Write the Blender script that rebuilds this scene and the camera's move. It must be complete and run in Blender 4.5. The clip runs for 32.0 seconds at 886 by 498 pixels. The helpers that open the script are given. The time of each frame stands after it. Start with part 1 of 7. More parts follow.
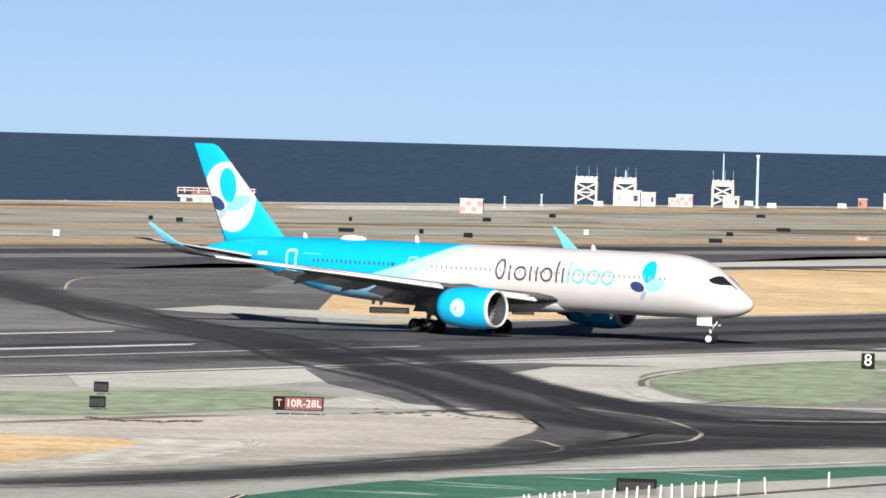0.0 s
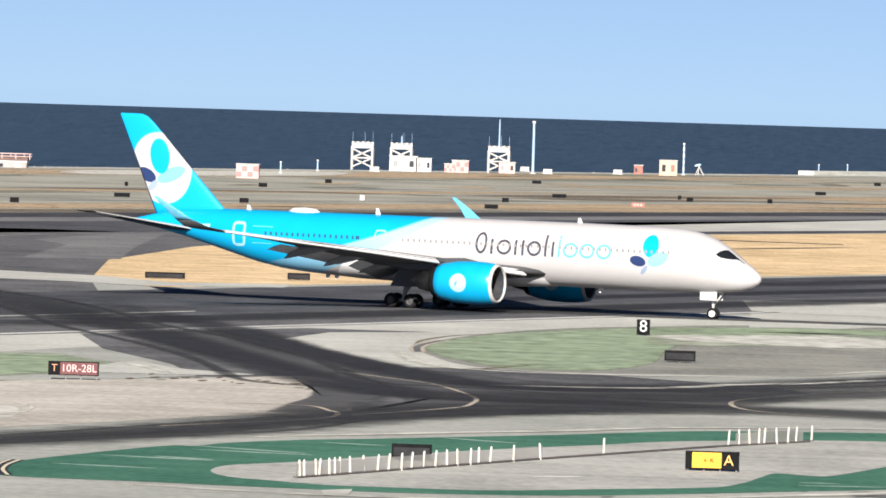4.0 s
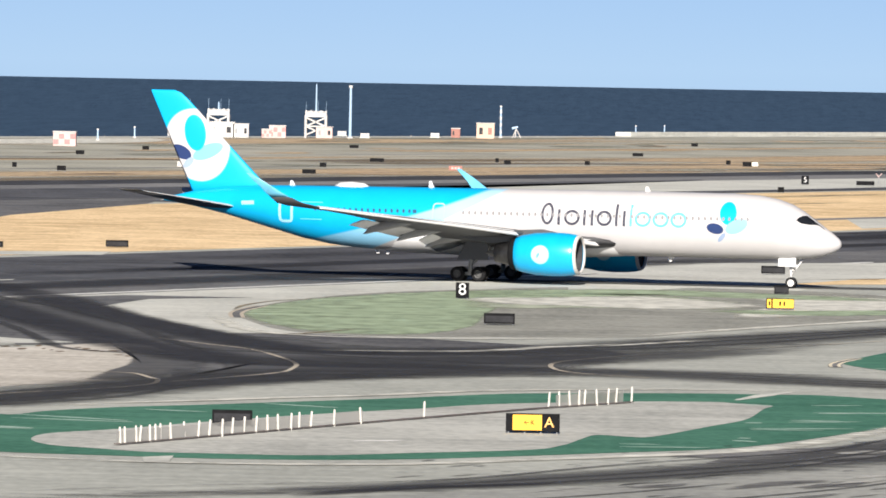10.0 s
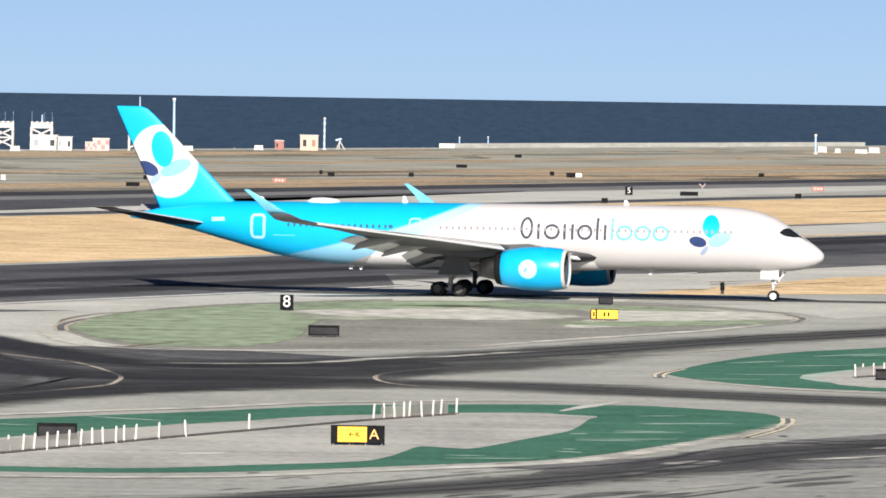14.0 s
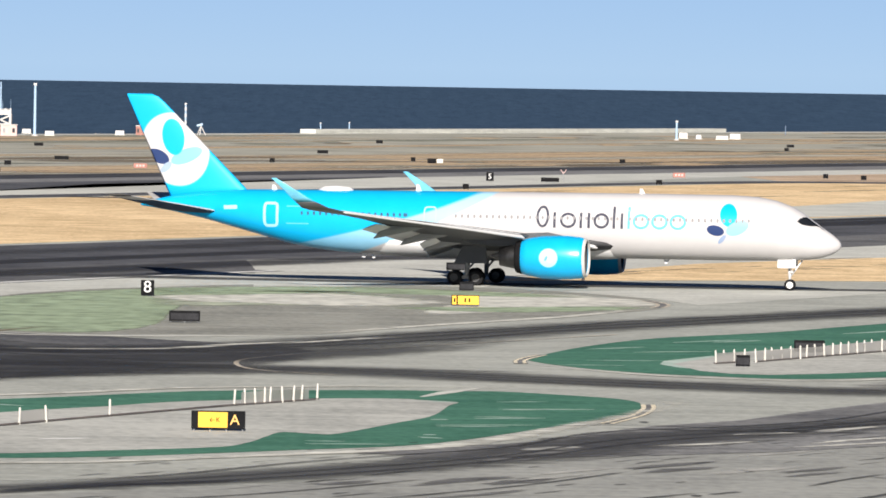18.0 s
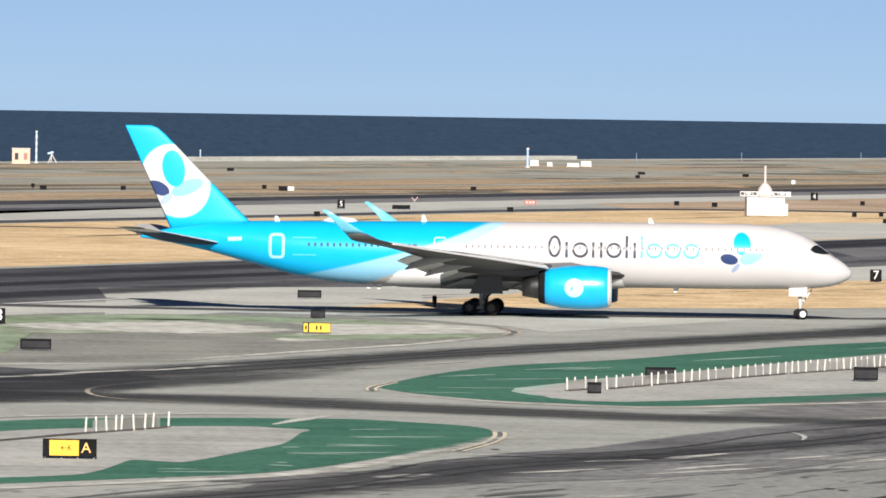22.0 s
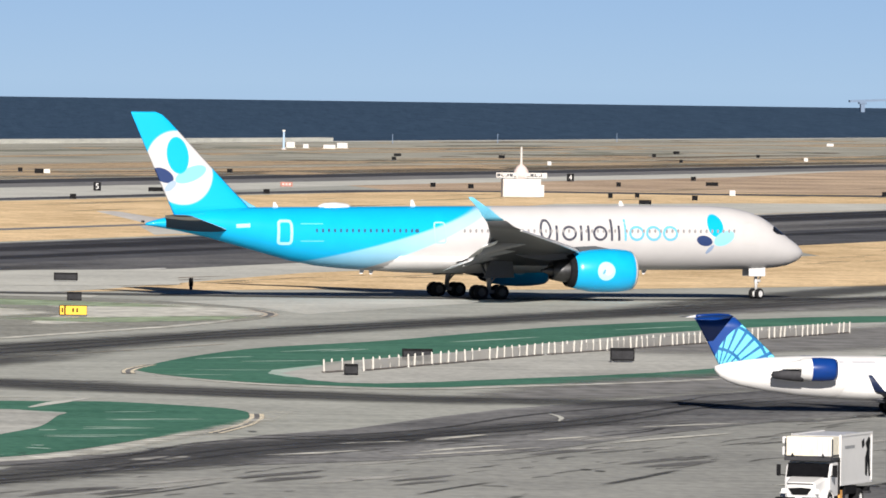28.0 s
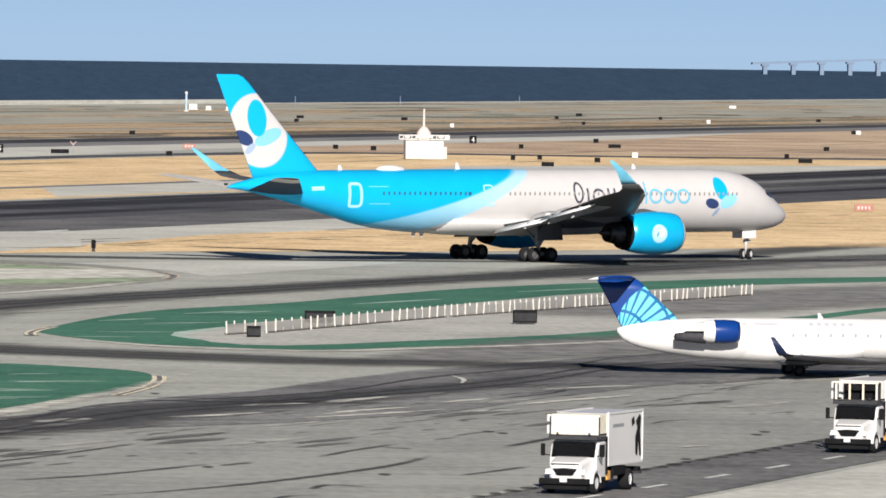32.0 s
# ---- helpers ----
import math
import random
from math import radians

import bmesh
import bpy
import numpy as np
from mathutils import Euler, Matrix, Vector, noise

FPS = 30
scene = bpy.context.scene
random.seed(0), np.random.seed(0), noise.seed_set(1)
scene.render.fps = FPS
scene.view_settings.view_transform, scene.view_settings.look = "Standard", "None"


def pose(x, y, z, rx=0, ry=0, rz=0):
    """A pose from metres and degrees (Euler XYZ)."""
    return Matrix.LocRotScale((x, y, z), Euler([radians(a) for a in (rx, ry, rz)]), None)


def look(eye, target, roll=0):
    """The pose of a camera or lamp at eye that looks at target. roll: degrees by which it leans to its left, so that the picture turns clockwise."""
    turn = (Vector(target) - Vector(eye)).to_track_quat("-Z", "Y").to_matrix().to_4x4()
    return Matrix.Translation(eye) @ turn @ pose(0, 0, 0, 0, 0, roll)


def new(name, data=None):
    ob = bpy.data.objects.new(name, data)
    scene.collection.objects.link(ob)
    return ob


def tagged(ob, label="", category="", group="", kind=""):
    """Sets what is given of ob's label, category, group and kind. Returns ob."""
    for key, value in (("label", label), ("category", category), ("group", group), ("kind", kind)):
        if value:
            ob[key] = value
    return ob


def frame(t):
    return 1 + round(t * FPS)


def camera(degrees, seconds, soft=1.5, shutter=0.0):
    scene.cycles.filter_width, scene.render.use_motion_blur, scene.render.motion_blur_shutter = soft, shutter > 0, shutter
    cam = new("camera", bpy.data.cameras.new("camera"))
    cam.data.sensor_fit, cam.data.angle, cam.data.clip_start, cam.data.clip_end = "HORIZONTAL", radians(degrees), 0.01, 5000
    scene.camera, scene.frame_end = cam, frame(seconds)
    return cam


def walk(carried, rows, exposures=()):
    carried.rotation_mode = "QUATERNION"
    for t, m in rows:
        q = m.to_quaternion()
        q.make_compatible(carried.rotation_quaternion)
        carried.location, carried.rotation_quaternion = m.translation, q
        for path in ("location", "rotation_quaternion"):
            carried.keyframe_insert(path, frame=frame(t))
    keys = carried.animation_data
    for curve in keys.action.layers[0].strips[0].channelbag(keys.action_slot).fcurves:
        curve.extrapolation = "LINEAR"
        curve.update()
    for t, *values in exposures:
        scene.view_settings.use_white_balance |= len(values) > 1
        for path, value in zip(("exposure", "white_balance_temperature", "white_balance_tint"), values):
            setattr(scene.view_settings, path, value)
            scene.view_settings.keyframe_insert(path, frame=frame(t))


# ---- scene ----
EYE = 19.98


def aim(az, tilt, roll):
    """Hand-held pose: degrees right of the Y axis, above level, and the lean."""
    return pose(0, 0, EYE, 90 + tilt, 0, -az) @ pose(0, 0, 0, 0, 0, roll)


cam = camera(5.867, 32.0, soft=1.7)
walk(cam, [
    (0, aim(-3.682, -0.817, 1.544)),
    (0.5, aim(-3.446, -0.795, 1.691)),
    (1, aim(-3.224, -0.816, 1.527)),
    (1.5, aim(-3.050, -0.887, 1.737)),
    (2, aim(-2.869, -0.950, 1.601)),
    (2.5, aim(-2.664, -0.999, 1.810)),
    (3, aim(-2.455, -1.012, 1.583)),
    (3.5, aim(-2.294, -1.000, 1.670)),
    (5.5, aim(-1.815, -1.069, 1.443)),
    (6, aim(-1.729, -1.105, 1.302)),
    (6.5, aim(-1.646, -1.124, 1.402)),
    (7, aim(-1.550, -1.125, 1.362)),
    (7.5, aim(-1.452, -1.128, 1.394)),
    (8, aim(-1.340, -1.155, 1.392)),
    (8.5, aim(-1.236, -1.214, 1.377)),
    (9, aim(-1.144, -1.267, 1.185)),
    (9.5, aim(-1.072, -1.270, 1.211)),
    (10, aim(-0.981, -1.211, 1.080)),
    (10.5, aim(-0.853, -1.147, 0.942)),
    (11, aim(-0.676, -1.125, 0.927)),
    (11.5, aim(-0.443, -1.149, 0.916)),
    (12, aim(-0.238, -1.205, 0.915)),
    (12.5, aim(-0.098, -1.240, 0.931)),
    (13, aim(-0.000, -1.225, 0.857)),
    (13.5, aim(0.093, -1.161, 0.848)),
    (14, aim(0.183, -1.113, 0.861)),
    (14.5, aim(0.306, -1.118, 0.843)),
    (15, aim(0.521, -1.169, 0.884)),
    (15.5, aim(0.784, -1.225, 0.878)),
    (17.5, aim(1.100, -1.153, 0.857)),
    (18, aim(1.106, -1.193, 0.968)),
    (18.5, aim(1.146, -1.207, 0.993)),
    (19, aim(1.239, -1.161, 1.006)),
    (19.5, aim(1.389, -1.057, 0.923)),
    (20, aim(1.564, -0.978, 0.862)),
    (20.5, aim(1.732, -0.959, 0.936)),
    (21, aim(1.894, -0.980, 0.904)),
    (21.5, aim(2.013, -1.008, 0.921)),
    (22, aim(2.089, -0.995, 0.904)),
    (22.5, aim(2.171, -0.970, 0.919)),
    (23, aim(2.258, -0.941, 0.887)),
    (23.5, aim(2.353, -0.938, 0.888)),
    (24, aim(2.467, -0.959, 0.867)),
    (24.5, aim(2.553, -0.995, 0.870)),
    (26.5, aim(3.035, -0.898, 0.722)),
    (27, aim(3.204, -0.914, 0.694)),
    (27.5, aim(3.413, -0.980, 0.742)),
    (28, aim(3.705, -1.092, 0.779)),
    (28.5, aim(4.009, -1.202, 0.704)),
    (29, aim(4.205, -1.265, 0.690)),
    (29.5, aim(4.312, -1.279, 0.685)),
    (30, aim(4.370, -1.280, 0.725)),
    (30.5, aim(4.391, -1.303, 0.717)),
    (31, aim(4.387, -1.365, 0.744)),
    (31.5, aim(4.373, -1.391, 0.773)),
    (32, aim(4.354, -1.335, 0.797)),
], exposures=[(0, 0.88), (7, 0.84), (14, 0.78), (22, 0.68), (28, 0.605), (32, 0.595)])

# ---- light ----
SUN_EL, SUN_AZ = 24.0, 180.5
world = bpy.data.worlds.new("sky")
world.use_nodes = True
scene.world = world
wn = world.node_tree
sky = wn.nodes.new("ShaderNodeTexSky")
sky.sky_type = "NISHITA"
sky.sun_disc = False
sky.sun_elevation, sky.sun_rotation = radians(SUN_EL), radians(SUN_AZ)
sky.air_density, sky.dust_density, sky.ozone_density = 0.35, 0.0, 6.0
wn.nodes["Background"].inputs["Strength"].default_value = 0.0545
tint = wn.nodes.new("ShaderNodeMix")  # hazy marine air
tint.data_type, tint.blend_type = "RGBA", "MULTIPLY"
tint.inputs[0].default_value = 1.0
tint.inputs[7].default_value = (0.98, 0.80, 0.74, 1)
wn.links.new(sky.outputs[0], tint.inputs[6])
wn.links.new(tint.outputs[2], wn.nodes["Background"].inputs[0])
sun_data = bpy.data.lights.new("sun", "SUN")
sun_data.energy, sun_data.angle, sun_data.color = 5.0, radians(0.5), (0.985, 0.925, 0.86)
sun = new("sun", sun_data)
sa, se = radians(SUN_AZ), radians(SUN_EL)
sun_from = Vector((math.sin(sa) * math.cos(se), math.cos(sa) * math.cos(se), math.sin(se)))
sun.matrix_world = look(sun_from * 300, (0, 0, 0))


# ---- materials ----
def shader(name):
    m = bpy.data.materials.new(name)
    m.use_nodes = True
    nt = m.node_tree
    return m, nt, nt.nodes["Principled BSDF"]


def noise_node(nt, vec, scale, detail=4.0):
    n = nt.nodes.new("ShaderNodeTexNoise")
    n.inputs["Scale"].default_value, n.inputs["Detail"].default_value = scale, detail
    nt.links.new(vec, n.inputs["Vector"])
    return n.outputs["Fac"]


def ramp(nt, fac, stops):
    r = nt.nodes.new("ShaderNodeValToRGB")
    while len(r.color_ramp.elements) < len(stops):
        r.color_ramp.elements.new(0.5)
    for e, (p, c) in zip(r.color_ramp.elements, stops):
        e.position, e.color = p, (*c, 1) if len(c) == 3 else c
    nt.links.new(fac, r.inputs[0])
    return r.outputs[0]


def math_node(nt, op, a, b=0.0, c=None):
    n = nt.nodes.new("ShaderNodeMath")
    n.operation = op
    for i, v in enumerate((a, b) if c is None else (a, b, c)):
        if isinstance(v, (int, float)):
            n.inputs[i].default_value = v
        else:
            nt.links.new(v, n.inputs[i])
    return n.outputs[0]


def mix_color(nt, fac, a, b, blend="MIX"):
    n = nt.nodes.new("ShaderNodeMix")
    n.data_type, n.blend_type = "RGBA", blend
    for sock, v in ((n.inputs[0], fac), (n.inputs[6], a), (n.inputs[7], b)):
        if isinstance(v, (int, float)):
            sock.default_value = v
        elif isinstance(v, tuple):
            sock.default_value = (*v, 1) if len(v) == 3 else v
        else:
            nt.links.new(v, sock)
    return n.outputs[2]


def coords(nt, kind="Object", scale=(1, 1, 1), turn=0.0):
    t = nt.nodes.new("ShaderNodeTexCoord")
    mp = nt.nodes.new("ShaderNodeMapping")
    mp.inputs["Scale"].default_value = scale
    mp.inputs["Rotation"].default_value = (0, 0, radians(turn))
    nt.links.new(t.outputs[kind], mp.inputs[0])
    return mp.outputs[0]


def bump(nt, bsdf, height, strength=0.3, distance=0.02):
    b = nt.nodes.new("ShaderNodeBump")
    b.inputs["Strength"].default_value, b.inputs["Distance"].default_value = strength, distance
    nt.links.new(height, b.inputs["Height"])
    nt.links.new(b.outputs[0], bsdf.inputs["Normal"])


def plain(name, color, rough=0.5, metal=0.0, vary=0.12, scale=3.0, spec=0.5, bumpy=0.1):
    """A solid surface with dirt at two scales and a faint relief."""
    m, nt, p = shader(name)
    v = coords(nt)
    a, b = noise_node(nt, v, scale), noise_node(nt, v, scale * 9)
    f = math_node(nt, "ADD", math_node(nt, "MULTIPLY", a, 0.65), math_node(nt, "MULTIPLY", b, 0.35))
    lo, hi = tuple(c * (1 - vary * 1.6) for c in color), tuple(min(1, c * (1 + vary)) for c in color)
    nt.links.new(ramp(nt, f, [(0.3, lo), (0.65, hi)]), p.inputs["Base Color"])
    p.inputs["Roughness"].default_value, p.inputs["Metallic"].default_value = rough, metal
    p.inputs["Specular IOR Level"].default_value = spec
    if bumpy:
        bump(nt, p, b, bumpy, 0.01)
    return m


RUN = 68.2  # direction of the runways, degrees from the X axis


def pavement(name, dark, light, turn=RUN, stretch=0.05, size=0.5, rough=0.9, mid=None, lump=0.12):
    """Weathered ground: streaks along the direction of travel, patches, blotches and grit."""
    m, nt, p = shader(name)
    streak = noise_node(nt, coords(nt, scale=(stretch * size, size, 1), turn=-turn), 1.0, 5.0)
    blotch = noise_node(nt, coords(nt, scale=(0.03, 0.014, 1)), 1.0, 4.0)
    patch = noise_node(nt, coords(nt, scale=(lump, lump * 0.55, 1)), 1.0, 6.0)
    grit = noise_node(nt, coords(nt, scale=(1, 0.45, 1)), 1.5, 6.0)
    f = math_node(nt, "MULTIPLY", streak, 0.24)
    for v, k in ((blotch, 0.20), (patch, 0.26), (grit, 0.30)):
        f = math_node(nt, "MULTIPLY_ADD", v, k, f)
    mid = mid or tuple((a + b) / 2 for a, b in zip(dark, light))
    nt.links.new(ramp(nt, f, [(0.41, dark), (0.495, mid), (0.58, light)]), p.inputs["Base Color"])
    p.inputs["Roughness"].default_value = rough
    p.inputs["Specular IOR Level"].default_value = 0.2
    bump(nt, p, grit, 0.25, 0.03)
    return m


def faded(name, color, strength=1.0, turn=RUN, stretch=0.04, size=0.8, rough=0.85):
    """Worn rubber or thin paint that thins out towards its ragged rim."""
    m, nt, p = shader(name)
    at = nt.nodes.new("ShaderNodeAttribute")
    at.attribute_name = "cover"
    n = noise_node(nt, coords(nt, scale=(stretch * size, size, 1), turn=-turn), 1.0, 5.0)
    g = noise_node(nt, coords(nt, scale=(0.5, 0.2, 1)), 1.0, 6.0)
    f = math_node(nt, "MULTIPLY_ADD", math_node(nt, "SUBTRACT", n, 0.5), 1.1, at.outputs["Fac"])
    f = math_node(nt, "MULTIPLY_ADD", math_node(nt, "SUBTRACT", g, 0.5), 0.5, f)
    fac = nt.nodes.new("ShaderNodeMapRange")
    fac.interpolation_type = "SMOOTHSTEP"
    for k, v in (("From Min", 0.05), ("From Max", 1.0), ("To Min", 0.0), ("To Max", strength)):
        fac.inputs[k].default_value = v
    nt.links.new(f, fac.inputs["Value"])
    tr = nt.nodes.new("ShaderNodeBsdfTransparent")
    mx = nt.nodes.new("ShaderNodeMixShader")
    nt.links.new(fac.outputs[0], mx.inputs[0])
    nt.links.new(tr.outputs[0], mx.inputs[1])
    nt.links.new(p.outputs[0], mx.inputs[2])
    nt.links.new(mx.outputs[0], nt.nodes["Material Output"].inputs["Surface"])
    lo, hi = tuple(c * 0.68 for c in color), tuple(c * 1.3 for c in color)
    both = math_node(nt, "MULTIPLY_ADD", g, 0.6, math_node(nt, "MULTIPLY", n, 0.4))
    nt.links.new(ramp(nt, both, [(0.36, lo), (0.64, hi)]), p.inputs["Base Color"])
    p.inputs["Roughness"].default_value = rough
    p.inputs["Specular IOR Level"].default_value = 0.25
    return m


CONCRETE = pavement("concrete", (0.315, 0.32, 0.286), (0.48, 0.485, 0.433), turn=64, size=0.5, stretch=0.03)
SHOULDER = pavement("pale_concrete", (0.45, 0.448, 0.403), (0.645, 0.64, 0.575), size=0.3)
SANDY = pavement("sandy_concrete", (0.40, 0.365, 0.31), (0.66, 0.615, 0.54), size=0.4, stretch=0.1)
APRON = pavement("apron_concrete", (0.25, 0.251, 0.232), (0.385, 0.385, 0.35), turn=45, size=0.6, stretch=0.1)
ASPHALT = pavement("asphalt", (0.042, 0.043, 0.048), (0.12, 0.121, 0.128), size=0.25, stretch=0.03)
ASPHALT_MID = pavement("grey_asphalt", (0.075, 0.075, 0.078), (0.19, 0.188, 0.185), size=0.4, stretch=0.02)
ASPHALT_WORN = pavement("worn_asphalt", (0.13, 0.13, 0.13), (0.26, 0.255, 0.25), size=0.25)
ISLAND_GREY = pavement("bare_island_ground", (0.19, 0.19, 0.165), (0.36, 0.355, 0.31), turn=20, size=0.35, stretch=0.12)
DRY_GRASS = pavement("dry_grass", (0.53, 0.37, 0.19), (0.95, 0.71, 0.42), size=0.4, stretch=0.08, rough=0.95, lump=0.2)
FIELD = pavement("far_field", (0.235, 0.231, 0.19), (0.47, 0.452, 0.375), size=0.06, stretch=0.05, rough=0.95, lump=0.035)
GREEN_PAINT = pavement("green_paint", (0.035, 0.125, 0.08), (0.08, 0.215, 0.145), turn=15, size=0.3, stretch=0.03)
PALE_GREEN = pavement("pale_green_paint", (0.25, 0.41, 0.33), (0.44, 0.56, 0.48), turn=15, size=0.5)
RUBBER = faded("tyre_rubber_marks", (0.032, 0.032, 0.037), 0.74)
RUBBER_SOFT = faded("light_tyre_marks", (0.05, 0.05, 0.052), 0.66)
PALE_EDGE = faded("pale_worn_edge", (0.66, 0.645, 0.57), 0.92, turn=60)
GREEN_SOFT = faded("patchy_green_grass", (0.33, 0.405, 0.265), 0.95, turn=15, stretch=0.2, size=0.5)
GREEN_PALE = faded("pale_green_moss", (0.42, 0.45, 0.34), 0.9, turn=15, stretch=0.2, size=0.5)
FIELD_BROWN = pavement("brown_far_field", (0.30, 0.215, 0.15), (0.66, 0.50, 0.345), size=0.08, stretch=0.1, rough=0.95, lump=0.05)
BROWN_SOFT = faded("patchy_brown_grass", (0.20, 0.155, 0.105), 0.7, stretch=0.1, size=0.1)
OLIVE_SOFT = faded("patchy_olive_scrub", (0.27, 0.275, 0.215), 0.7, stretch=0.1, size=0.1)
TAN_SOFT = faded("patchy_tan_grass", (0.58, 0.43, 0.27), 0.75, stretch=0.1, size=0.1)
GREY_WASH = faded("weathered_grey_concrete", (0.235, 0.23, 0.22), 0.95, turn=60, stretch=0.05)
JUNCTION = faded("dark_junction_asphalt", (0.10, 0.10, 0.10), 0.85, turn=60, stretch=0.05)
RUBBER_FAINT = faded("faint_tyre_marks", (0.075, 0.075, 0.075), 0.74)
WEAR = faded("old_seal_streaks", (0.055, 0.055, 0.055), 0.56, turn=40, stretch=0.06, size=1.2)
YELLOW_LINE = plain("yellow_line_paint", (0.76, 0.67, 0.49), 0.8, vary=0.25, scale=0.6)
TURN_LINE = plain("faded_guide_line", (0.52, 0.45, 0.35), 0.85, vary=0.2, scale=0.5)
WHITE_LINE = plain("white_line_paint", (0.70, 0.69, 0.65), 0.8, vary=0.2, scale=0.4)
ROCK = plain("shore_rock", (0.36, 0.33, 0.28), 0.95, vary=0.35, scale=0.15, bumpy=0.4)
WHITE = plain("white_paint", (0.60, 0.593, 0.582), 0.35, vary=0.04, scale=0.5)
OFFWHITE = plain("off_white_paint", (0.51, 0.49, 0.462), 0.5, vary=0.1, scale=0.8)
PINKISH = plain("faded_red_white_paint", (0.56, 0.39, 0.36), 0.6, vary=0.15, scale=0.6)
RED = plain("red_enamel", (0.11, 0.022, 0.024), 0.5, vary=0.1)
FADED_RED = plain("sun_faded_red", (0.30, 0.13, 0.10), 0.6, vary=0.2)
TAN_WALL = plain("tan_hut_wall", (0.56, 0.40, 0.31), 0.7, vary=0.1)
BLACK = plain("black_panel", (0.010, 0.010, 0.011), 0.85, vary=0.25, scale=1.5, spec=0.1)
DARKGREY = plain("dark_grey_metal", (0.04, 0.04, 0.044), 0.7, vary=0.2, spec=0.2)
GREY = plain("grey_metal", (0.24, 0.245, 0.25), 0.45, vary=0.12)
TYRE = plain("tyre_rubber", (0.014, 0.014, 0.015), 0.9, vary=0.2, spec=0.15)
# Rim grey lowered so the colour holds the shadow beneath the wings.
SHADED_RIM = plain("shade_darkened_rim", (0.07, 0.07, 0.07), 0.6, vary=0.2, spec=0.3)
RIM = plain("wheel_rim", (0.62, 0.62, 0.61), 0.4, vary=0.1)
YELLOW = plain("yellow_sign_face", (0.78, 0.41, 0.015), 0.5, vary=0.05)
PALE_CYAN = plain("pale_cyan_paint", (0.33, 0.66, 0.83), 0.3, vary=0.04)
INK = plain("charcoal_paint", (0.07, 0.07, 0.09), 0.2, vary=0.05, spec=0.12)
ROYAL = plain("royal_blue_paint", (0.004, 0.036, 0.19), 0.25, vary=0.05)
SKYBLUE = plain("sky_blue_paint", (0.10, 0.50, 0.80), 0.3, vary=0.05)
ORANGE = plain("amber_reflector", (0.75, 0.36, 0.08), 0.4, vary=0.1)
POST = plain("white_post", (0.54, 0.52, 0.47), 0.6, vary=0.12)
# Distance haze is mixed into the base colour of far steel.
HAZE = plain("haze_tinted_far_steel", (0.15, 0.205, 0.29), 0.9, vary=0.05, scale=0.02, bumpy=0)
MAST_BLUE = plain("pale_blue_mast", (0.35, 0.48, 0.62), 0.5, vary=0.1)

GLASS, gn, gp = shader("dark_glass")
gp.inputs["Base Color"].default_value = (0.012, 0.014, 0.018, 1)
gp.inputs["Roughness"].default_value = 0.12
gp.inputs["Specular IOR Level"].default_value = 0.08

WATER, nt, p = shader("bay_water")
wc = coords(nt, scale=(0.22, 0.012, 1))
wa, wb = noise_node(nt, wc, 1.0, 6.0), noise_node(nt, wc, 4.0, 6.0)
wf = math_node(nt, "ADD", math_node(nt, "MULTIPLY", wa, 0.5), math_node(nt, "MULTIPLY", wb, 0.5))
nt.links.new(ramp(nt, wf, [(0.36, (0.027, 0.051, 0.087)), (0.64, (0.052, 0.090, 0.141))]), p.inputs["Base Color"])
p.inputs["Roughness"].default_value = 0.7
p.inputs["Specular IOR Level"].default_value = 0.08
bump(nt, p, wf, 0.6, 0.5)

NET, nt, p = shader("fence_netting")
p.inputs["Base Color"].default_value = (0.38, 0.365, 0.335, 1)
tr, mx = nt.nodes.new("ShaderNodeBsdfTransparent"), nt.nodes.new("ShaderNodeMixShader")
mx.inputs[0].default_value = 0.65
nt.links.new(tr.outputs[0], mx.inputs[1])
nt.links.new(p.outputs[0], mx.inputs[2])
nt.links.new(mx.outputs[0], nt.nodes["Material Output"].inputs["Surface"])


def ellipse(nt, x, z, x0, z0, a, b, turn=0.0, soft=0.04):
    """1 inside a turned ellipse on the side of a hull, 0 outside."""
    c, s = math.cos(radians(turn)), math.sin(radians(turn))
    dx, dz = math_node(nt, "SUBTRACT", x, x0), math_node(nt, "SUBTRACT", z, z0)
    u = math_node(nt, "MULTIPLY_ADD", dx, c / a, math_node(nt, "MULTIPLY", dz, s / a))
    v = math_node(nt, "MULTIPLY_ADD", dx, -s / b, math_node(nt, "MULTIPLY", dz, c / b))
    r = math_node(nt, "SQRT", math_node(nt, "ADD", math_node(nt, "MULTIPLY", u, u), math_node(nt, "MULTIPLY", v, v)))
    return step(nt, math_node(nt, "SUBTRACT", 1.0, r), soft)


def step(nt, value, soft):
    n = nt.nodes.new("ShaderNodeMapRange")
    n.interpolation_type = "SMOOTHSTEP"
    n.inputs["From Min"].default_value, n.inputs["From Max"].default_value = -soft, soft
    nt.links.new(value, n.inputs["Value"])
    return n.outputs[0]


def hull_xyz(nt):
    t = nt.nodes.new("ShaderNodeTexCoord")
    s = nt.nodes.new("ShaderNodeSeparateXYZ")
    nt.links.new(t.outputs["Object"], s.inputs[0])
    return t.outputs["Object"], s.outputs[0], s.outputs[1], s.outputs[2]


C_CYAN, C_PALE, C_WHITE, C_NAVY = (0.004, 0.375, 0.69), (0.25, 0.565, 0.75), (0.515, 0.50, 0.496), (0.025, 0.045, 0.13)

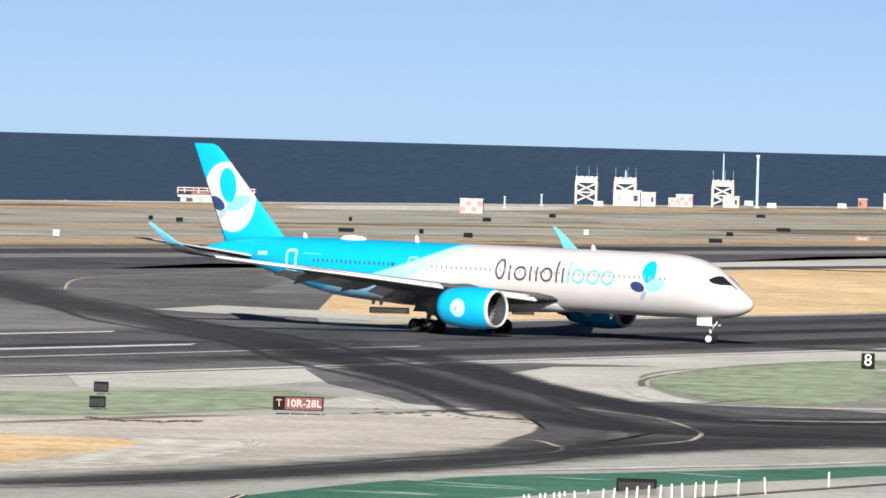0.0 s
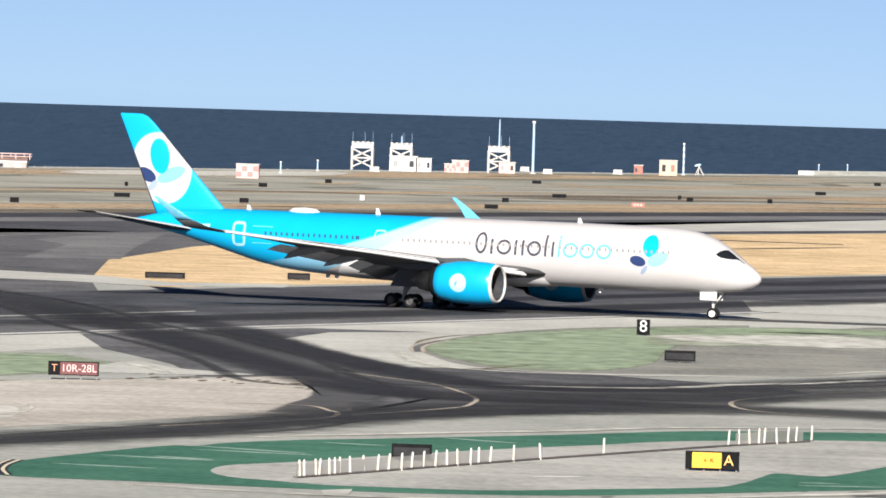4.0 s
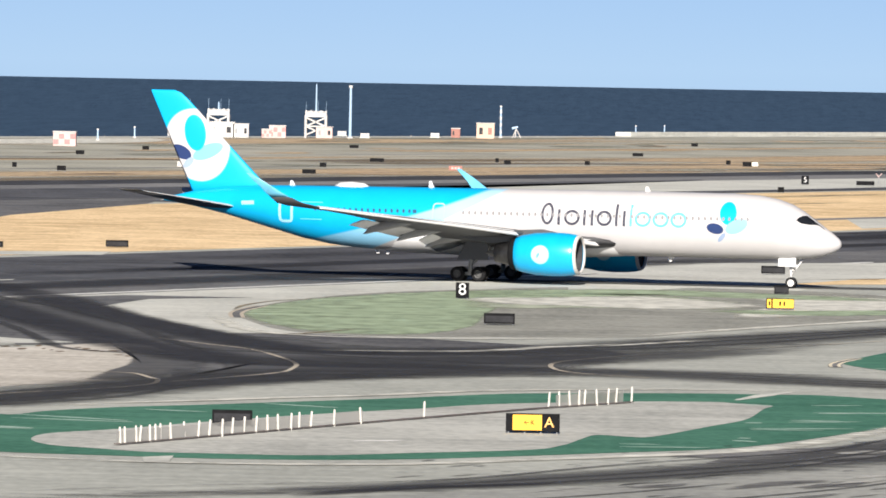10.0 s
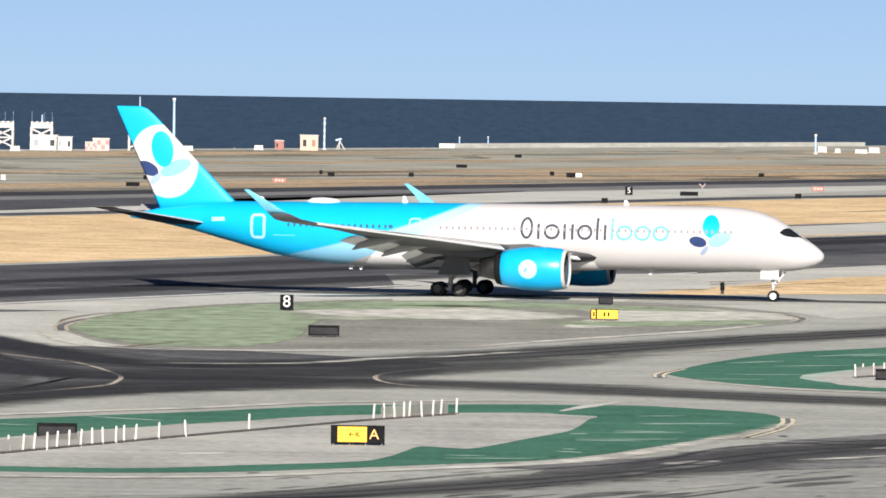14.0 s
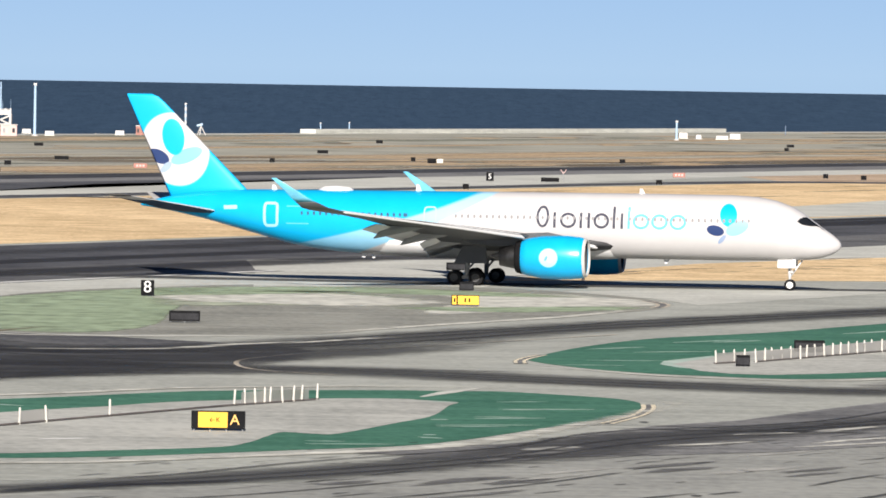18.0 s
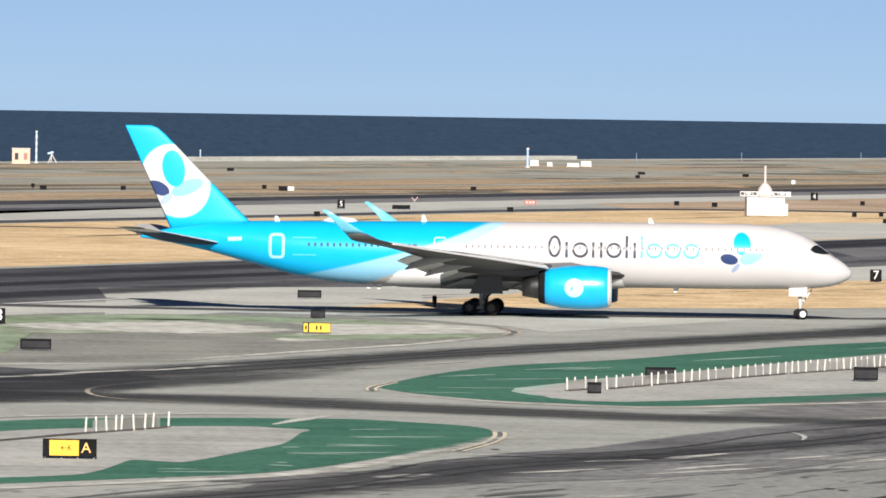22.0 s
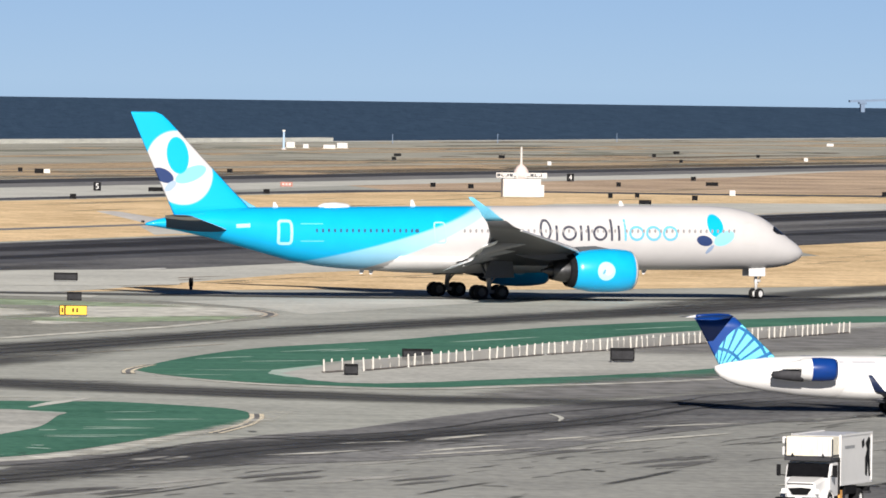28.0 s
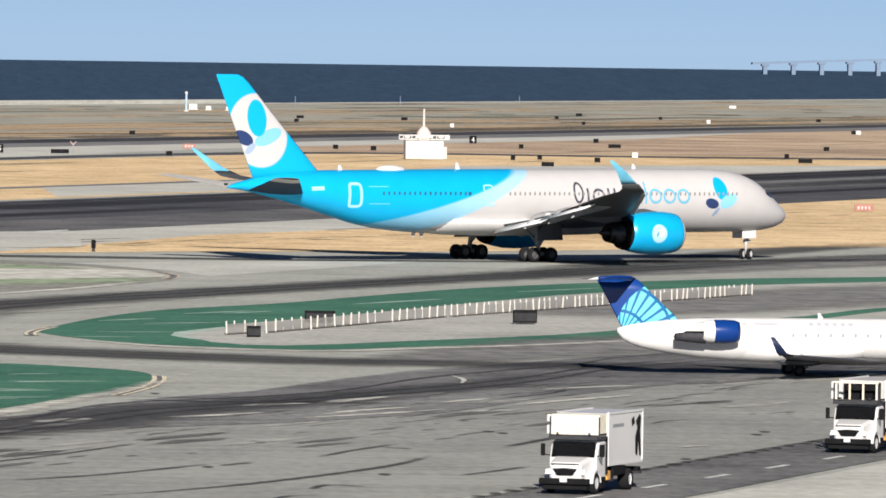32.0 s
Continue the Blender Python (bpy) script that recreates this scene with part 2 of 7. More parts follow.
# fuselage paint: cyan tail sweeping into white, with a pale band between
LIVERY, nt, p = shader("airliner_livery")
v, x, y, z = hull_xyz(nt)
dz = math_node(nt, "SUBTRACT", z, 3.4)
xb = math_node(nt, "ADD", math_node(nt, "MULTIPLY_ADD", dz, 4.9, -18.0), math_node(nt, "MULTIPLY", math_node(nt, "MULTIPLY", dz, dz), -0.29))
ez = math_node(nt, "SUBTRACT", z, 2.7)
xw = math_node(nt, "ADD", math_node(nt, "MULTIPLY_ADD", ez, 3.0, -12.0), math_node(nt, "MULTIPLY", math_node(nt, "MULTIPLY", ez, ez), -0.13))
is_cyan = step(nt, math_node(nt, "SUBTRACT", xb, x), 0.5)
is_pale = step(nt, math_node(nt, "SUBTRACT", xw, x), 0.25)
fade = nt.nodes.new("ShaderNodeMapRange")
for k, val in (("From Min", -22.0), ("From Max", -3.0), ("To Min", 0.0), ("To Max", 0.6)):
    fade.inputs[k].default_value = val
nt.links.new(x, fade.inputs["Value"])
band = mix_color(nt, fade.outputs[0], (0.115, 0.455, 0.70), (0.50, 0.65, 0.735))
col = mix_color(nt, is_pale, C_WHITE, band)
col = mix_color(nt, is_cyan, col, C_CYAN)
petals = ((23.1, 6.85, 1.08, 0.80, 100, C_CYAN), (23.95, 5.66, 1.12, 0.62, 24, C_PALE),
          (21.92, 5.42, 0.82, 0.48, 168, C_NAVY), (22.53, 4.62, 0.54, 0.2, 48, (0.26, 0.33, 0.46)))
for x0, z0, a, b, turn, c in petals:
    col = mix_color(nt, ellipse(nt, x, z, x0, z0, a, b, turn, 0.06), col, c)
dirt = noise_node(nt, v, 0.6, 6.0)
col = mix_color(nt, ramp(nt, dirt, [(0.35, (0.10, 0.10, 0.10)), (0.7, (0, 0, 0))]), col, (0.5, 0.5, 0.5), "MULTIPLY")
nt.links.new(col, p.inputs["Base Color"])
p.inputs["Roughness"].default_value = 0.34
p.inputs["Specular IOR Level"].default_value = 0.12
p.inputs["Coat Weight"].default_value = 0.24  # clear varnish
p.inputs["Coat Roughness"].default_value = 0.17

# fin paint: cyan with a white oval and four petals
FIN_PAINT, nt, p = shader("fin_livery")
v, x, y, z = hull_xyz(nt)
col = mix_color(nt, ellipse(nt, x, z, -29.75, 12.05, 3.55, 3.08, 125, 0.035), C_CYAN, C_WHITE)
for x0, z0, a, b, turn, c in ((-28.65, 11.45, 1.6, 0.66, 22, (0.20, 0.48, 0.64)), (-29.95, 13.2, 1.72, 1.06, 100, C_CYAN),
                              (-31.35, 11.35, 1.1, 0.6, 155, C_NAVY), (-30.6, 10.35, 0.66, 0.34, 42, (0.30, 0.38, 0.50))):
    col = mix_color(nt, ellipse(nt, x, z, x0, z0, a, b, turn, 0.05), col, c)
nt.links.new(col, p.inputs["Base Color"])
p.inputs["Roughness"].default_value = 0.45
p.inputs["Specular IOR Level"].default_value = 0.2

# engine cowl paint: cyan with a pale disc on the flank
COWL, nt, p = shader("engine_cowl_paint")
v, x, y, z = hull_xyz(nt)
col = mix_color(nt, ellipse(nt, x, z, 7.9, 2.8, 0.86, 0.86, 0, 0.06), C_CYAN, (0.42, 0.68, 0.78))
col = mix_color(nt, ellipse(nt, x, z, 8.15, 2.85, 0.45, 0.32, 60, 0.08), col, (0.60, 0.74, 0.80))
col = mix_color(nt, ellipse(nt, x, z, 7.7, 2.75, 0.26, 0.12, 60, 0.1), col, (0.14, 0.34, 0.46))
nt.links.new(mix_color(nt, ramp(nt, noise_node(nt, v, 0.8, 5.0), [(0.3, (0.12, 0.12, 0.12)), (0.7, (0, 0, 0))]), col, (0.3, 0.3, 0.3), "MULTIPLY"), p.inputs["Base Color"])
p.inputs["Roughness"].default_value = 0.3

# regional jet fin: royal blue over a sky-blue globe
JET_FIN, nt, p = shader("jet_fin_livery")
v, x, y, z = hull_xyz(nt)
globe = ellipse(nt, x, z, -7.5, 2.6, 3.75, 3.3, 0, 0.01)
dx, dz = math_node(nt, "SUBTRACT", x, -11.0), math_node(nt, "SUBTRACT", z, 2.2)
rays = math_node(nt, "FRACT", math_node(nt, "MULTIPLY", math_node(nt, "ARCTAN2", dz, dx), 5.2))
rr = math_node(nt, "SQRT", math_node(nt, "ADD", math_node(nt, "MULTIPLY", dx, dx), math_node(nt, "MULTIPLY", dz, dz)))
rings = math_node(nt, "FRACT", math_node(nt, "MULTIPLY", rr, 0.62))
grid = math_node(nt, "MULTIPLY", math_node(nt, "GREATER_THAN", rays, 0.32), math_node(nt, "GREATER_THAN", rings, 0.12))
col = mix_color(nt, grid, (0.02, 0.13, 0.30), (0.15, 0.58, 0.78))
nt.links.new(mix_color(nt, globe, (0.006, 0.045, 0.22), col), p.inputs["Base Color"])
p.inputs["Roughness"].default_value = 0.3


# ---- mesh tools ----
def part(name, bm, material, parent=None, label="", smooth=False):
    me = bpy.data.meshes.new(name)
    bm.to_mesh(me)
    bm.free()
    if smooth:
        me.polygons.foreach_set("use_smooth", [True] * len(me.polygons))
    me.materials.append(material)
    ob = new(name, me)
    ob.parent = parent
    if label:
        ob["label"] = label
    return ob


def again(ob, parent, m, label=""):
    """Another piece on the same mesh."""
    o = new(ob.name.split(".")[0], ob.data)
    o.parent = parent
    o.matrix_basis = m
    if label:
        o["label"] = label
    return o


def thing(name, m, label, category, group="", kind=""):
    ob = new(name)
    ob.empty_display_size = 0.3
    ob.matrix_basis = m
    return tagged(ob, label, category, group, kind)


def box(bm, c, s, bevel=0.0, m=None):
    mm = Matrix.Translation(c) @ Matrix.Diagonal((*s, 1))
    r = bmesh.ops.create_cube(bm, size=1.0, matrix=(m @ mm) if m else mm)
    if bevel:
        es = list({e for v in r["verts"] for e in v.link_edges})
        bmesh.ops.bevel(bm, geom=es, offset=bevel, segments=2, affect="EDGES", profile=0.5)
    return bm


def rod(bm, p0, p1, r0, r1=None, n=12, caps=True):
    p0, p1 = Vector(p0), Vector(p1)
    d = p1 - p0
    m = Matrix.Translation((p0 + p1) / 2) @ d.to_track_quat("Z", "Y").to_matrix().to_4x4()
    bmesh.ops.create_cone(bm, cap_ends=caps, segments=n, radius1=r0, radius2=r0 if r1 is None else r1, depth=d.length, matrix=m)
    return bm


def loft(bm, rings, closed=True, cap=True):
    """Skin over rings of equally many points."""
    vs = [[bm.verts.new(p) for p in r] for r in rings]
    n = len(vs[0])
    for a, b in zip(vs, vs[1:]):
        for i in range(n if closed else n - 1):
            j = (i + 1) % n
            bm.faces.new((a[i], a[j], b[j], b[i]))
    if cap:
        bm.faces.new(vs[0][::-1])
        bm.faces.new(vs[-1])
    bmesh.ops.recalc_face_normals(bm, faces=bm.faces)
    return bm


def spin(bm, profile, n=40, axis_y=0.0, axis_z=0.0):
    """A body of revolution about the X axis from (x, radius) pairs."""
    rings = [[(x, axis_y + r * math.cos(2 * math.pi * i / n), axis_z + r * math.sin(2 * math.pi * i / n)) for i in range(n)] for x, r in profile]
    return loft(bm, rings, True, False)


def lerp_table(x, table):
    if x >= table[0][0]:
        return table[0][1:]
    for a, b in zip(table, table[1:]):
        if x >= b[0]:
            k = (a[0] - x) / (a[0] - b[0])
            return tuple(p + (q - p) * k for p, q in zip(a[1:], b[1:]))
    return table[-1][1:]


def smooth_path(pts, steps=8, closed=False):
    """Points on a Catmull-Rom curve through the corners given."""
    n, out = len(pts), []
    for i in range(n if closed else n - 1):
        q = [Vector((*(pts[(i + k) % n] if closed else pts[min(max(i + k, 0), n - 1)]), 0)) for k in (-1, 0, 1, 2)]
        for s in range(steps):
            t = s / steps
            out.append(0.5 * (2 * q[1] + (q[2] - q[0]) * t + (2 * q[0] - 5 * q[1] + 4 * q[2] - q[3]) * t * t + (3 * q[1] - q[0] - 3 * q[2] + q[3]) * t ** 3))
    if not closed:
        out.append(Vector((*pts[-1], 0)))
    return out


LAYER = 0.25  # spacing of the ground layers


def sheet(name, pts, z, material, label, category, rounded=True, kind="structure"):
    """A flat patch of ground with a curved outline."""
    bm = bmesh.new()
    ring = smooth_path(pts, 8, True) if rounded else [Vector((*q, 0)) for q in pts]
    z *= LAYER
    f = bm.faces.new([bm.verts.new((q.x, q.y, z)) for q in ring])
    bmesh.ops.triangulate(bm, faces=[f])
    bmesh.ops.recalc_face_normals(bm, faces=bm.faces)
    if sum(f.normal.z for f in bm.faces) < 0:
        bmesh.ops.reverse_faces(bm, faces=bm.faces)
    return tagged(part(name, bm, material), label, category, kind=kind)


def soft_sheet(name, pts, z, material, label, category, core=0.72, kind="structure"):
    """A patch of ground cover that thins out towards its rim."""
    z *= LAYER
    ring = smooth_path(pts, 6, True)
    mid = sum(ring, Vector()) / len(ring)
    vs, cs, n = [(mid.x, mid.y, z)], [1.0], len(ring)
    for k, c in ((core * 0.5, 1.0), (core, 0.8), (1.0, 0.0)):
        vs += [tuple(mid + (q - mid) * k + Vector((0, 0, z))) for q in ring]
        cs += [c] * n
    fs = [(0, 1 + i, 1 + (i + 1) % n) for i in range(n)]
    for r in (1, 1 + n):
        fs += [(r + i, r + n + i, r + n + (i + 1) % n, r + (i + 1) % n) for i in range(n)]
    me = bpy.data.meshes.new(name)
    me.from_pydata(vs, [], fs)
    me.attributes.new("cover", "FLOAT", "POINT").data.foreach_set("value", cs)
    me.materials.append(material)
    return tagged(new(name, me), label, category, kind=kind)


def ribbon(name, pts, width, z, material, label, category, soft=False, steps=10, kind="structure"):
    """A painted line or a streak along a curve; a soft one thins out towards its sides and ends."""
    z *= LAYER
    mid = smooth_path(pts, steps)
    wid = width if isinstance(width, (list, tuple)) else [width] * len(pts)
    cross = (-1, -0.75, -0.4, 0, 0.4, 0.75, 1) if soft else (-1, 1)
    cover = {-1: 0.0, -0.75: 0.4, -0.4: 0.85, 0: 1.0, 0.4: 0.85, 0.75: 0.4, 1: 0.0}
    me = bpy.data.meshes.new(name)
    vs, fs, cs = [], [], []
    for i, q in enumerate(mid):
        d = (mid[min(i + 1, len(mid) - 1)] - mid[max(i - 1, 0)]).normalized()
        s = Vector((-d.y, d.x, 0))
        k = i / steps
        a = min(int(k), len(wid) - 2)
        w = wid[a] + (wid[a + 1] - wid[a]) * (k - a)
        end = min(1.0, 4.0 * min(i, len(mid) - 1 - i) / len(mid) + 0.1)
        for c in cross:
            vs.append(tuple(q + s * (c * w / 2) + Vector((0, 0, z))))
            cs.append(cover[c] * end)
    n = len(cross)
    for i in range(len(mid) - 1):
        for j in range(n - 1):
            fs.append((i * n + j + 1, i * n + j, (i + 1) * n + j, (i + 1) * n + j + 1))
    me.from_pydata(vs, [], fs)
    if soft:
        at = me.attributes.new("cover", "FLOAT", "POINT")
        at.data.foreach_set("value", cs)
    me.materials.append(material)
    return tagged(new(name, me), label, category, kind=kind)


def strip(name, v0, v1, x0, x1, z, material, label, category="runway"):
    """A band of ground parallel to the runways."""
    return sheet(name, [(x0, v0 + 2.5 * x0), (x1, v0 + 2.5 * x1), (x1, v1 + 2.5 * x1), (x0, v1 + 2.5 * x0)], z, material, label, category, False)


def lettering(text, size, m, material, parent, depth=0.01):
    cu = bpy.data.curves.new("writing", "FONT")
    cu.body, cu.size, cu.extrude, cu.align_x, cu.align_y = text, size, depth, "CENTER", "CENTER"
    cu.resolution_u = 3
    cu.materials.append(material)
    o = new("writing", cu)
    o.parent = parent
    o.matrix_basis = m
    return o

# ---- ground ----
SHORE = 2570


def build_ground():
    sheet("ground", [(-2600, -700), (2600, -700), (2600, SHORE + 6500), (900, SHORE + 2250), (-900, SHORE - 2250), (-2600, -500)], 0, CONCRETE,
          "weathered grey concrete and asphalt airfield ground", "ground", False)
    # far field and second runway
    soft_sheet("pale_berm", [(-169.2, 2056.5), (-141.7, 2151.1), (-110.7, 2238.1), (-105.3, 2128.9), (-127.0, 2029.6), (-161.6, 1963.8)], 0.2, PALE_EDGE, "pale low bank along the shore", "verge", 0.85)
    strip("far_field", 1640, SHORE, -520, 900, 0.05, FIELD, "dry olive-brown grass field beside the bay", "field")
    for v, w, x0, x1 in ((1745, 40, -520, 700), (1885, 60, -40, 240), (2420, 80, -330, 30), (1990, 22, -300, -20), (2150, 18, -60, 300), (1800, 45, 180, 700), (2260, 20, 60, 420)):
        ribbon("tan_verge", [(x0 + (x1 - x0) * k / 8, v + 2.5 * (x0 + (x1 - x0) * k / 8) + 12 * math.sin(2.1 * k + v)) for k in range(9)], w, 0.09, TAN_SOFT, "sun-bleached tan grass far off", "grass", soft=True)
    rng = random.Random(23)
    for k in range(46):
        x0 = rng.uniform(-330, 330)
        ln = rng.uniform(25, 110)
        v = rng.uniform(1665, 2500)
        flat = rng.choice((2.5, 2.5, 1.2, 0.3))
        y0 = v + 2.5 * x0
        pts = [(x0 + ln * i / 4, y0 + flat * ln * i / 4 + rng.uniform(-8, 8)) for i in range(5)]
        ribbon("field_streak", pts, [4, rng.uniform(14, 40), rng.uniform(10, 30), rng.uniform(14, 40), 4], 0.1 + 0.0004 * k, (TAN_SOFT, BROWN_SOFT, OLIVE_SOFT)[k % 3], ("sun-bleached tan grass far off", "brown scorched grass far off", "olive grey scrub far off")[k % 3], "grass", soft=True, steps=4)
    for k in range(120):
        x = rng.uniform(-300, 420)
        y = rng.uniform(1660, 2530) + 2.5 * x
        a, b = rng.uniform(4, 16), rng.uniform(10, 34)
        pts = [(x + a * math.cos(q) * rng.uniform(0.5, 1.4), y + 2.5 * a * math.cos(q) * 0.5 + b * math.sin(q) * rng.uniform(0.5, 1.4)) for q in [math.pi * i / 4 for i in range(8)]]
        soft_sheet("field_patch", pts, 0.13 + 0.0005 * k, (OLIVE_SOFT, BROWN_SOFT, TAN_SOFT, OLIVE_SOFT, TAN_SOFT)[k % 5], "uneven patch of dry scrub far off", "grass", 0.6)
    for v, w, x0, x1 in ((1668, 26, -330, -20), (1672, 22, -20, 420), (1700, 18, 60, 300)):
        ribbon("field_streak", [(x0 + (x1 - x0) * k / 8, v + 2.5 * (x0 + (x1 - x0) * k / 8) + 5 * math.sin(1.7 * k)) for k in range(9)], w, 0.13, BROWN_SOFT, "brown scorched grass far off", "grass", soft=True)
    for v0, v1, x0, x1 in ((1815, 1823, -520, 10), (2042, 2052, -520, -20)):
        strip("perimeter_track", v0, v1, x0, x1, 0.12, ASPHALT_WORN, "narrow grey perimeter track", "road")
    strip("shore_path", SHORE - 34, SHORE, -520, 900, 0.12, SHOULDER, "pale shoreline path above the rocks", "path")
    strip("far_runway_shoulder", 1500, 1640, -520, 900, 0.04, SHOULDER, "pale concrete runway shoulder", "runway")
    strip("far_runway", 1525, 1645, -520, 900, 0.07, ASPHALT_WORN, "grey asphalt far runway with tyre rubber")
    sheet("far_runway_shoulder", [(-62, 1240), (0, 1395), (40, 1495), (90, 1681), (155, 1843), (190, 1930), (240, 2125), (-62, 1370)], 0.08, SHOULDER, "pale concrete runway shoulder", "runway", False)
    sheet("far_brown_verge", [(90, 1681), (155, 1843), (190, 1930), (240, 2125), (900, 3775), (900, 3300), (320, 1690), (208, 1640), (124, 1632), (94, 1622)], 0.075, FIELD_BROWN, "brown dry grass beside the far runway", "grass", False)
    sheet("far_runway_touchdown", [(-520, 120), (-61, 1268), (-46, 1324), (-30, 1431), (20, 1575), (20, 1590), (-520, 240)], 0.1, ASPHALT, "dark rubber-stained runway touchdown zone", "runway", False)
    ribbon("far_service_road", [(-62, 1225), (0, 1380), (38, 1478), (64, 1545), (94, 1603), (124, 1618), (156, 1613), (208, 1624), (320, 1664), (500, 1740)], [10, 10, 10, 11, 18, 24, 26, 26, 26, 26], 0.09, ASPHALT, "narrow dark asphalt service road", "road")
    sheet("dry_field", [(-71, 898), (-62, 868), (500, 2265), (500, 2610), (-62, 1205), (-74, 1100), (-77, 1000)], 0.05, DRY_GRASS,
          "sun-bleached tan dry grass between the runways", "grass", False)
    strip("service_track", 1098, 1112, 15, 95, 0.07, ASPHALT_WORN, "narrow dark asphalt service track", "road")
    sheet("pale_verge", [(35, 1118), (35, 1186), (60, 1248), (85, 1335), (113, 1455), (145, 1490), (195, 1526), (262, 1668)], 0.075, SHOULDER, "pale concrete verge beside the runway", "verge", False)
    sheet("crossing_taxiway", [(-420, -40), (-66, 845), (-71, 898), (-77, 1000), (-74, 1100), (-62, 1205), (-62, 1265), (-420, 370)], 0.05, ASPHALT_MID,
          "grey asphalt taxiway between the runways", "taxiway", False)
    strip("near_runway", 900, 1012, -420, 700, 0.09, ASPHALT, "dark asphalt runway with black tyre marks")
    strip("runway_shoulder", 840, 900, -420, 700, 0.09, ASPHALT_MID, "grey asphalt runway shoulder")
    sheet("taxiway_patch", [(-112.9, 1062), (-116.1, 1102), (-116.2, 1132), (-112.5, 1170), (-105.8, 1199), (-84, 1180), (-79, 1050), (-82, 938), (-86.9, 924), (-96.4, 971), (-104.4, 1010)], 0.1, ASPHALT_MID, "grey asphalt taxiway infill", "taxiway")
    sheet("taxiway_patch", [(-87, 997), (-89, 1087), (-96, 1118), (-90, 1180), (-84, 1190), (-80, 1080), (-76, 1005)], 0.12, ASPHALT_WORN, "worn pale asphalt wedge", "taxiway", False)
    sheet("pale_verge", [(-88, 898), (-83.6, 926), (-71.6, 914), (-62, 892), (-50, 900), (-50, 884), (-64, 874), (-71.6, 883), (-80, 887)], 0.13, SHOULDER, "pale concrete verge between taxiway and runway", "verge", False)
    sheet("grey_runway_end", [(-300, 260), (-77, 832), (-98, 898), (-105, 907), (-300, 415)], 0.1, ASPHALT_WORN, "worn grey asphalt beside the runway", "runway", False)
    strip("runway_dark_lane", 806, 893, 104, 480, 0.1, ASPHALT, "dark rubbered asphalt lane of the runway")
    strip("runway_grey_lane", 893, 952, 96, 480, 0.1, ASPHALT_WORN, "worn grey asphalt lane of the runway")
    strip("dry_verge", 728, 806, 112, 330, 0.085, DRY_GRASS, "tan dry grass beside the runway", "grass")
    strip("runway_verge", 772, 842, -2, 112, 0.06, SHOULDER, "pale concrete runway verge", "verge")
    strip("runway_edge_line", 842, 846, -420, 30, 0.12, WHITE_LINE, "faded white runway edge line", "marking")
    strip("runway_edge_line", 937, 943, -420, -71, 0.14, WHITE_LINE, "faded white runway line", "marking")
    strip("runway_edge_line", 1003, 1008, -420, -82, 0.14, WHITE_LINE, "faded pale runway line", "marking")
    strip("runway_edge_line", 907, 910, -420, -52, 0.14, SHOULDER, "thin pale runway joint line", "marking")
    sheet("pale_verge", [(-3, 888), (8, 897), (20, 906), (31, 914), (29, 846), (20, 836), (12, 834), (4, 838), (-2, 846)], 0.135, SHOULDER, "pale concrete beside the runway", "verge", False)
    sheet("field_ditch", [(-40, 1296), (-15.2, 1289), (1.6, 1283.5), (10, 1280.5), (10.5, 1274), (1.6, 1276.5), (-15.2, 1281), (-40, 1287)], 0.11, RUBBER_FLAT, "thin dark ditch across the dry field", "ground", False)
    # first verge and dry strip
    sheet("dry_strip", [(17, 812), (21.1, 824.1), (44.1, 905.3), (77.2, 972.4), (140.4, 1079.7), (300.8, 1483.7), (300.8, 1303.3), (150.4, 962.4), (114.3, 888.2), (66.2, 844.1), (40.1, 832.1), (25.1, 820.1)],
          0.08, DRY_GRASS, "tan dry grass strip beside the taxiway", "grass", False)
    sheet("pale_apron", [(-71.4, 663.1), (-55.8, 698.7), (-48.5, 719.9), (-40.3, 745.7), (-33.2, 775.7), (-50.6, 668.3), (-58.9, 640), (-67.3, 633.9)], 0.03, SHOULDER,
          "pale concrete shoulder beside the runway", "verge", False)
    sheet("pale_apron", [(-34.2, 775.9), (-8, 814), (-14, 792), (-22.1, 771.9), (-30.1, 733), (-31.2, 693.5), (-27.1, 662.6), (-34.2, 664.3), (-40.3, 695.8)], 0.03, SHOULDER,
          "pale concrete round the grass island", "verge")
    sheet("pale_apron", [(-47, 722), (-33, 759), (-10, 817), (8, 835), (20, 800), (0, 640), (-14, 632), (-24, 634), (-31, 648), (-37, 668), (-42.5, 695)], 0.04, SHOULDER, "pale concrete round the grass island", "verge", False)
    rng = random.Random(11)
    for i in range(56):
        x = rng.uniform(22, 150)
        y = 830 + (x - 22) * 1.75 + rng.uniform(0, 30 + (x - 22) * 0.35)
        ln = rng.uniform(2, 9)
        ribbon("grass_clumps", [(x, y), (x + ln * 0.5, y + ln * rng.uniform(0.6, 1.2)), (x + ln, y + ln * 1.8)], [0.3, rng.uniform(0.8, 2.2), 0.3], 0.1, (GRASS_CLUMP, BROWN_CLUMP)[i % 2], "darker dry grass clumps in the strip", "grass", soft=True, steps=4)
    for i in range(24):
        x = rng.uniform(-60, 330)
        y = rng.uniform(1130, 1340) + 2.5 * x
        ln = rng.uniform(8, 30)
        ribbon("grass_clumps", [(x, y), (x + ln * 0.5, y + ln * 1.3), (x + ln, y + ln * 2.6)], [0.5, rng.uniform(1.5, 4.0), 0.5], 0.1, GRASS_CLUMP, "darker dry grass streak between the runways", "grass", soft=True, steps=4)
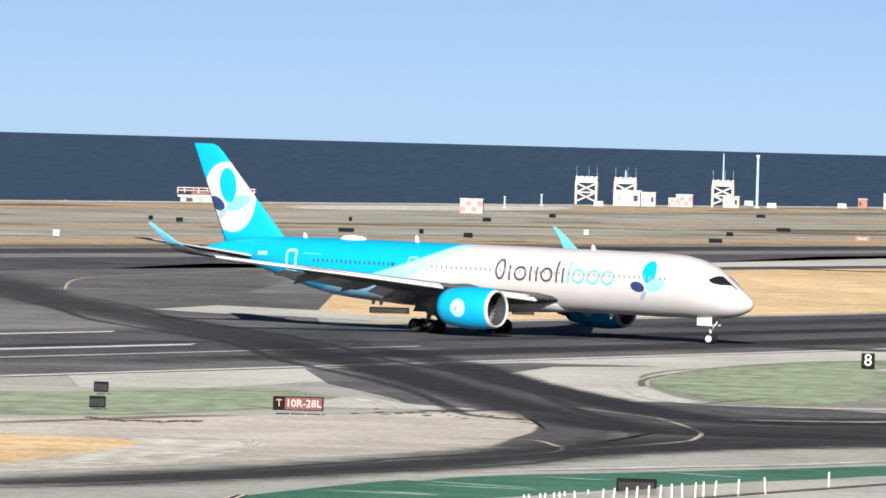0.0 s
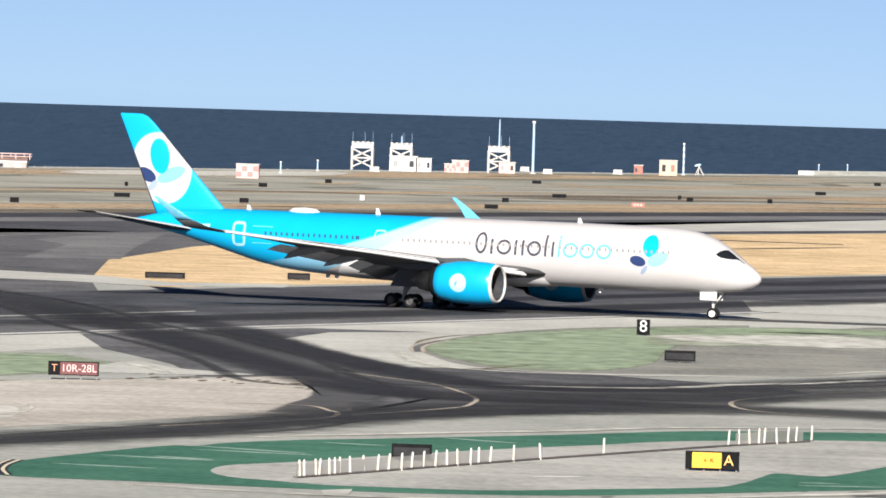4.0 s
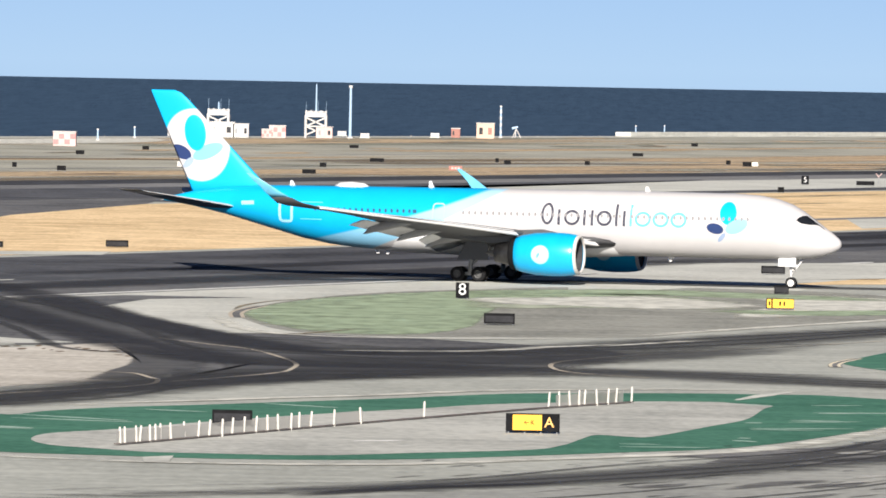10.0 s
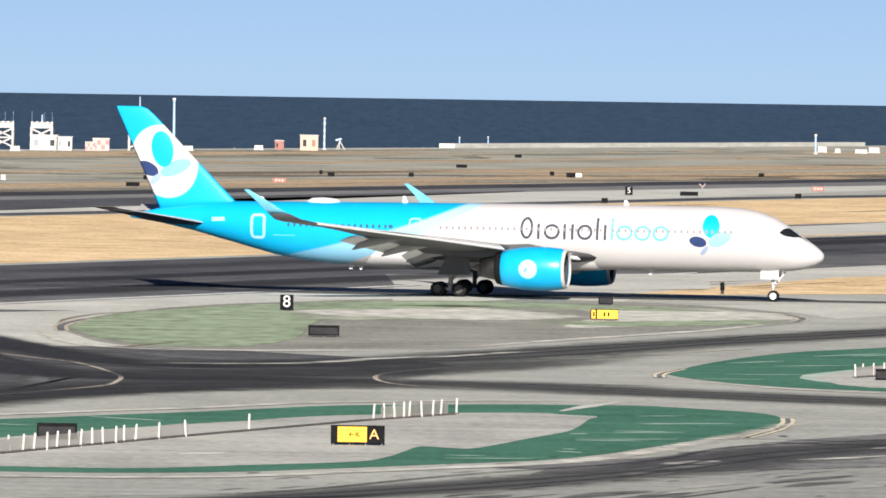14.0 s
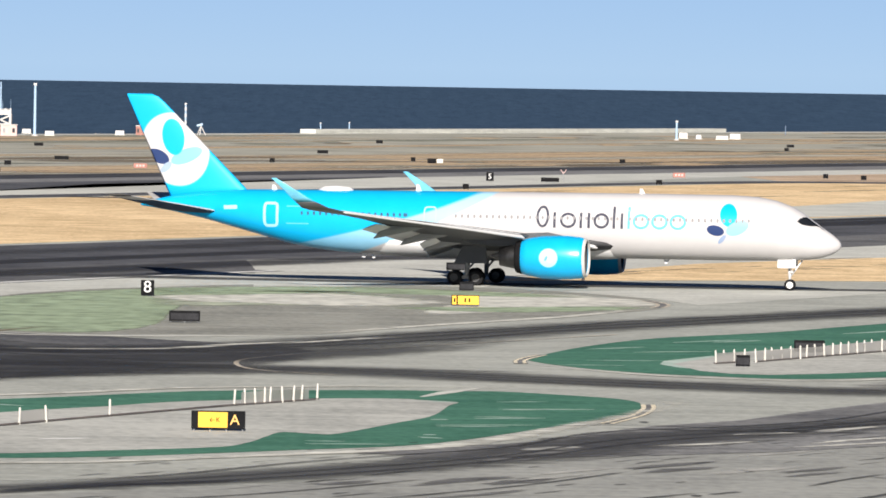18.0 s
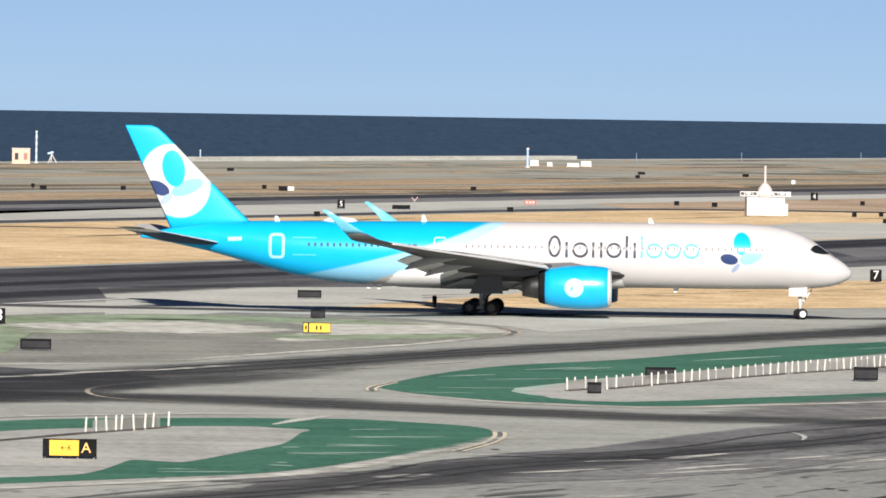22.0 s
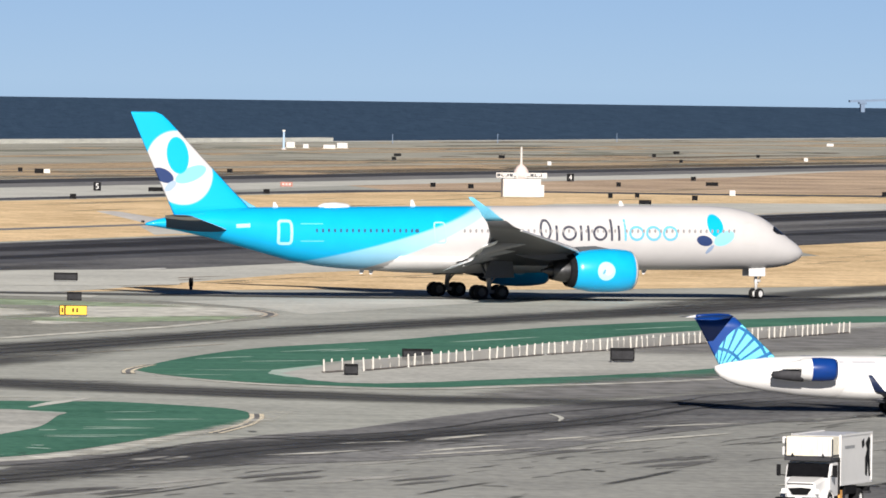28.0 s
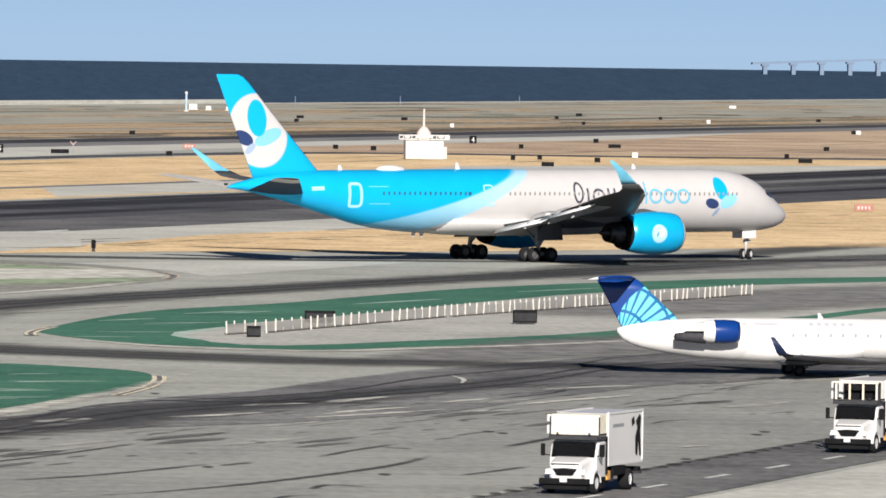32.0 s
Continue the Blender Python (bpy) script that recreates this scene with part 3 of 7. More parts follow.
    # grass island
    C = [(-28.1, 692.7), (-25.1, 728.8), (-19, 756.9), (-11, 774.9), (1, 794), (11, 796), (21.1, 790), (31.1, 768.9), (33.6, 746.9), (31.1, 723.8), (19, 693.7), (9, 663.7), (3, 644.6), (-8, 638.6), (-16, 636.6), (-22.1, 643.6), (-26.1, 666.4)]
    sheet("grass_island", C, 0.05, ISLAND_GREY, "bare grey-green taxiway island", "island")
    soft_sheet("green_verge", [(-28, 692.5), (-25.6, 724), (-20, 750), (-11, 772), (-5, 776), (-6, 752), (-8, 702), (-9, 662), (-13, 640), (-20, 641), (-25.5, 664)], 0.08, GREEN_SOFT, "short patchy green grass on the taxiway island", "grass", 0.93)
    soft_sheet("pale_apron", [(-12, 745), (-3.8, 755), (5.2, 765), (13.9, 747), (15.6, 735), (6.8, 721), (-1.2, 726), (-8.4, 729)], 0.11, PALE_EDGE, "pale bare strip across the island", "verge", 0.8)
    soft_sheet("green_verge", [(-14, 768), (0, 787), (11, 787), (24, 776), (30, 762), (20, 760), (9, 764), (0, 770), (-8, 752)], 0.09, GREEN_SOFT, "thin green grass on the taxiway island", "grass", 0.7)
    soft_sheet("green_verge", [(-13, 755), (-2, 769), (8, 766), (14, 742), (2, 733), (-6, 742)], 0.1, GREEN_SOFT, "thin green grass on the taxiway island", "grass", 0.7)
    soft_sheet("moss_verge", [(-11, 742), (-1, 746), (11, 747), (14, 727), (0, 720), (-10, 713)], 0.085, GREEN_PALE, "pale dry moss on the taxiway island", "grass", 0.7)
    soft_sheet("green_verge", [(9, 722), (20, 728.8), (31, 738), (31, 726), (20, 711), (12, 712)], 0.08, GREEN_SOFT, "thin green grass on the taxiway island", "grass", 0.7)
    ribbon("pale_edge", [(2.8, 645), (9.9, 666), (16.9, 684.5), (24.3, 704), (32.6, 735)], 2.2, 0.18, PALE_EDGE, "pale worn concrete edge of the island", "verge", soft=True)
    ribbon("pale_edge", [(-30, 684), (-26, 648), (-20, 634), (-8, 634), (2, 642)], 2.0, 0.18, PALE_EDGE, "pale worn concrete edge of the island", "verge", soft=True)
    ribbon("pale_edge", [(-20, 602), (-8.8, 606), (-2.9, 618), (2.4, 627), (9, 642)], 2.4, 0.18, PALE_EDGE, "pale worn concrete between the taxi routes", "verge", soft=True)
    for d in (0, 0.9):
        ribbon("edge_line", [(-27.4 + d, 710), (-28.4 + d, 698), (-28.6 + d, 688), (-28 + d, 676)], 0.32, 0.1, TURN_LINE, "double yellow taxiway edge line", "marking")
        ribbon("edge_line", [(32.9 - d, 754), (33.8 - d, 746), (33.6 - d, 739), (32.8 - d, 733)], 0.32, 0.1, TURN_LINE, "double yellow taxiway edge line", "marking")
    for pts in ([(-26.9, 710), (-27.9, 698), (-28.1, 688), (-27.5, 676)], [(32.4, 754), (33.3, 746), (33.1, 739), (32.3, 733)], [(18.9, 490), (21.1, 502), (22.2, 512), (22.5, 519)], [(16.8, 588), (16.9, 594), (17.6, 600), (18.8, 607)]):
        ribbon("edge_band", pts, 0.95, 0.092, STAIN_GROUND, "dark painted band under the edge lines", "marking")
    soft_sheet("pale_apron", [(12, 700), (22, 716), (34.5, 742), (32, 762), (23, 778), (12, 782), (14, 762), (17, 745), (13, 722)], 0.07, PALE_EDGE, "pale bare concrete end of the island", "verge", 0.85)
    sheet("pale_apron", [(19.5, 775), (35.5, 793), (51.5, 800), (60.7, 807), (49.9, 778), (36.5, 744), (35.4, 750), (33.4, 763), (25, 780)], 0.045, SHOULDER, "pale concrete beyond the island tip", "verge", False)
    # painted islands
    A = [(-40.2, 448), (-40.2, 456), (-34.2, 481.8), (-32.1, 484.4), (-30.6, 490.1), (-27.1, 497.0), (-22.5, 502.9), (-17.5, 510.0), (-12.3, 517.3), (-6.4, 527.0), (-2.9, 530.8), (2.6, 533.9), (7.5, 535.8), (11.0, 535.9), (13.9, 536.6), (16.9, 533.7), (21.1, 527.3), (22.1, 518.3), (20.6, 503.3), (12.9, 474.5), (9.6, 463.6), (6.5, 456.5), (2.0, 451.0), (-2.4, 445.6), (-5.3, 442.2), (-8.6, 438.7), (-13.7, 435.6), (-19.4, 434.8), (-23.7, 435.9), (-28.1, 437.0), (-31.0, 438.2), (-38.8, 440)]
    sheet("painted_island", A, 0.05, GREEN_PAINT, "green-painted asphalt taxiway island", "island")
    sheet("island_centre", [(-29.2, 453.2), (-28.7, 460.5), (-25.5, 467.3), (-21.4, 478.4), (-16.8, 489.5), (-12.5, 498.3), (-9.9, 503.1), (-6.2, 511.1), (-2.5, 515.7), (2.6, 520.3), (7.4, 522.1), (9.0, 520.4), (11.0, 518.0), (10.4, 512.5), (9.1, 496.9), (6.9, 486.3), (3.6, 471.2), (2.1, 470.4), (0.5, 471.8), (-0.4, 465.6), (-1.3, 458.2), (-3.0, 451.9), (-8.7, 445.8), (-13.9, 440.7), (-19.7, 440.5), (-22.6, 441.0), (-25.6, 444.1), (-27.9, 447.0)],
          0.07, ISLAND_CONCRETE, "bare pale concrete inside the green island", "verge")
    B = [(17.5, 595.5), (19, 608), (23, 629), (28.8, 649.5), (38.1, 668), (46, 689), (54.7, 711.5), (60.9, 723.6), (66.5, 733.5), (75, 745), (84.7, 757.5), (98.6, 769), (115.3, 792), (122.3, 761.9), (105.3, 713.8), (88.2, 673.7), (79.2, 649.6), (68, 617), (57.2, 594.5), (53.2, 587.5), (49, 582.2), (44.6, 577.3), (40.5, 572.8), (36.4, 567.9), (32.6, 567), (28.5, 570), (24.8, 573.2), (20.5, 582)]
    sheet("painted_island", B, 0.05, GREEN_PAINT, "green-painted asphalt taxiway island", "island")
    sheet("bare_patch", [(26.4, 591.5), (27, 598.5), (31, 611), (31.5, 596), (28.6, 583), (27.4, 585.5)], 0.065, PALE_MINT_FLAT, "thin pale green paint round the bare concrete", "marking", False)
    sheet("island_centre", [(27.3, 592), (28.6, 598.5), (34.2, 622), (40.8, 638), (51.4, 668), (62, 697), (72, 718), (82.3, 735.5), (96.4, 751.6), (112, 766), (113, 741), (98.2, 709.8), (86.8, 676.2), (82.8, 667), (77.1, 650.6), (66.2, 630), (59.1, 612.7), (54.8, 603.5), (50.1, 596), (45.6, 590), (41.3, 584.2), (37, 578), (33, 574), (30.4, 575), (28.6, 579.5), (27.9, 586.5)],
          0.07, ISLAND_CONCRETE, "bare concrete inside the green island", "verge", False)
    for d in (0, 0.6):
        ribbon("edge_line", [(18.6 + d, 490), (20.8 + d, 502), (21.9 + d, 512), (22.2 + d, 519)], 0.28, 0.1, YELLOW_LINE, "double yellow line round the island", "marking")
        ribbon("edge_line", [(16.5 + d, 588.5), (16.6 + d, 594), (17.3 + d, 600), (18.5 + d, 606.5)], 0.25, 0.1, YELLOW_LINE, "double yellow line round the island", "marking")
    for x0, y0, x1, y1 in ((-32.1, 484.4, -25.5, 478.6), (-33.3, 469.2, -29.9, 466.5), (-25.4, 494.6, -21.7, 492.5), (-19.0, 506.5, -14.6, 502.2), (1.7, 457.6, 6.5, 458.6), (13.4, 519.3, 16.5, 521.0), (13.5, 507.4, 16.1, 508.8), (11.5, 494.2, 15.7, 496.4), (9.1, 482.9, 13.2, 483.5), (7.9, 468.3, 9.1, 466.8), (9.4, 518.8, 11.0, 518.0), (1.7, 461.2, 3.9, 461.2), (-37.8, 456.2, -32.1, 453.9), (-36.2, 468.6, -30.0, 465.6), (-32.0, 479.5, -25.1, 476.8), (9.1, 484.3, 15.0, 486.4), (13.2, 508.3, 19.0, 510.0), (11.6, 496.7, 14.5, 496.9), (8.2, 471.1, 8.9, 471.3), (9.0, 491.5, 9.9, 492.5),
                           (19.2, 587.1, 23.8, 587.5), (21.6, 596.9, 27.2, 598.6), (25.6, 615.9, 31.4, 620.3), (32.5, 641.1, 36.4, 647.7), (22.5, 620.8, 26.9, 627.8), (29.5, 639.3, 35.0, 648.5), (44, 668, 52, 684), (60, 707, 68, 721)):
        mx, my = (x0 + x1) / 2, (y0 + y1) / 2
        ribbon("bare_patch", [(x0, y0), (mx, my), (x1, y1)], [0.3, 1.0, 0.3], 0.09, PALE_GREEN, "pale scuffed streak in the green paint", "marking", steps=4)
    ribbon("bare_patch", [(9.0, 525.6), (10.8, 534.0), (12.9, 541.7)], [0.3, 1.2, 0.4], 0.09, SHOULDER, "pale concrete cut in the green paint", "marking", steps=5)
    ribbon("pale_edge", [(-42, 441), (-27.8, 432.0), (-23.4, 429.8), (-19.2, 429.3), (-13.6, 430.1), (-8.4, 433.1), (-2.4, 440.4), (2.0, 445.7), (6.4, 451.8), (9.5, 458.0), (12.8, 468.7), (23.2, 514), (24, 526)], 2.4, 0.18, PALE_EDGE, "pale worn concrete round the island", "verge", soft=True)
    ribbon("pale_edge", [(17.5, 586), (21, 577), (25, 569.5), (29, 565.5), (33, 563.5), (37, 565), (41, 569.5), (49.5, 579), (57.8, 591), (68, 613)], 1.9, 0.18, PALE_EDGE, "pale worn concrete round the island", "verge", soft=True)
    ribbon("pale_edge", [(-30.9, 495.7), (-27.4, 502.7), (-22.8, 508.8), (-17.7, 516.0), (-12.5, 522.6), (-6.4, 532.5), (2.7, 539.6), (7.6, 541.5), (14.7, 541.8)], 2.0, 0.18, PALE_EDGE, "pale worn concrete round the island", "verge", soft=True)
    ribbon("bare_patch", [(-12.4, 458), (-11, 459), (-9.8, 460.3)], [0.6, 1.3, 0.5], 0.12, WHITE_LINE, "white worn streak on the concrete", "marking", steps=4)
    sheet("bare_patch", [(-22.4, 434.5), (-20.9, 436.5), (-20.8, 429.5), (-22, 429)], 0.2, SHOULDER, "pale concrete notch in the island edge", "verge", False)
    sheet("taxiway_link", [(-55.8, 697.3), (-47.6, 718.6), (-39.6, 735), (-28.5, 734.5), (-37, 724), (-39.8, 699.4), (-34.9, 672.9), (-31, 656.5), (-26.7, 637.2), (-21.8, 639.6), (-12, 632), (0, 618), (3, 606), (-3, 592), (-12.5, 564.3), (-19.2, 544.4), (-25.8, 533.2), (-27.6, 573.4), (-29.8, 591.4), (-33.2, 603.5), (-36, 603.9), (-39.9, 602.3), (-43.6, 628.1), (-51, 659.5)], 0.055, ASPHALT_MID, "grey asphalt taxiway link to the runway", "taxiway", False)
    sheet("pale_wedge", [(-39.8, 697.8), (-35, 675.9), (-31.1, 659.4), (-26.9, 639.9), (-23.7, 645.1), (-26.6, 675.2), (-28, 697.9), (-27.4, 718.8), (-24.4, 743.1), (-17.3, 770.8), (-17.9, 796.9), (-27.3, 769.4), (-33.5, 750), (-30.2, 730.6)], 0.045, SHOULDER, "pale concrete wedge beside the grass island", "verge", False)
    ribbon("pale_streak", [(-47.8, 628.9), (-45.2, 621.4), (-41.5, 603.5)], [0.8, 2.0, 0.8], 0.1, PALE_EDGE, "pale worn concrete streak beside the red sign", "verge", soft=True)
    soft_sheet("junction", [(-54, 706), (-49, 682), (-43, 652), (-37, 628), (-30, 604), (-29, 640), (-33.6, 674), (-40, 708), (-47, 724)], 0.145, JUNCTION, "rubber-darkened asphalt where the taxi routes part", "taxiway", 0.8)
    rng = random.Random(31)
    for k in range(16):
        x = -60 + 7.4 * k / 15
        y = 571.5 - 6.0 * math.sin(math.pi * k / 17) + rng.uniform(-1.2, 1.2)
        w, d = rng.uniform(0.25, 0.5), rng.uniform(1.2, 2.6)
        soft_sheet("grass_clumps", [(x - w, y), (x - w * 0.4, y + d * rng.uniform(0.5, 1)), (x + w * 0.6, y + d), (x + w, y), (x, y - d)], 0.12, BROWN_CLUMP, "ragged brown grass clump along the island", "grass", 0.8)
    for k in range(22):
        x = -44 + 15 * k / 21
        y = 600 - 1.9 * (x + 44) * max(0.0, (x + 40) / 12) * 0.6 + rng.uniform(-8, 4)
        w, d = rng.uniform(0.15, 0.5), rng.uniform(0.8, 2.0)
        soft_sheet("grass_clumps", [(x - w, y), (x - w * 0.4, y + d * rng.uniform(0.5, 1)), (x + w * 0.6, y + d), (x + w, y), (x, y - d)], 0.12, BROWN_CLUMP, "ragged brown grass clump along the island", "grass", 0.7)
    soft_sheet("bare_patch", [(-54, 534), (-52, 537.5), (-49.3, 540), (-46.9, 537), (-45.6, 529), (-45.2, 518), (-46.4, 508), (-48.3, 496), (-54, 494)], 0.06, PALE_EDGE, "pale bare ground round the dry grass patch", "verge", 0.9)
    ribbon("dark_kerb", [(-44.6, 592), (-41.5, 598.6), (-37.7, 606.4), (-35.9, 610.1)], [0.5, 0.7, 0.6, 0.4], 0.11, SEAL, "dark ragged kerb of the sandy island", "verge", soft=True)
    ribbon("edge_band", [(-39, 441), (-39.8, 447), (-40.1, 453), (-40, 459)], 0.9, 0.092, DARKGREY, "dark painted band under the edge lines", "marking")
    for d in (0, 0.5):
        ribbon("edge_line", [(-39.3 + d, 441), (-40.1 + d, 447), (-40.4 + d, 453), (-40.3 + d, 459)], 0.2, 0.1, YELLOW_LINE, "double yellow line round the island", "marking")
    # left-hand islands
    sheet("sandy_island", [(-79.9, 553.4), (-63.1, 566.2), (-50.7, 583.8), (-40.4, 595.7), (-33.2, 609.2), (-29.2, 595.3), (-27.1, 562.9), (-28.2, 543.2), (-35.3, 525.5), (-43.5, 505), (-51.8, 486.3), (-59, 476.5), (-76.8, 481.6)], 0.058, SANDY,
          "pale sandy concrete taxiway island", "island")
    soft_sheet("green_verge", [(-79.9, 612.3), (-67.3, 623.7), (-54.8, 646.1), (-47.6, 629.4), (-44, 612.5), (-51.7, 591.1), (-61.1, 571.9), (-75.7, 574.9)], 0.07, GREEN_SOFT, "green grass strip beside the red sign", "grass", 0.85)
    ribbon("grass_clumps", [(-66, 551), (-61.2, 562.6), (-58.2, 568.9), (-55.1, 576.3), (-50, 584)], 3.0, 0.1, GRASS_CLUMP, "ragged dry grass clumps along the island", "grass", soft=True)
    sheet("pale_apron", [(-46.5, 631.2), (-42.4, 618.2), (-36.3, 608.8), (-43.5, 604.4), (-48.6, 607.5)], 0.08, SHOULDER, "pale worn concrete corner", "verge")
    sheet("dry_patch", [(-68, 536), (-59.6, 535.5), (-55, 534), (-52.3, 528), (-53.4, 513), (-55.6, 499), (-58, 490), (-70, 500)], 0.07, DRY_GRASS, "small tan dry grass patch", "grass")
    ribbon("island_line", [(-56, 485.4), (-51, 503), (-46.4, 521), (-45.5, 531), (-46.6, 540), (-50, 546)], 0.5, 0.1, PALE_EDGE, "faint pale line on the sandy island", "marking", soft=True)
    # tyre-blackened taxi routes
    tag = ("blackened taxi route with tyre rubber", "taxiway")
    ribbon("taxi_route", [(-150, 1170), (-128, 1066), (-116.1, 1002), (-106, 948), (-97, 909), (-89.7, 875), (-80.6, 840), (-72, 807), (-63, 766), (-55, 727), (-46, 690)], [16, 16, 15, 14, 13, 13, 14, 15, 15, 15, 12], 0.15, RUBBER_SOFT, *tag, soft=True)
    ribbon("taxi_route", [(-72, 812), (-62, 762), (-51.8, 711.3), (-42.6, 662), (-35, 621.3), (-29.7, 597.5), (-24.3, 580.3), (-18.4, 573.2), (-12.7, 572.8), (0, 572), (14, 570)], [9, 9, 9, 8, 8, 9, 12, 14, 13, 11, 8], 0.155, RUBBER, *tag, soft=True)
    ribbon("taxi_route", [(-66, 822), (-56, 772), (-45, 721), (-37.2, 674.2), (-30.3, 642.7), (-24.1, 614.1), (-18.1, 600), (-13.3, 597.4), (-4, 606), (8, 632)], [8, 8, 8, 7.5, 7.5, 8, 10, 10, 8, 6], 0.152, RUBBER, *tag, soft=True)
    ribbon("taxi_route", [(-86.4, 406.5), (-61.1, 453.5), (-48.7, 472.7), (-34.3, 506.3), (-26.1, 535.8), (-18, 554.4), (-6, 566.4), (6, 567.4), (18, 557.4), (40.1, 544.4), (75.2, 546.4), (110.3, 561.4)], [15, 15, 15, 15, 16, 19, 22, 24, 20, 18, 17, 17], 0.16, RUBBER_SOFT, *tag, soft=True)
    ribbon("taxi_route", [(-26.1, 600.6), (-14, 603.5), (-2, 613.5), (10, 639.6), (24.1, 673.7), (34.1, 695.7), (60.2, 749.9), (95.2, 822.1), (140.4, 902.3)], [14, 19, 18, 17, 15, 15, 16, 16, 16], 0.17, RUBBER_SOFT, *tag, soft=True)
    ribbon("taxi_route", [(-30.3, 388.3), (-14, 403), (-2, 418), (12, 445.1), (20.1, 469.2), (30.1, 487.2), (42.1, 513.3), (52.1, 541.4)], [5, 8, 10, 11, 12, 11, 8, 5], 0.14, RUBBER_FAINT, *tag, soft=True)
    ribbon("taxi_route", [(-45.4, 822), (-20.1, 814), (0, 808), (25.1, 805), (50.1, 804), (75.2, 810), (105.3, 830.1), (150.4, 872.2)], [14, 14, 13, 12, 9, 8, 10, 12], 0.15, RUBBER_FAINT, *tag, soft=True)
    for v, w, x0, x1 in ((880, 15, -75, 25), (952, 5, -260, -60), (930, 10, -60, 60), (975, 16, -70, 420), (1000, 7, -20, 420), (868, 9, 60, 420), (915, 22, 95, 480)):
        ribbon("tyre_marks", [(x0 + (x1 - x0) * k / 6, v + 2.5 * (x0 + (x1 - x0) * k / 6)) for k in range(7)], w, 0.14, RUBBER, "black tyre rubber along the runway", "taxiway", soft=True)
    strip("touchdown_rubber", 1585, 1643, -520, 900, 0.12, RUBBER_FLAT, "black tyre rubber on the far runway", "runway")
    ribbon("taxi_route", [(-25, 573), (-21, 576), (-14, 582), (-3, 592), (8, 612), (18, 640)], [6, 14, 22, 18, 12, 6], 0.19, RUBBER_SOFT, *tag, soft=True)
    ribbon("taxi_route", [(-60, 455), (-46, 478), (-34, 506), (-26, 536), (-16, 552), (0, 562)], [5, 6, 7, 8, 10, 8], 0.2, RUBBER_SOFT, *tag, soft=True)
    soft_sheet("junction", [(-38, 672), (-27.7, 640), (-21.9, 629), (-15.4, 616), (-5, 606), (4, 596), (-1, 572), (-13, 550), (-20.3, 533), (-29, 515), (-27, 540), (-24, 560), (-28, 600), (-34, 640)], 0.125, JUNCTION, "dark asphalt taxiway junction", "taxiway", 0.85)
    ribbon("grass_clumps", [(-26, 636), (-22, 636.5), (-19.5, 645), (-17, 653)], [0.3, 0.9, 0.9, 0.3], 0.2, GRASS_CLUMP, "ragged dark grass edge of the island", "grass", soft=True)
    ribbon("grass_clumps", [(-28.7, 693.6), (-28.4, 710), (-26.2, 726), (-22, 738)], [0.3, 0.7, 0.6, 0.2], 0.2, GRASS_CLUMP, "ragged dark grass edge of the island", "grass", soft=True)
    ribbon("grey_wash", [(58, 640), (66, 664), (80, 695), (96, 722), (114, 752)], [12, 26, 34, 34, 30], 0.11, GREY_WASH, "greyer weathered concrete of the island", "verge", soft=True)
    ribbon("grey_wash", [(62, 742), (76, 776), (92, 806), (112, 840), (130, 872)], [8, 20, 24, 26, 20], 0.11, GREY_WASH, "greyer weathered concrete beside the taxi route", "verge", soft=True)
    ribbon("taxi_route", [(64, 772), (74, 796), (82, 814), (90, 838), (98, 860), (106, 880), (122, 914)], [4, 8, 11, 12, 12, 12, 12], 0.175, RUBBER_SOFT, *tag, soft=True)
    ribbon("grey_wash", [(34, 546), (42, 553), (50, 569), (58, 584), (70, 606), (88, 640)], [6, 14, 20, 24, 24, 18], 0.11, GREY_WASH, "greyer weathered concrete beside the parked jet", "apron", soft=True)
    soft_sheet("junction", [(-34, 613), (-27, 602), (-24, 566), (-25.5, 540), (-31, 526), (-31.5, 546), (-30.5, 566), (-31.5, 592)], 0.13, JUNCTION, "dark rubber feathering over the tip of the sandy island", "taxiway", 0.6)
    # single wheel tracks within the routes
    def lanes(pts, offsets, width, z, material):
        path = smooth_path(pts, 4)
        for off in offsets:
            line = []
            for i, q in enumerate(path):
                d = (path[min(i + 1, len(path) - 1)] - path[max(i - 1, 0)]).normalized()
                k = off * (1 + 0.25 * math.sin(i * 0.9 + off))
                line.append((q.x - d.y * k, q.y + d.x * k))
            ribbon("wheel_track", line, [width * (0.7 + 0.5 * abs(math.sin(i * 1.3 + off))) for i in range(len(line))], z, material, "dark wheel track along the taxi route", "taxiway", soft=True, steps=2)
    lanes([(-116.1, 1002), (-97, 909), (-80.6, 840), (-63, 766), (-48, 697), (-33.2, 611.2), (-24.1, 590.2), (-10, 579.5), (6, 571.4)], (-5.5, 4.5), 1.6, 0.205, RUBBER_SOFT)
    lanes([(-86.4, 406.5), (-61.1, 453.5), (-48.7, 472.7), (-34.3, 506.3), (-26.1, 535.8), (-18, 554.4), (-6, 566.4), (6, 567.4), (18, 557.4), (40.1, 544.4), (75.2, 546.4), (110.3, 561.4)], (-3.5, -0.6, 3.0), 0.9, 0.21, RUBBER_SOFT)
    lanes([(-26.1, 600.6), (-14, 603.5), (-2, 613.5), (10, 639.6), (24.1, 673.7), (34.1, 695.7), (60.2, 749.9), (95.2, 822.1), (140.4, 902.3)], (-2.6, 0.4, 2.8), 1.1, 0.215, RUBBER_SOFT)
    lanes([(-30.3, 388.3), (-14, 403), (-2, 418), (12, 445.1), (20.1, 469.2), (30.1, 487.2), (42.1, 513.3), (52.1, 541.4), (62.2, 561.4), (80.2, 586.5)], (-1.2, 0.8, 4.5), 0.8, 0.22, RUBBER_SOFT)
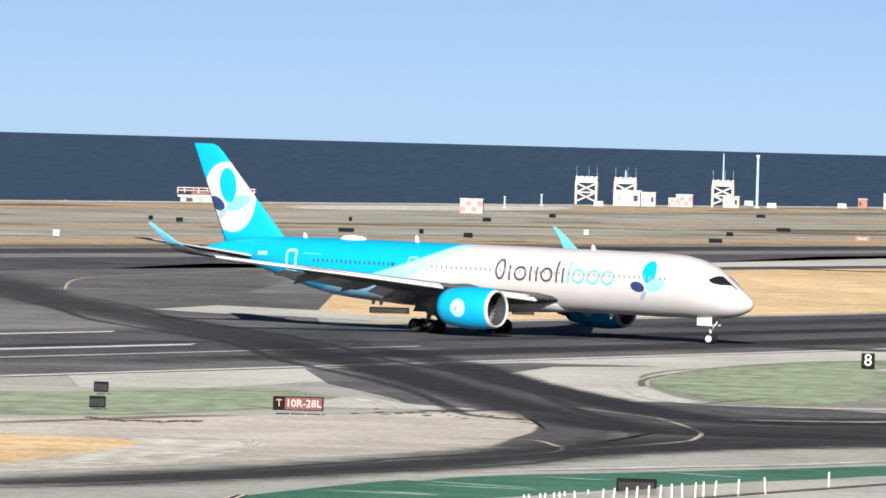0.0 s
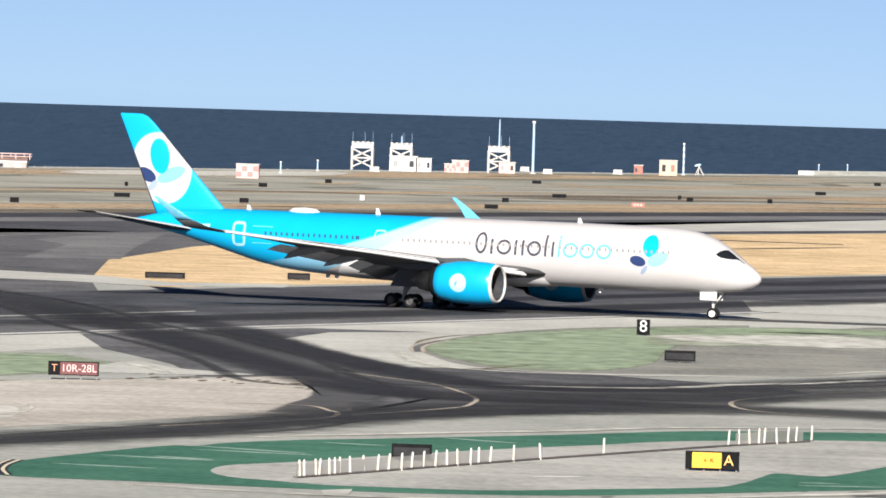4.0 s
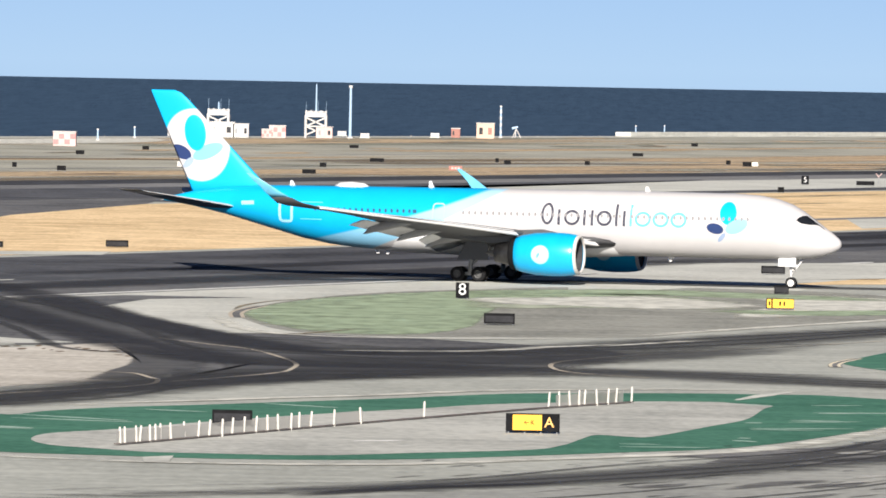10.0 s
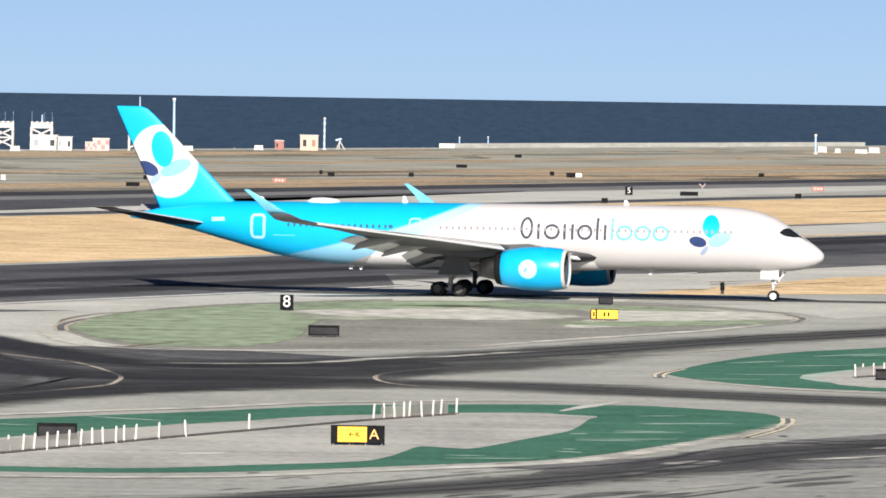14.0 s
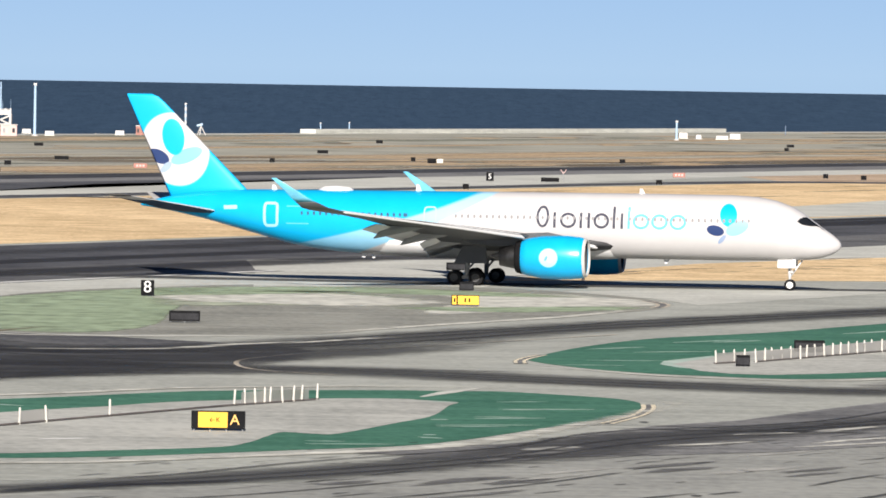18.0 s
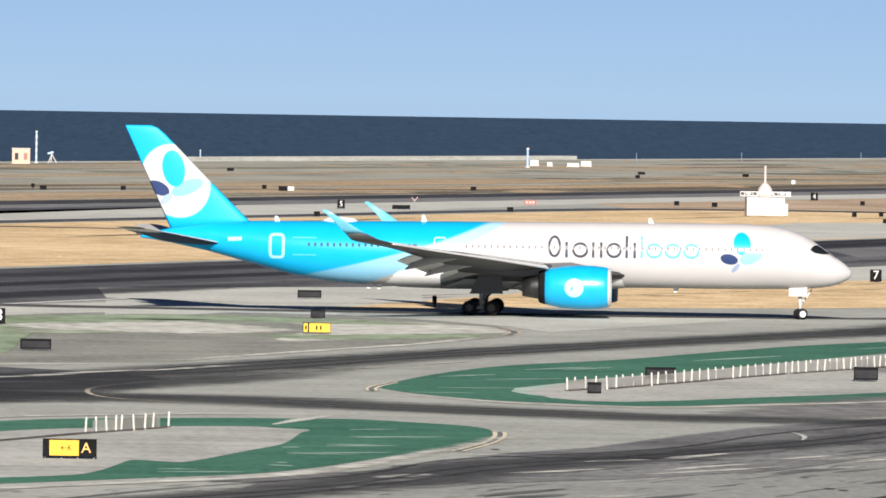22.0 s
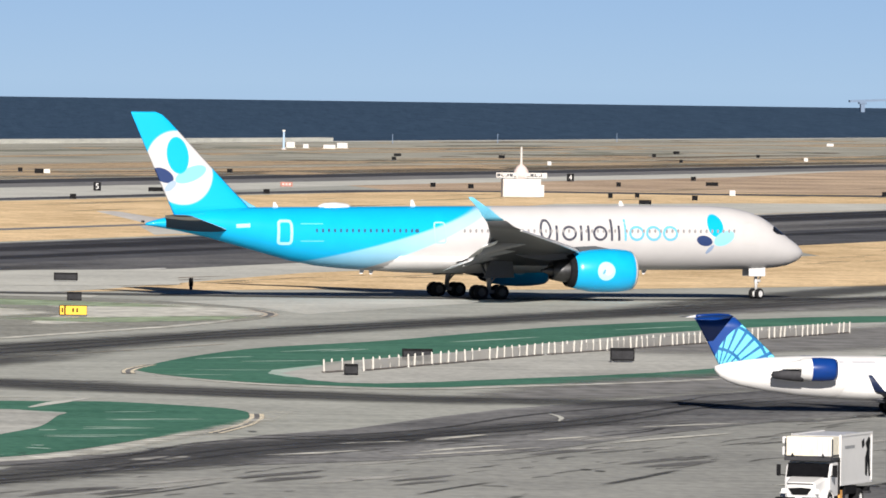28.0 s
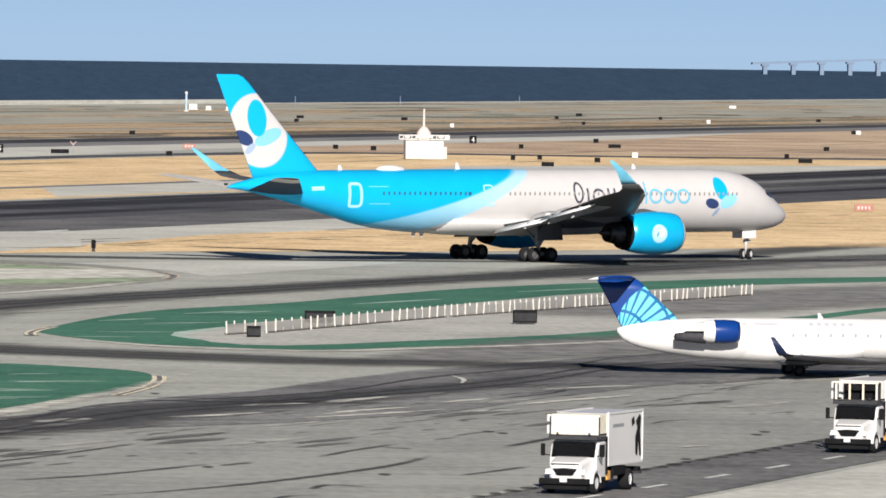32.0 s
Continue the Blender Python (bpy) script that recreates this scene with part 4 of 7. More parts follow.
    lanes([(-45.4, 822), (-20.1, 814), (0, 808), (25.1, 805), (50.1, 804), (75.2, 810), (105.3, 830.1), (150.4, 872.2)], (-3.0, 2.6), 0.9, 0.205, RUBBER_SOFT)
    ribbon("wheel_track", [(-14.0, 396.4), (-11.4, 402.9), (-7.9, 408.8), (-3.5, 413.0), (0.5, 418.2)], [0.8, 2.6, 3.0, 1.8, 0.4], 0.225, RUBBER, "dark rubber patch on the taxi route", "taxiway", soft=True)
    # yellow turning lines
    for pts in ([(-31, 622), (-27.3, 611.7), (-23.7, 601.9), (-21.2, 588.2), (-19.5, 574.7), (-19.4, 564.9), (-20, 557.1), (-22.9, 547), (-26, 537.9)],
                [(-34, 553), (-30.3, 552.2), (-28.8, 550.1), (-27.6, 543.8), (-27, 541.3), (-26.9, 534.4), (-28, 528.9), (-30.4, 522.7), (-36, 511)],
                [(26.1, 656.6), (10, 619.6), (2, 600.5), (-2, 587.5), (-2.4, 575.4), (-0.6, 566.4), (4, 560.4)],
                [(-98.3, 1156.8), (-109, 1090.2), (-112.3, 1050.8), (-107, 987.9)]):
        ribbon("turning_line", pts, 0.34, 0.17, TURN_LINE, "faded curved yellow taxi guide line", "marking")
    ribbon("turning_line", [(40.5, 523.5), (40.75, 520), (40.7, 516.5), (40.2, 512)], [0.15, 0.32, 0.32, 0.15], 0.24, SHOULDER, "short thick pale curved guide mark", "marking")
    sheet("apron_stain", [(13, 462), (18.2, 478.3), (21.2, 486.8), (27.1, 498.1), (33.1, 516.7), (38.6, 531.8), (47.8, 549), (53, 560), (62, 574), (80, 604), (112, 656), (118, 622), (92, 566), (78, 545), (69, 534), (62.2, 528.6), (56.3, 521.5), (49.7, 507), (43, 491), (38.6, 478), (35.6, 470), (31, 463), (27, 457), (20, 450), (13, 445), (6, 440), (8, 452)], 0.113, STAIN_PALE, "broad grey stain worn into the apron", "apron", False)
    sheet("apron_stain", [(4, 447), (11, 459), (15.6, 466), (18.6, 476), (21.7, 488), (25.4, 493), (30.8, 507.6), (35, 521), (39.9, 531.7), (47.8, 549), (53, 560), (62, 574), (80, 604), (112, 656), (118, 622), (92, 566), (78, 546), (69, 536), (62, 530), (57, 526), (51.5, 517), (48, 511), (42.4, 506), (38.2, 499), (34.3, 494), (30.1, 485), (26, 474), (23, 465.5), (20, 459), (15.2, 454), (8, 446)], 0.118, STAIN_GROUND, "dark asphalt stain worn into the apron", "apron", False)
    for pts in ([(31.1, 483.9), (32.9, 488.3), (34.6, 491.9)], [(29.0, 466.6), (31.9, 473.1), (35.1, 477.7)], [(36.4, 483.3), (38.7, 487.8), (40.5, 490.7)], [(25.0, 476), (27.7, 480), (29.6, 481)], [(44, 504), (48, 509), (52, 513)], [(20, 461), (23, 464), (27, 470)], [(27, 461), (32, 468), (37, 476)], [(40, 480), (45, 490), (50, 499)]):
        ribbon("pale_streak", pts, [0.5, 1.5, 0.5], 0.2, PALE_EDGE, "pale worn streak across the stained apron", "marking", soft=True, steps=5)
    ribbon("wheel_track", [(18, 484), (21, 483), (24.6, 482), (29.3, 481.9), (35, 481.4)], [0.5, 1.6, 2.2, 1.8, 0.5], 0.2, RUBBER_SOFT, "dark streak across the apron", "taxiway", soft=True)
    ribbon("wheel_track", [(28, 485), (29.7, 487.3), (33.2, 492.2), (35.1, 496.8)], [0.4, 1.4, 1.4, 0.4], 0.2, RUBBER_SOFT, "dark streak across the apron", "taxiway", soft=True)
    # apron streaks and the service road
    rng = random.Random(4)
    for i in range(190):
        x = rng.uniform(-10, 74)
        y = 384 + (x + 8) * 1.55 + rng.uniform(-12, 56)
        w = rng.choice((0.6, 1.0, 1.6, 2.6, 4.0)) * rng.uniform(0.7, 1.3)
        bend = rng.uniform(-0.35, 0.35)
        ribbon("sealed_crack", [(x, y), (x + w * 0.4, y + w * (1.0 + bend)), (x + w, y + w * 2.2)], [0.15, rng.uniform(0.25, 0.7), 0.12], 0.16, WEAR, "dark sealed crack in the apron", "marking", soft=True, steps=4)
    for pts in ([(10, 392.7), (15, 399.7), (20.8, 411.5)], [(12.4, 378.6), (17.5, 385.6), (22.5, 394.9), (28.8, 410.2), (31.8, 422)], [(23.7, 387.6), (24.7, 391.8), (26.4, 390.6)],
                [(25.8, 418), (28.2, 426), (30.6, 432.4)], [(29.6, 429.2), (31.2, 428.3)], [(21.3, 377.7), (22.3, 381.6), (23.9, 382.8)], [(35, 400.7), (37.5, 408.1), (38.6, 411)], [(35.9, 430.5), (39, 440.3), (41.6, 449.1)],
                [(31.4, 401.6), (33.3, 405.7), (35.7, 411.5)], [(47.1, 481.7), (50.7, 485.5), (54.7, 492.6)], [(40.1, 489.2), (44.1, 498), (46, 504.9)], [(15.5, 483.4), (19.2, 488.1), (25.1, 485.6), (30.1, 483), (36.3, 482.2)],
                [(20.6, 408.7), (22.4, 412.3)], [(-8, 392), (0, 404), (8, 421)], [(4, 398), (12, 415), (18, 432)]):
        ribbon("sealed_crack", pts, [rng.uniform(0.45, 0.9) for q in pts], 0.19, SEAL, "dark sealed crack in the apron", "marking", soft=True, steps=6)
    for i in range(46):
        x = rng.uniform(2, 74)
        y = 390 + (x - 2) * 1.7 + rng.uniform(-4, 46)
        w = rng.uniform(2.5, 7.0)
        ribbon("worn_band", [(x, y), (x + w * 0.5, y + w * rng.uniform(0.7, 1.3)), (x + w, y + w * 2.0)], [0.6, rng.uniform(1.2, 3.2), 0.6], 0.14 + 0.0002 * i, (APRON_BLOTCH, APRON_PALE)[i % 3 == 2], "uneven worn band on the apron", "marking", soft=True, steps=4)
    for x, y in ((20, 407.5), (37.2, 446.3), (36.6, 448.1), (50.6, 447.8), (51.4, 451.2), (21.1, 492.4), (28, 402), (44, 420)):
        soft_sheet("oil_spot", [(x - 0.35, y), (x, y + 0.9), (x + 0.4, y + 0.2), (x + 0.1, y - 0.9)], 0.2, SEAL, "dark oil spot on the apron", "marking")
    ribbon("bare_patch", [(44.6, 431.8), (46, 434), (47.3, 435)], [0.3, 0.8, 0.3], 0.2, PALE_EDGE, "pale scraped streak on the apron", "marking", soft=True, steps=5)
    road = [(20.1, 345.9), (35.1, 385), (57.1, 444.1), (90.2, 525.3), (120.3, 601.5)]
    ribbon("service_road", [(x + 0.6, y - 2) for x, y in road], 7.6, 0.12, STAIN_GROUND, "grey asphalt service road", "road")
    for i in range(24):
        x = 19.4 + 3.95 * i
        ribbon("lane_dash", [(x, 294 + 2.5 * x), (x + 1.4, 297.5 + 2.5 * x)], 0.36, 0.18, WHITE_LINE, "white dashed lane line", "marking", steps=2)
    for i in range(70):
        y = 352 + 2.6 * i
        x = 20.1 + (y - 345.9) * 0.3853 - 3.6 + rng.uniform(-0.2, 0.2)
        w, d = rng.uniform(0.25, 0.5), rng.uniform(0.6, 1.3)
        soft_sheet("road_edge", [(x - w, y), (x, y + d), (x + w, y + 0.3), (x + 0.1, y - d)], 0.2, SEAL, "scalloped dark patch along the road edge", "marking", 0.85)
    ribbon("road_edge", [(x - 3.2, y - 0.4) for x, y in road], [0.9] * 5, 0.17, WEAR, "dark joint along the service road", "marking", soft=True)
    sheet("near_apron", [(-40.5, 374.7), (-14, 396), (0, 413), (14, 441.1), (26.1, 471.2), (44.1, 506.3), (66.2, 561.4), (120.3, 641.6), (120.3, 561.4), (34.1, 393), (16, 345.9), (-40.5, 334.3)], 0.03, APRON, "stained concrete apron with sealed cracks", "apron", False)
    sheet("apron", [(24.7, 330.8), (40.1, 382), (62.2, 441.1), (95.2, 522.3), (140.4, 561.4), (140.4, 330.8)], 0.11, SHOULDER, "pale concrete aircraft apron", "apron", False)

    bm = bmesh.new()
    box(bm, (0, 0, 0.65), (380, 5, 1.3), 0.1)
    wall = part("seawall", bm, SHOULDER)
    wall.matrix_basis = pose(79.5, SHORE - 6 + 2.5 * 79.5, 0, 0, 0, RUN)
    tagged(wall, "low pale concrete seawall on the shore", "wall", kind="structure")
    # rocks along the shore
    rng = random.Random(7)
    vs, fs = [], []
    for i in range(3600):
        x = -520 + 1350 * i / 3600 + rng.uniform(-0.5, 0.5)
        c = Vector((x, SHORE + 2.5 * x + rng.uniform(-4, 8), rng.uniform(-0.5, -0.1)))
        s = rng.uniform(0.15, 0.42)
        n = len(vs)
        for d in ((1, 0, 0), (0, 1, 0), (-1, 0, 0), (0, -1, 0), (0, 0, 0.7), (0, 0, -0.7)):
            vs.append(tuple(c + Vector(d) * s * rng.uniform(0.7, 1.4)))
        for k in range(4):
            fs += [(n + k, n + (k + 1) % 4, n + 4), (n + (k + 1) % 4, n + k, n + 5)]
    me = bpy.data.meshes.new("shore_rocks")
    me.from_pydata(vs, [], fs)
    me.materials.append(ROCK)
    tagged(new("shore_rocks", me), "pale rock revetment along the shoreline", "rocks", kind="stuff")
    bm = bmesh.new()
    far = 4900
    lift = EYE - far * math.tan(radians(0.12))
    ys = [-2000, 1200, 2000, 3000, 3780, 4000, 4200, 4400, 4600, far]
    rows = [[bm.verts.new((x, y, -1.5 if y < 3790 else -1.5 + (lift + 1.5) * (y - 3780) / (far - 3780))) for x in (-5000, -2500, 0, 2500, 5000)] for y in ys]
    for a, b in zip(rows, rows[1:]):
        for i in range(4):
            bm.faces.new((a[i], a[i + 1], b[i + 1], b[i]))
    tagged(part("water", bm, WATER), "dark blue bay water with small waves", "water", kind="structure")


STAIN_GROUND = pavement("apron_stain_ground", (0.10, 0.099, 0.10), (0.225, 0.222, 0.216), turn=55, size=0.5, stretch=0.06)
STAIN_PALE = pavement("pale_apron_stain", (0.135, 0.134, 0.132), (0.29, 0.287, 0.276), turn=55, size=0.5, stretch=0.05)
ISLAND_CONCRETE = pavement("island_concrete", (0.33, 0.33, 0.30), (0.545, 0.54, 0.49), turn=25, size=0.35, stretch=0.08)
PALE_MINT_FLAT = pavement("worn_mint_paint", (0.30, 0.43, 0.36), (0.50, 0.58, 0.51), turn=20, size=0.6)
APRON_BLOTCH = faded("apron_blotch", (0.165, 0.163, 0.157), 0.85, turn=50, stretch=0.15, size=0.5)
APRON_PALE = faded("apron_pale_wear", (0.50, 0.49, 0.45), 0.7, turn=50, stretch=0.15, size=0.5)
SEAL = faded("crack_sealant", (0.04, 0.04, 0.04), 0.72, turn=70)
BROWN_CLUMP = faded("brown_grass_tufts", (0.17, 0.11, 0.06), 1.0, turn=20, stretch=0.6, size=1.2)
GRASS_CLUMP = faded("ragged_grass", (0.24, 0.20, 0.13), 0.9, turn=60, stretch=0.5, size=1.6)
RUBBER_FLAT = pavement("flat_rubber", (0.022, 0.022, 0.025), (0.075, 0.075, 0.08), size=0.4, stretch=0.02)
build_ground()


# ---- wide-body airliner ----
HULL = [(33.25, 4.3, 4.1, 0.1), (33.18, 4.5, 3.9, 0.3), (33.0, 4.72, 3.7, 0.52), (32.5, 5.15, 3.38, 0.95), (31.6, 5.76, 3.05, 1.45), (30.6, 6.48, 2.87, 1.88), (29.6, 7.2, 2.77, 2.22), (28.6, 7.76, 2.71, 2.5), (27.2, 8.24, 2.67, 2.74),
        (25.5, 8.55, 2.66, 2.86), (23, 8.68, 2.62, 2.96), (15, 8.68, 2.62, 2.98), (0, 8.6, 2.58, 2.98), (-8, 8.55, 2.56, 2.98), (-11.5, 8.52, 2.62, 2.95), (-14, 8.5, 2.78, 2.86), (-16.3, 8.48, 3.02, 2.74),
        (-18.9, 8.46, 3.5, 2.5), (-22.6, 8.42, 4.48, 2.04), (-26.8, 8.2, 5.6, 1.4), (-30, 7.72, 6.28, 0.85), (-32.0, 7.25, 6.6, 0.46), (-32.8, 7.02, 6.7, 0.26), (-33.0, 6.9, 6.76, 0.12)]


def hull_side(x, z, out=0.02):
    """The distance from the middle line to the skin at a height on the hull."""
    top, bot, hw = lerp_table(x, HULL)
    c, h = (top + bot) / 2, (top - bot) / 2
    return hw * math.sqrt(max(0.0, 1 - ((z - c) / h) ** 2)) + out


def hull_ring(x, n=48):
    top, bot, hw = lerp_table(x, HULL)
    c, h = (top + bot) / 2, (top - bot) / 2
    return [(x, hw * math.sin(2 * math.pi * i / n), c + h * math.cos(2 * math.pi * i / n)) for i in range(n)]


def on_hull(bm, line, width, side=-1, out=0.02, closed=False):
    """A painted stroke that follows the skin, along (x, z) points."""
    pts = [Vector((*q, 0)) for q in line]
    n = len(pts)
    vs = []
    for i, q in enumerate(pts):
        a, b = (pts[i - 1], pts[(i + 1) % n]) if closed else (pts[max(i - 1, 0)], pts[min(i + 1, n - 1)])
        d = (b - a).normalized()
        s = Vector((-d.y, d.x, 0)) * width / 2
        vs.append([bm.verts.new((p.x, side * hull_side(p.x, p.y, out), p.y)) for p in (q - s, q, q + s)])
    for i in range(n if closed else n - 1):
        j = (i + 1) % n
        for k in (0, 1):
            bm.faces.new((vs[i][k], vs[i][k + 1], vs[j][k + 1], vs[j][k]))
    bmesh.ops.recalc_face_normals(bm, faces=bm.faces)
    return bm


def oval(x0, z0, a, b, n=20):
    return [(x0 + a * math.cos(2 * math.pi * i / n), z0 + b * math.sin(2 * math.pi * i / n)) for i in range(n)]


def bar(x0, z0, x1, z1, n=6):
    return [(x0 + (x1 - x0) * i / n, z0 + (z1 - z0) * i / n) for i in range(n + 1)]


def foil(le, te, thick, n=9):
    """An aerofoil ring from leading to trailing edge; the thickness is set upright on the chord."""
    le, te = Vector(le), Vector(te[:3])
    up, lo = [], []
    for i in range(n + 1):
        s = (1 - math.cos(math.pi * i / n)) / 2
        t = thick * (1.6 * math.sqrt(s) * (1 - s) + 0.35 * s * (1 - s) + 0.02)
        q = le + (te - le) * s
        up.append(q + Vector((0, 0, t * 1.05)))
        lo.append(q - Vector((0, 0, t * 0.75)))
    return up + lo[1:-1][::-1]


def fin_ring(z, le, te, thick, n=9):
    a, b = [], []
    for i in range(n + 1):
        s = (1 - math.cos(math.pi * i / n)) / 2
        t = thick * (1.6 * math.sqrt(s) * (1 - s) + 0.02)
        x = le + (te - le) * s
        a.append((x, t, z))
        b.append((x, -t, z))
    return a + b[1:-1][::-1]


def wheel(name, radius, width, parent, m, rim=0.55):
    """A tyre with a rim as its sub-part, turning about its Y axis."""
    bm = bmesh.new()
    prof = [(-0.5, rim), (-0.5, 0.86), (-0.36, 0.97), (0, 1), (0.36, 0.97), (0.5, 0.86), (0.5, rim)]
    n = 24
    rings = [[(radius * r * math.cos(2 * math.pi * i / n), w * width, radius * r * math.sin(2 * math.pi * i / n)) for i in range(n)] for w, r in prof]
    loft(bm, rings, True, False)
    tyre = part(name, bm, TYRE, parent, smooth=True)
    tyre.matrix_basis = m
    return tyre


def rim_mesh(radius, width, rim=0.55):
    bm = bmesh.new()
    n = 24
    prof = [(-0.4, 0.02), (-0.42, 0.25), (-0.34, 0.4), (-0.44, rim + 0.01), (0.44, rim + 0.01), (0.34, 0.4), (0.42, 0.25), (0.4, 0.02)]
    rings = [[(radius * r * math.cos(2 * math.pi * i / n), w * width, radius * r * math.sin(2 * math.pi * i / n)) for i in range(n)] for w, r in prof]
    return loft(bm, rings, True, True)


ROLLERS = []  # wheels that turn: part, radius, place in its parent, owner


def airliner():
    plane = thing("airliner", pose(0, 0, 0), "white and cyan twin-engine wide-body airliner taxiing on its wheels", "airplane")
    bm = bmesh.new()
    xs = sorted({h[0] for h in HULL} | {x * 1.0 for x in range(-32, 33, 2)}, reverse=True)
    loft(bm, [hull_ring(x) for x in xs])
    hull = part("fuselage", bm, LIVERY, plane, "white hull with a cyan tail half", True)
    bm = bmesh.new()  # belly fairing
    fair = [(13.5, 0.4, 2.75), (12, 2.2, 2.55), (9, 3.05, 2.4), (4, 3.3, 2.32), (-4, 3.3, 2.3), (-8, 2.8, 2.4), (-11, 1.6, 2.6), (-13, 0.4, 2.85)]
    loft(bm, [[(x, w * math.cos(math.pi * i / 12), b + 1.5 - 1.5 * math.sin(math.pi * i / 12)) for i in range(13)] + [(x, 0, b + 1.9)] for x, w, b in fair])
    part("belly_fairing", bm, WHITE, plane, "", True)

    for s in (-1, 1):  # wings
        def ring(y, xl, xt, z, zt, th):
            return foil((xl, s * y, z), (xt, s * y, zt), th)
        bm = bmesh.new()
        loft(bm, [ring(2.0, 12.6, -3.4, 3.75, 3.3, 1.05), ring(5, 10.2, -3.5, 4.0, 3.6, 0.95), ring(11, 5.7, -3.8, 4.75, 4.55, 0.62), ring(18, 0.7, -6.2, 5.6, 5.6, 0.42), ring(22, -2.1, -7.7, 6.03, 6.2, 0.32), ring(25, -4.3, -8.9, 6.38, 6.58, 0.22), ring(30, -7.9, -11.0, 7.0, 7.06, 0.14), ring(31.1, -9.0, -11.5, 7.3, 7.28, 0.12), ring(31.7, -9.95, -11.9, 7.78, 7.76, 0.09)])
        part("wing", bm, WING_SHADE_GREY, plane, "swept wing, grey darkened for underside shade, with a white leading edge", True)
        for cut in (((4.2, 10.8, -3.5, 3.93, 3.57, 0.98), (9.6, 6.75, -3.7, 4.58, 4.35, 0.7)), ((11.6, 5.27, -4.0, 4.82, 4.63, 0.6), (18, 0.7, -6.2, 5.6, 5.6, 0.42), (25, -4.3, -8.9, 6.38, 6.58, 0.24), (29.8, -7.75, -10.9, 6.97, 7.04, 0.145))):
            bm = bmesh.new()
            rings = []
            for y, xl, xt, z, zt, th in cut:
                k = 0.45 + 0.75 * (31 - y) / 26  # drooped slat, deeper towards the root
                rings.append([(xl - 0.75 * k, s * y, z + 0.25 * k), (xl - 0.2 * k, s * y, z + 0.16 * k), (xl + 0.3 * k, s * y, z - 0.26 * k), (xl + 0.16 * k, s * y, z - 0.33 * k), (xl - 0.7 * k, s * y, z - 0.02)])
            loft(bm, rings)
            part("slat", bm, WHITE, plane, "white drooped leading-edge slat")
        bm = bmesh.new()
        tips = [(31.6, -10.0, -11.9, 7.75, 0.12), (31.9, -10.8, -12.35, 8.2, 0.11), (32.2, -11.7, -12.85, 8.8, 0.09), (32.4, -12.7, -13.5, 9.4, 0.07), (32.5, -13.6, -14.05, 9.95, 0.04)]
        rings = []
        for i, (y, xl, xt, z, th) in enumerate(tips):
            k = min(1.0, 0.55 + i / 3)
            base = foil((xl, 0, 0), (xt, 0, 0), th)
            rings.append([(q.x, s * (y - q.z * k), z + q.z * (1 - k)) for q in base])
        loft(bm, rings)
        part("winglet", bm, PALE_CYAN_LIVERY, plane, "pale cyan curved wing tip", True)
        for y0, y1, xa, xb, za, zb, drop in ((3.2, 10.4, -2.9, -3.3, 3.45, 4.48, 0.9), (11.0, 20.8, -3.6, -6.75, 4.6, 5.76, 0.7)):
            bm = bmesh.new()
            loft(bm, [foil((xa + 0.5, s * y0, za), (xa - 1.9, s * y0, za - drop), 0.22), foil((xb + 0.4, s * y1, zb), (xb - 1.2, s * y1, zb - drop * 0.75), 0.15)])
            part("flap", bm, FLAP_PAINT, plane, "lowered pale grey trailing-edge flap", True)
        for y, xt, zt, k in ((7.8, -4.6, 3.12, 1.05), (13.0, -5.8, 3.74, 1.0), (18.4, -7.3, 4.4, 0.92)):
            bm = bmesh.new()  # shark-fin fairing that points aft and down
            rings = []
            for dx, lo, hi, half in ((5.4, 1.2, 1.26, 0.04), (4.4, 0.92, 1.5, 0.24), (3.2, 0.66, 1.62, 0.34), (2.1, 0.42, 1.52, 0.34), (1.2, 0.22, 1.3, 0.28), (0.6, 0.08, 0.78, 0.2), (0.2, 0.0, 0.26, 0.1), (0.0, 0.0, 0.06, 0.02)):
                c, h = zt + k * (lo + hi) / 2, k * (hi - lo) / 2
                rings.append([(xt + k * dx, s * y + half * math.cos(2 * math.pi * i / 12), c + h * math.sin(2 * math.pi * i / 12)) for i in range(12)])
            loft(bm, rings)
            part("flap_fairing", bm, FAIRING_PART_SHADE, plane, "grey shark-fin flap fairing", True)
        # engine
        y, zc = s * 10.55, 2.82
        bm = bmesh.new()
        spin(bm, [(11.05, 1.58), (11.2, 1.66), (11.1, 1.76), (10.6, 1.9), (9.6, 2.0), (8.4, 2.02), (7.0, 1.95), (5.8, 1.74), (4.95, 1.5), (4.95, 1.42), (6.5, 1.5)], 44, y, zc)
        cowl = part("engine_cowl", bm, COWL, plane, "cyan engine cowl with a pale disc", True)
        bm = bmesh.new()
        spin(bm, [(11.06, 1.56), (11.22, 1.6), (11.24, 1.68), (11.12, 1.77), (10.98, 1.82), (10.97, 1.825)], 44, y, zc)
        part("inlet_lip", bm, OFFWHITE, cowl, "pale inlet ring", True)
        bm = bmesh.new()
        spin(bm, [(11.0, 1.56), (10.2, 1.46), (9.6, 1.45), (9.55, 0.02)], 44, y, zc)
        part("inlet", bm, DARKGREY, cowl)
        bm = bmesh.new()
        spin(bm, [(10.25, 0.02), (10.0, 0.2), (9.7, 0.36), (9.56, 0.42)], 20, y, zc)
        part("spinner", bm, GREY, cowl, "", True)
        bm = bmesh.new()
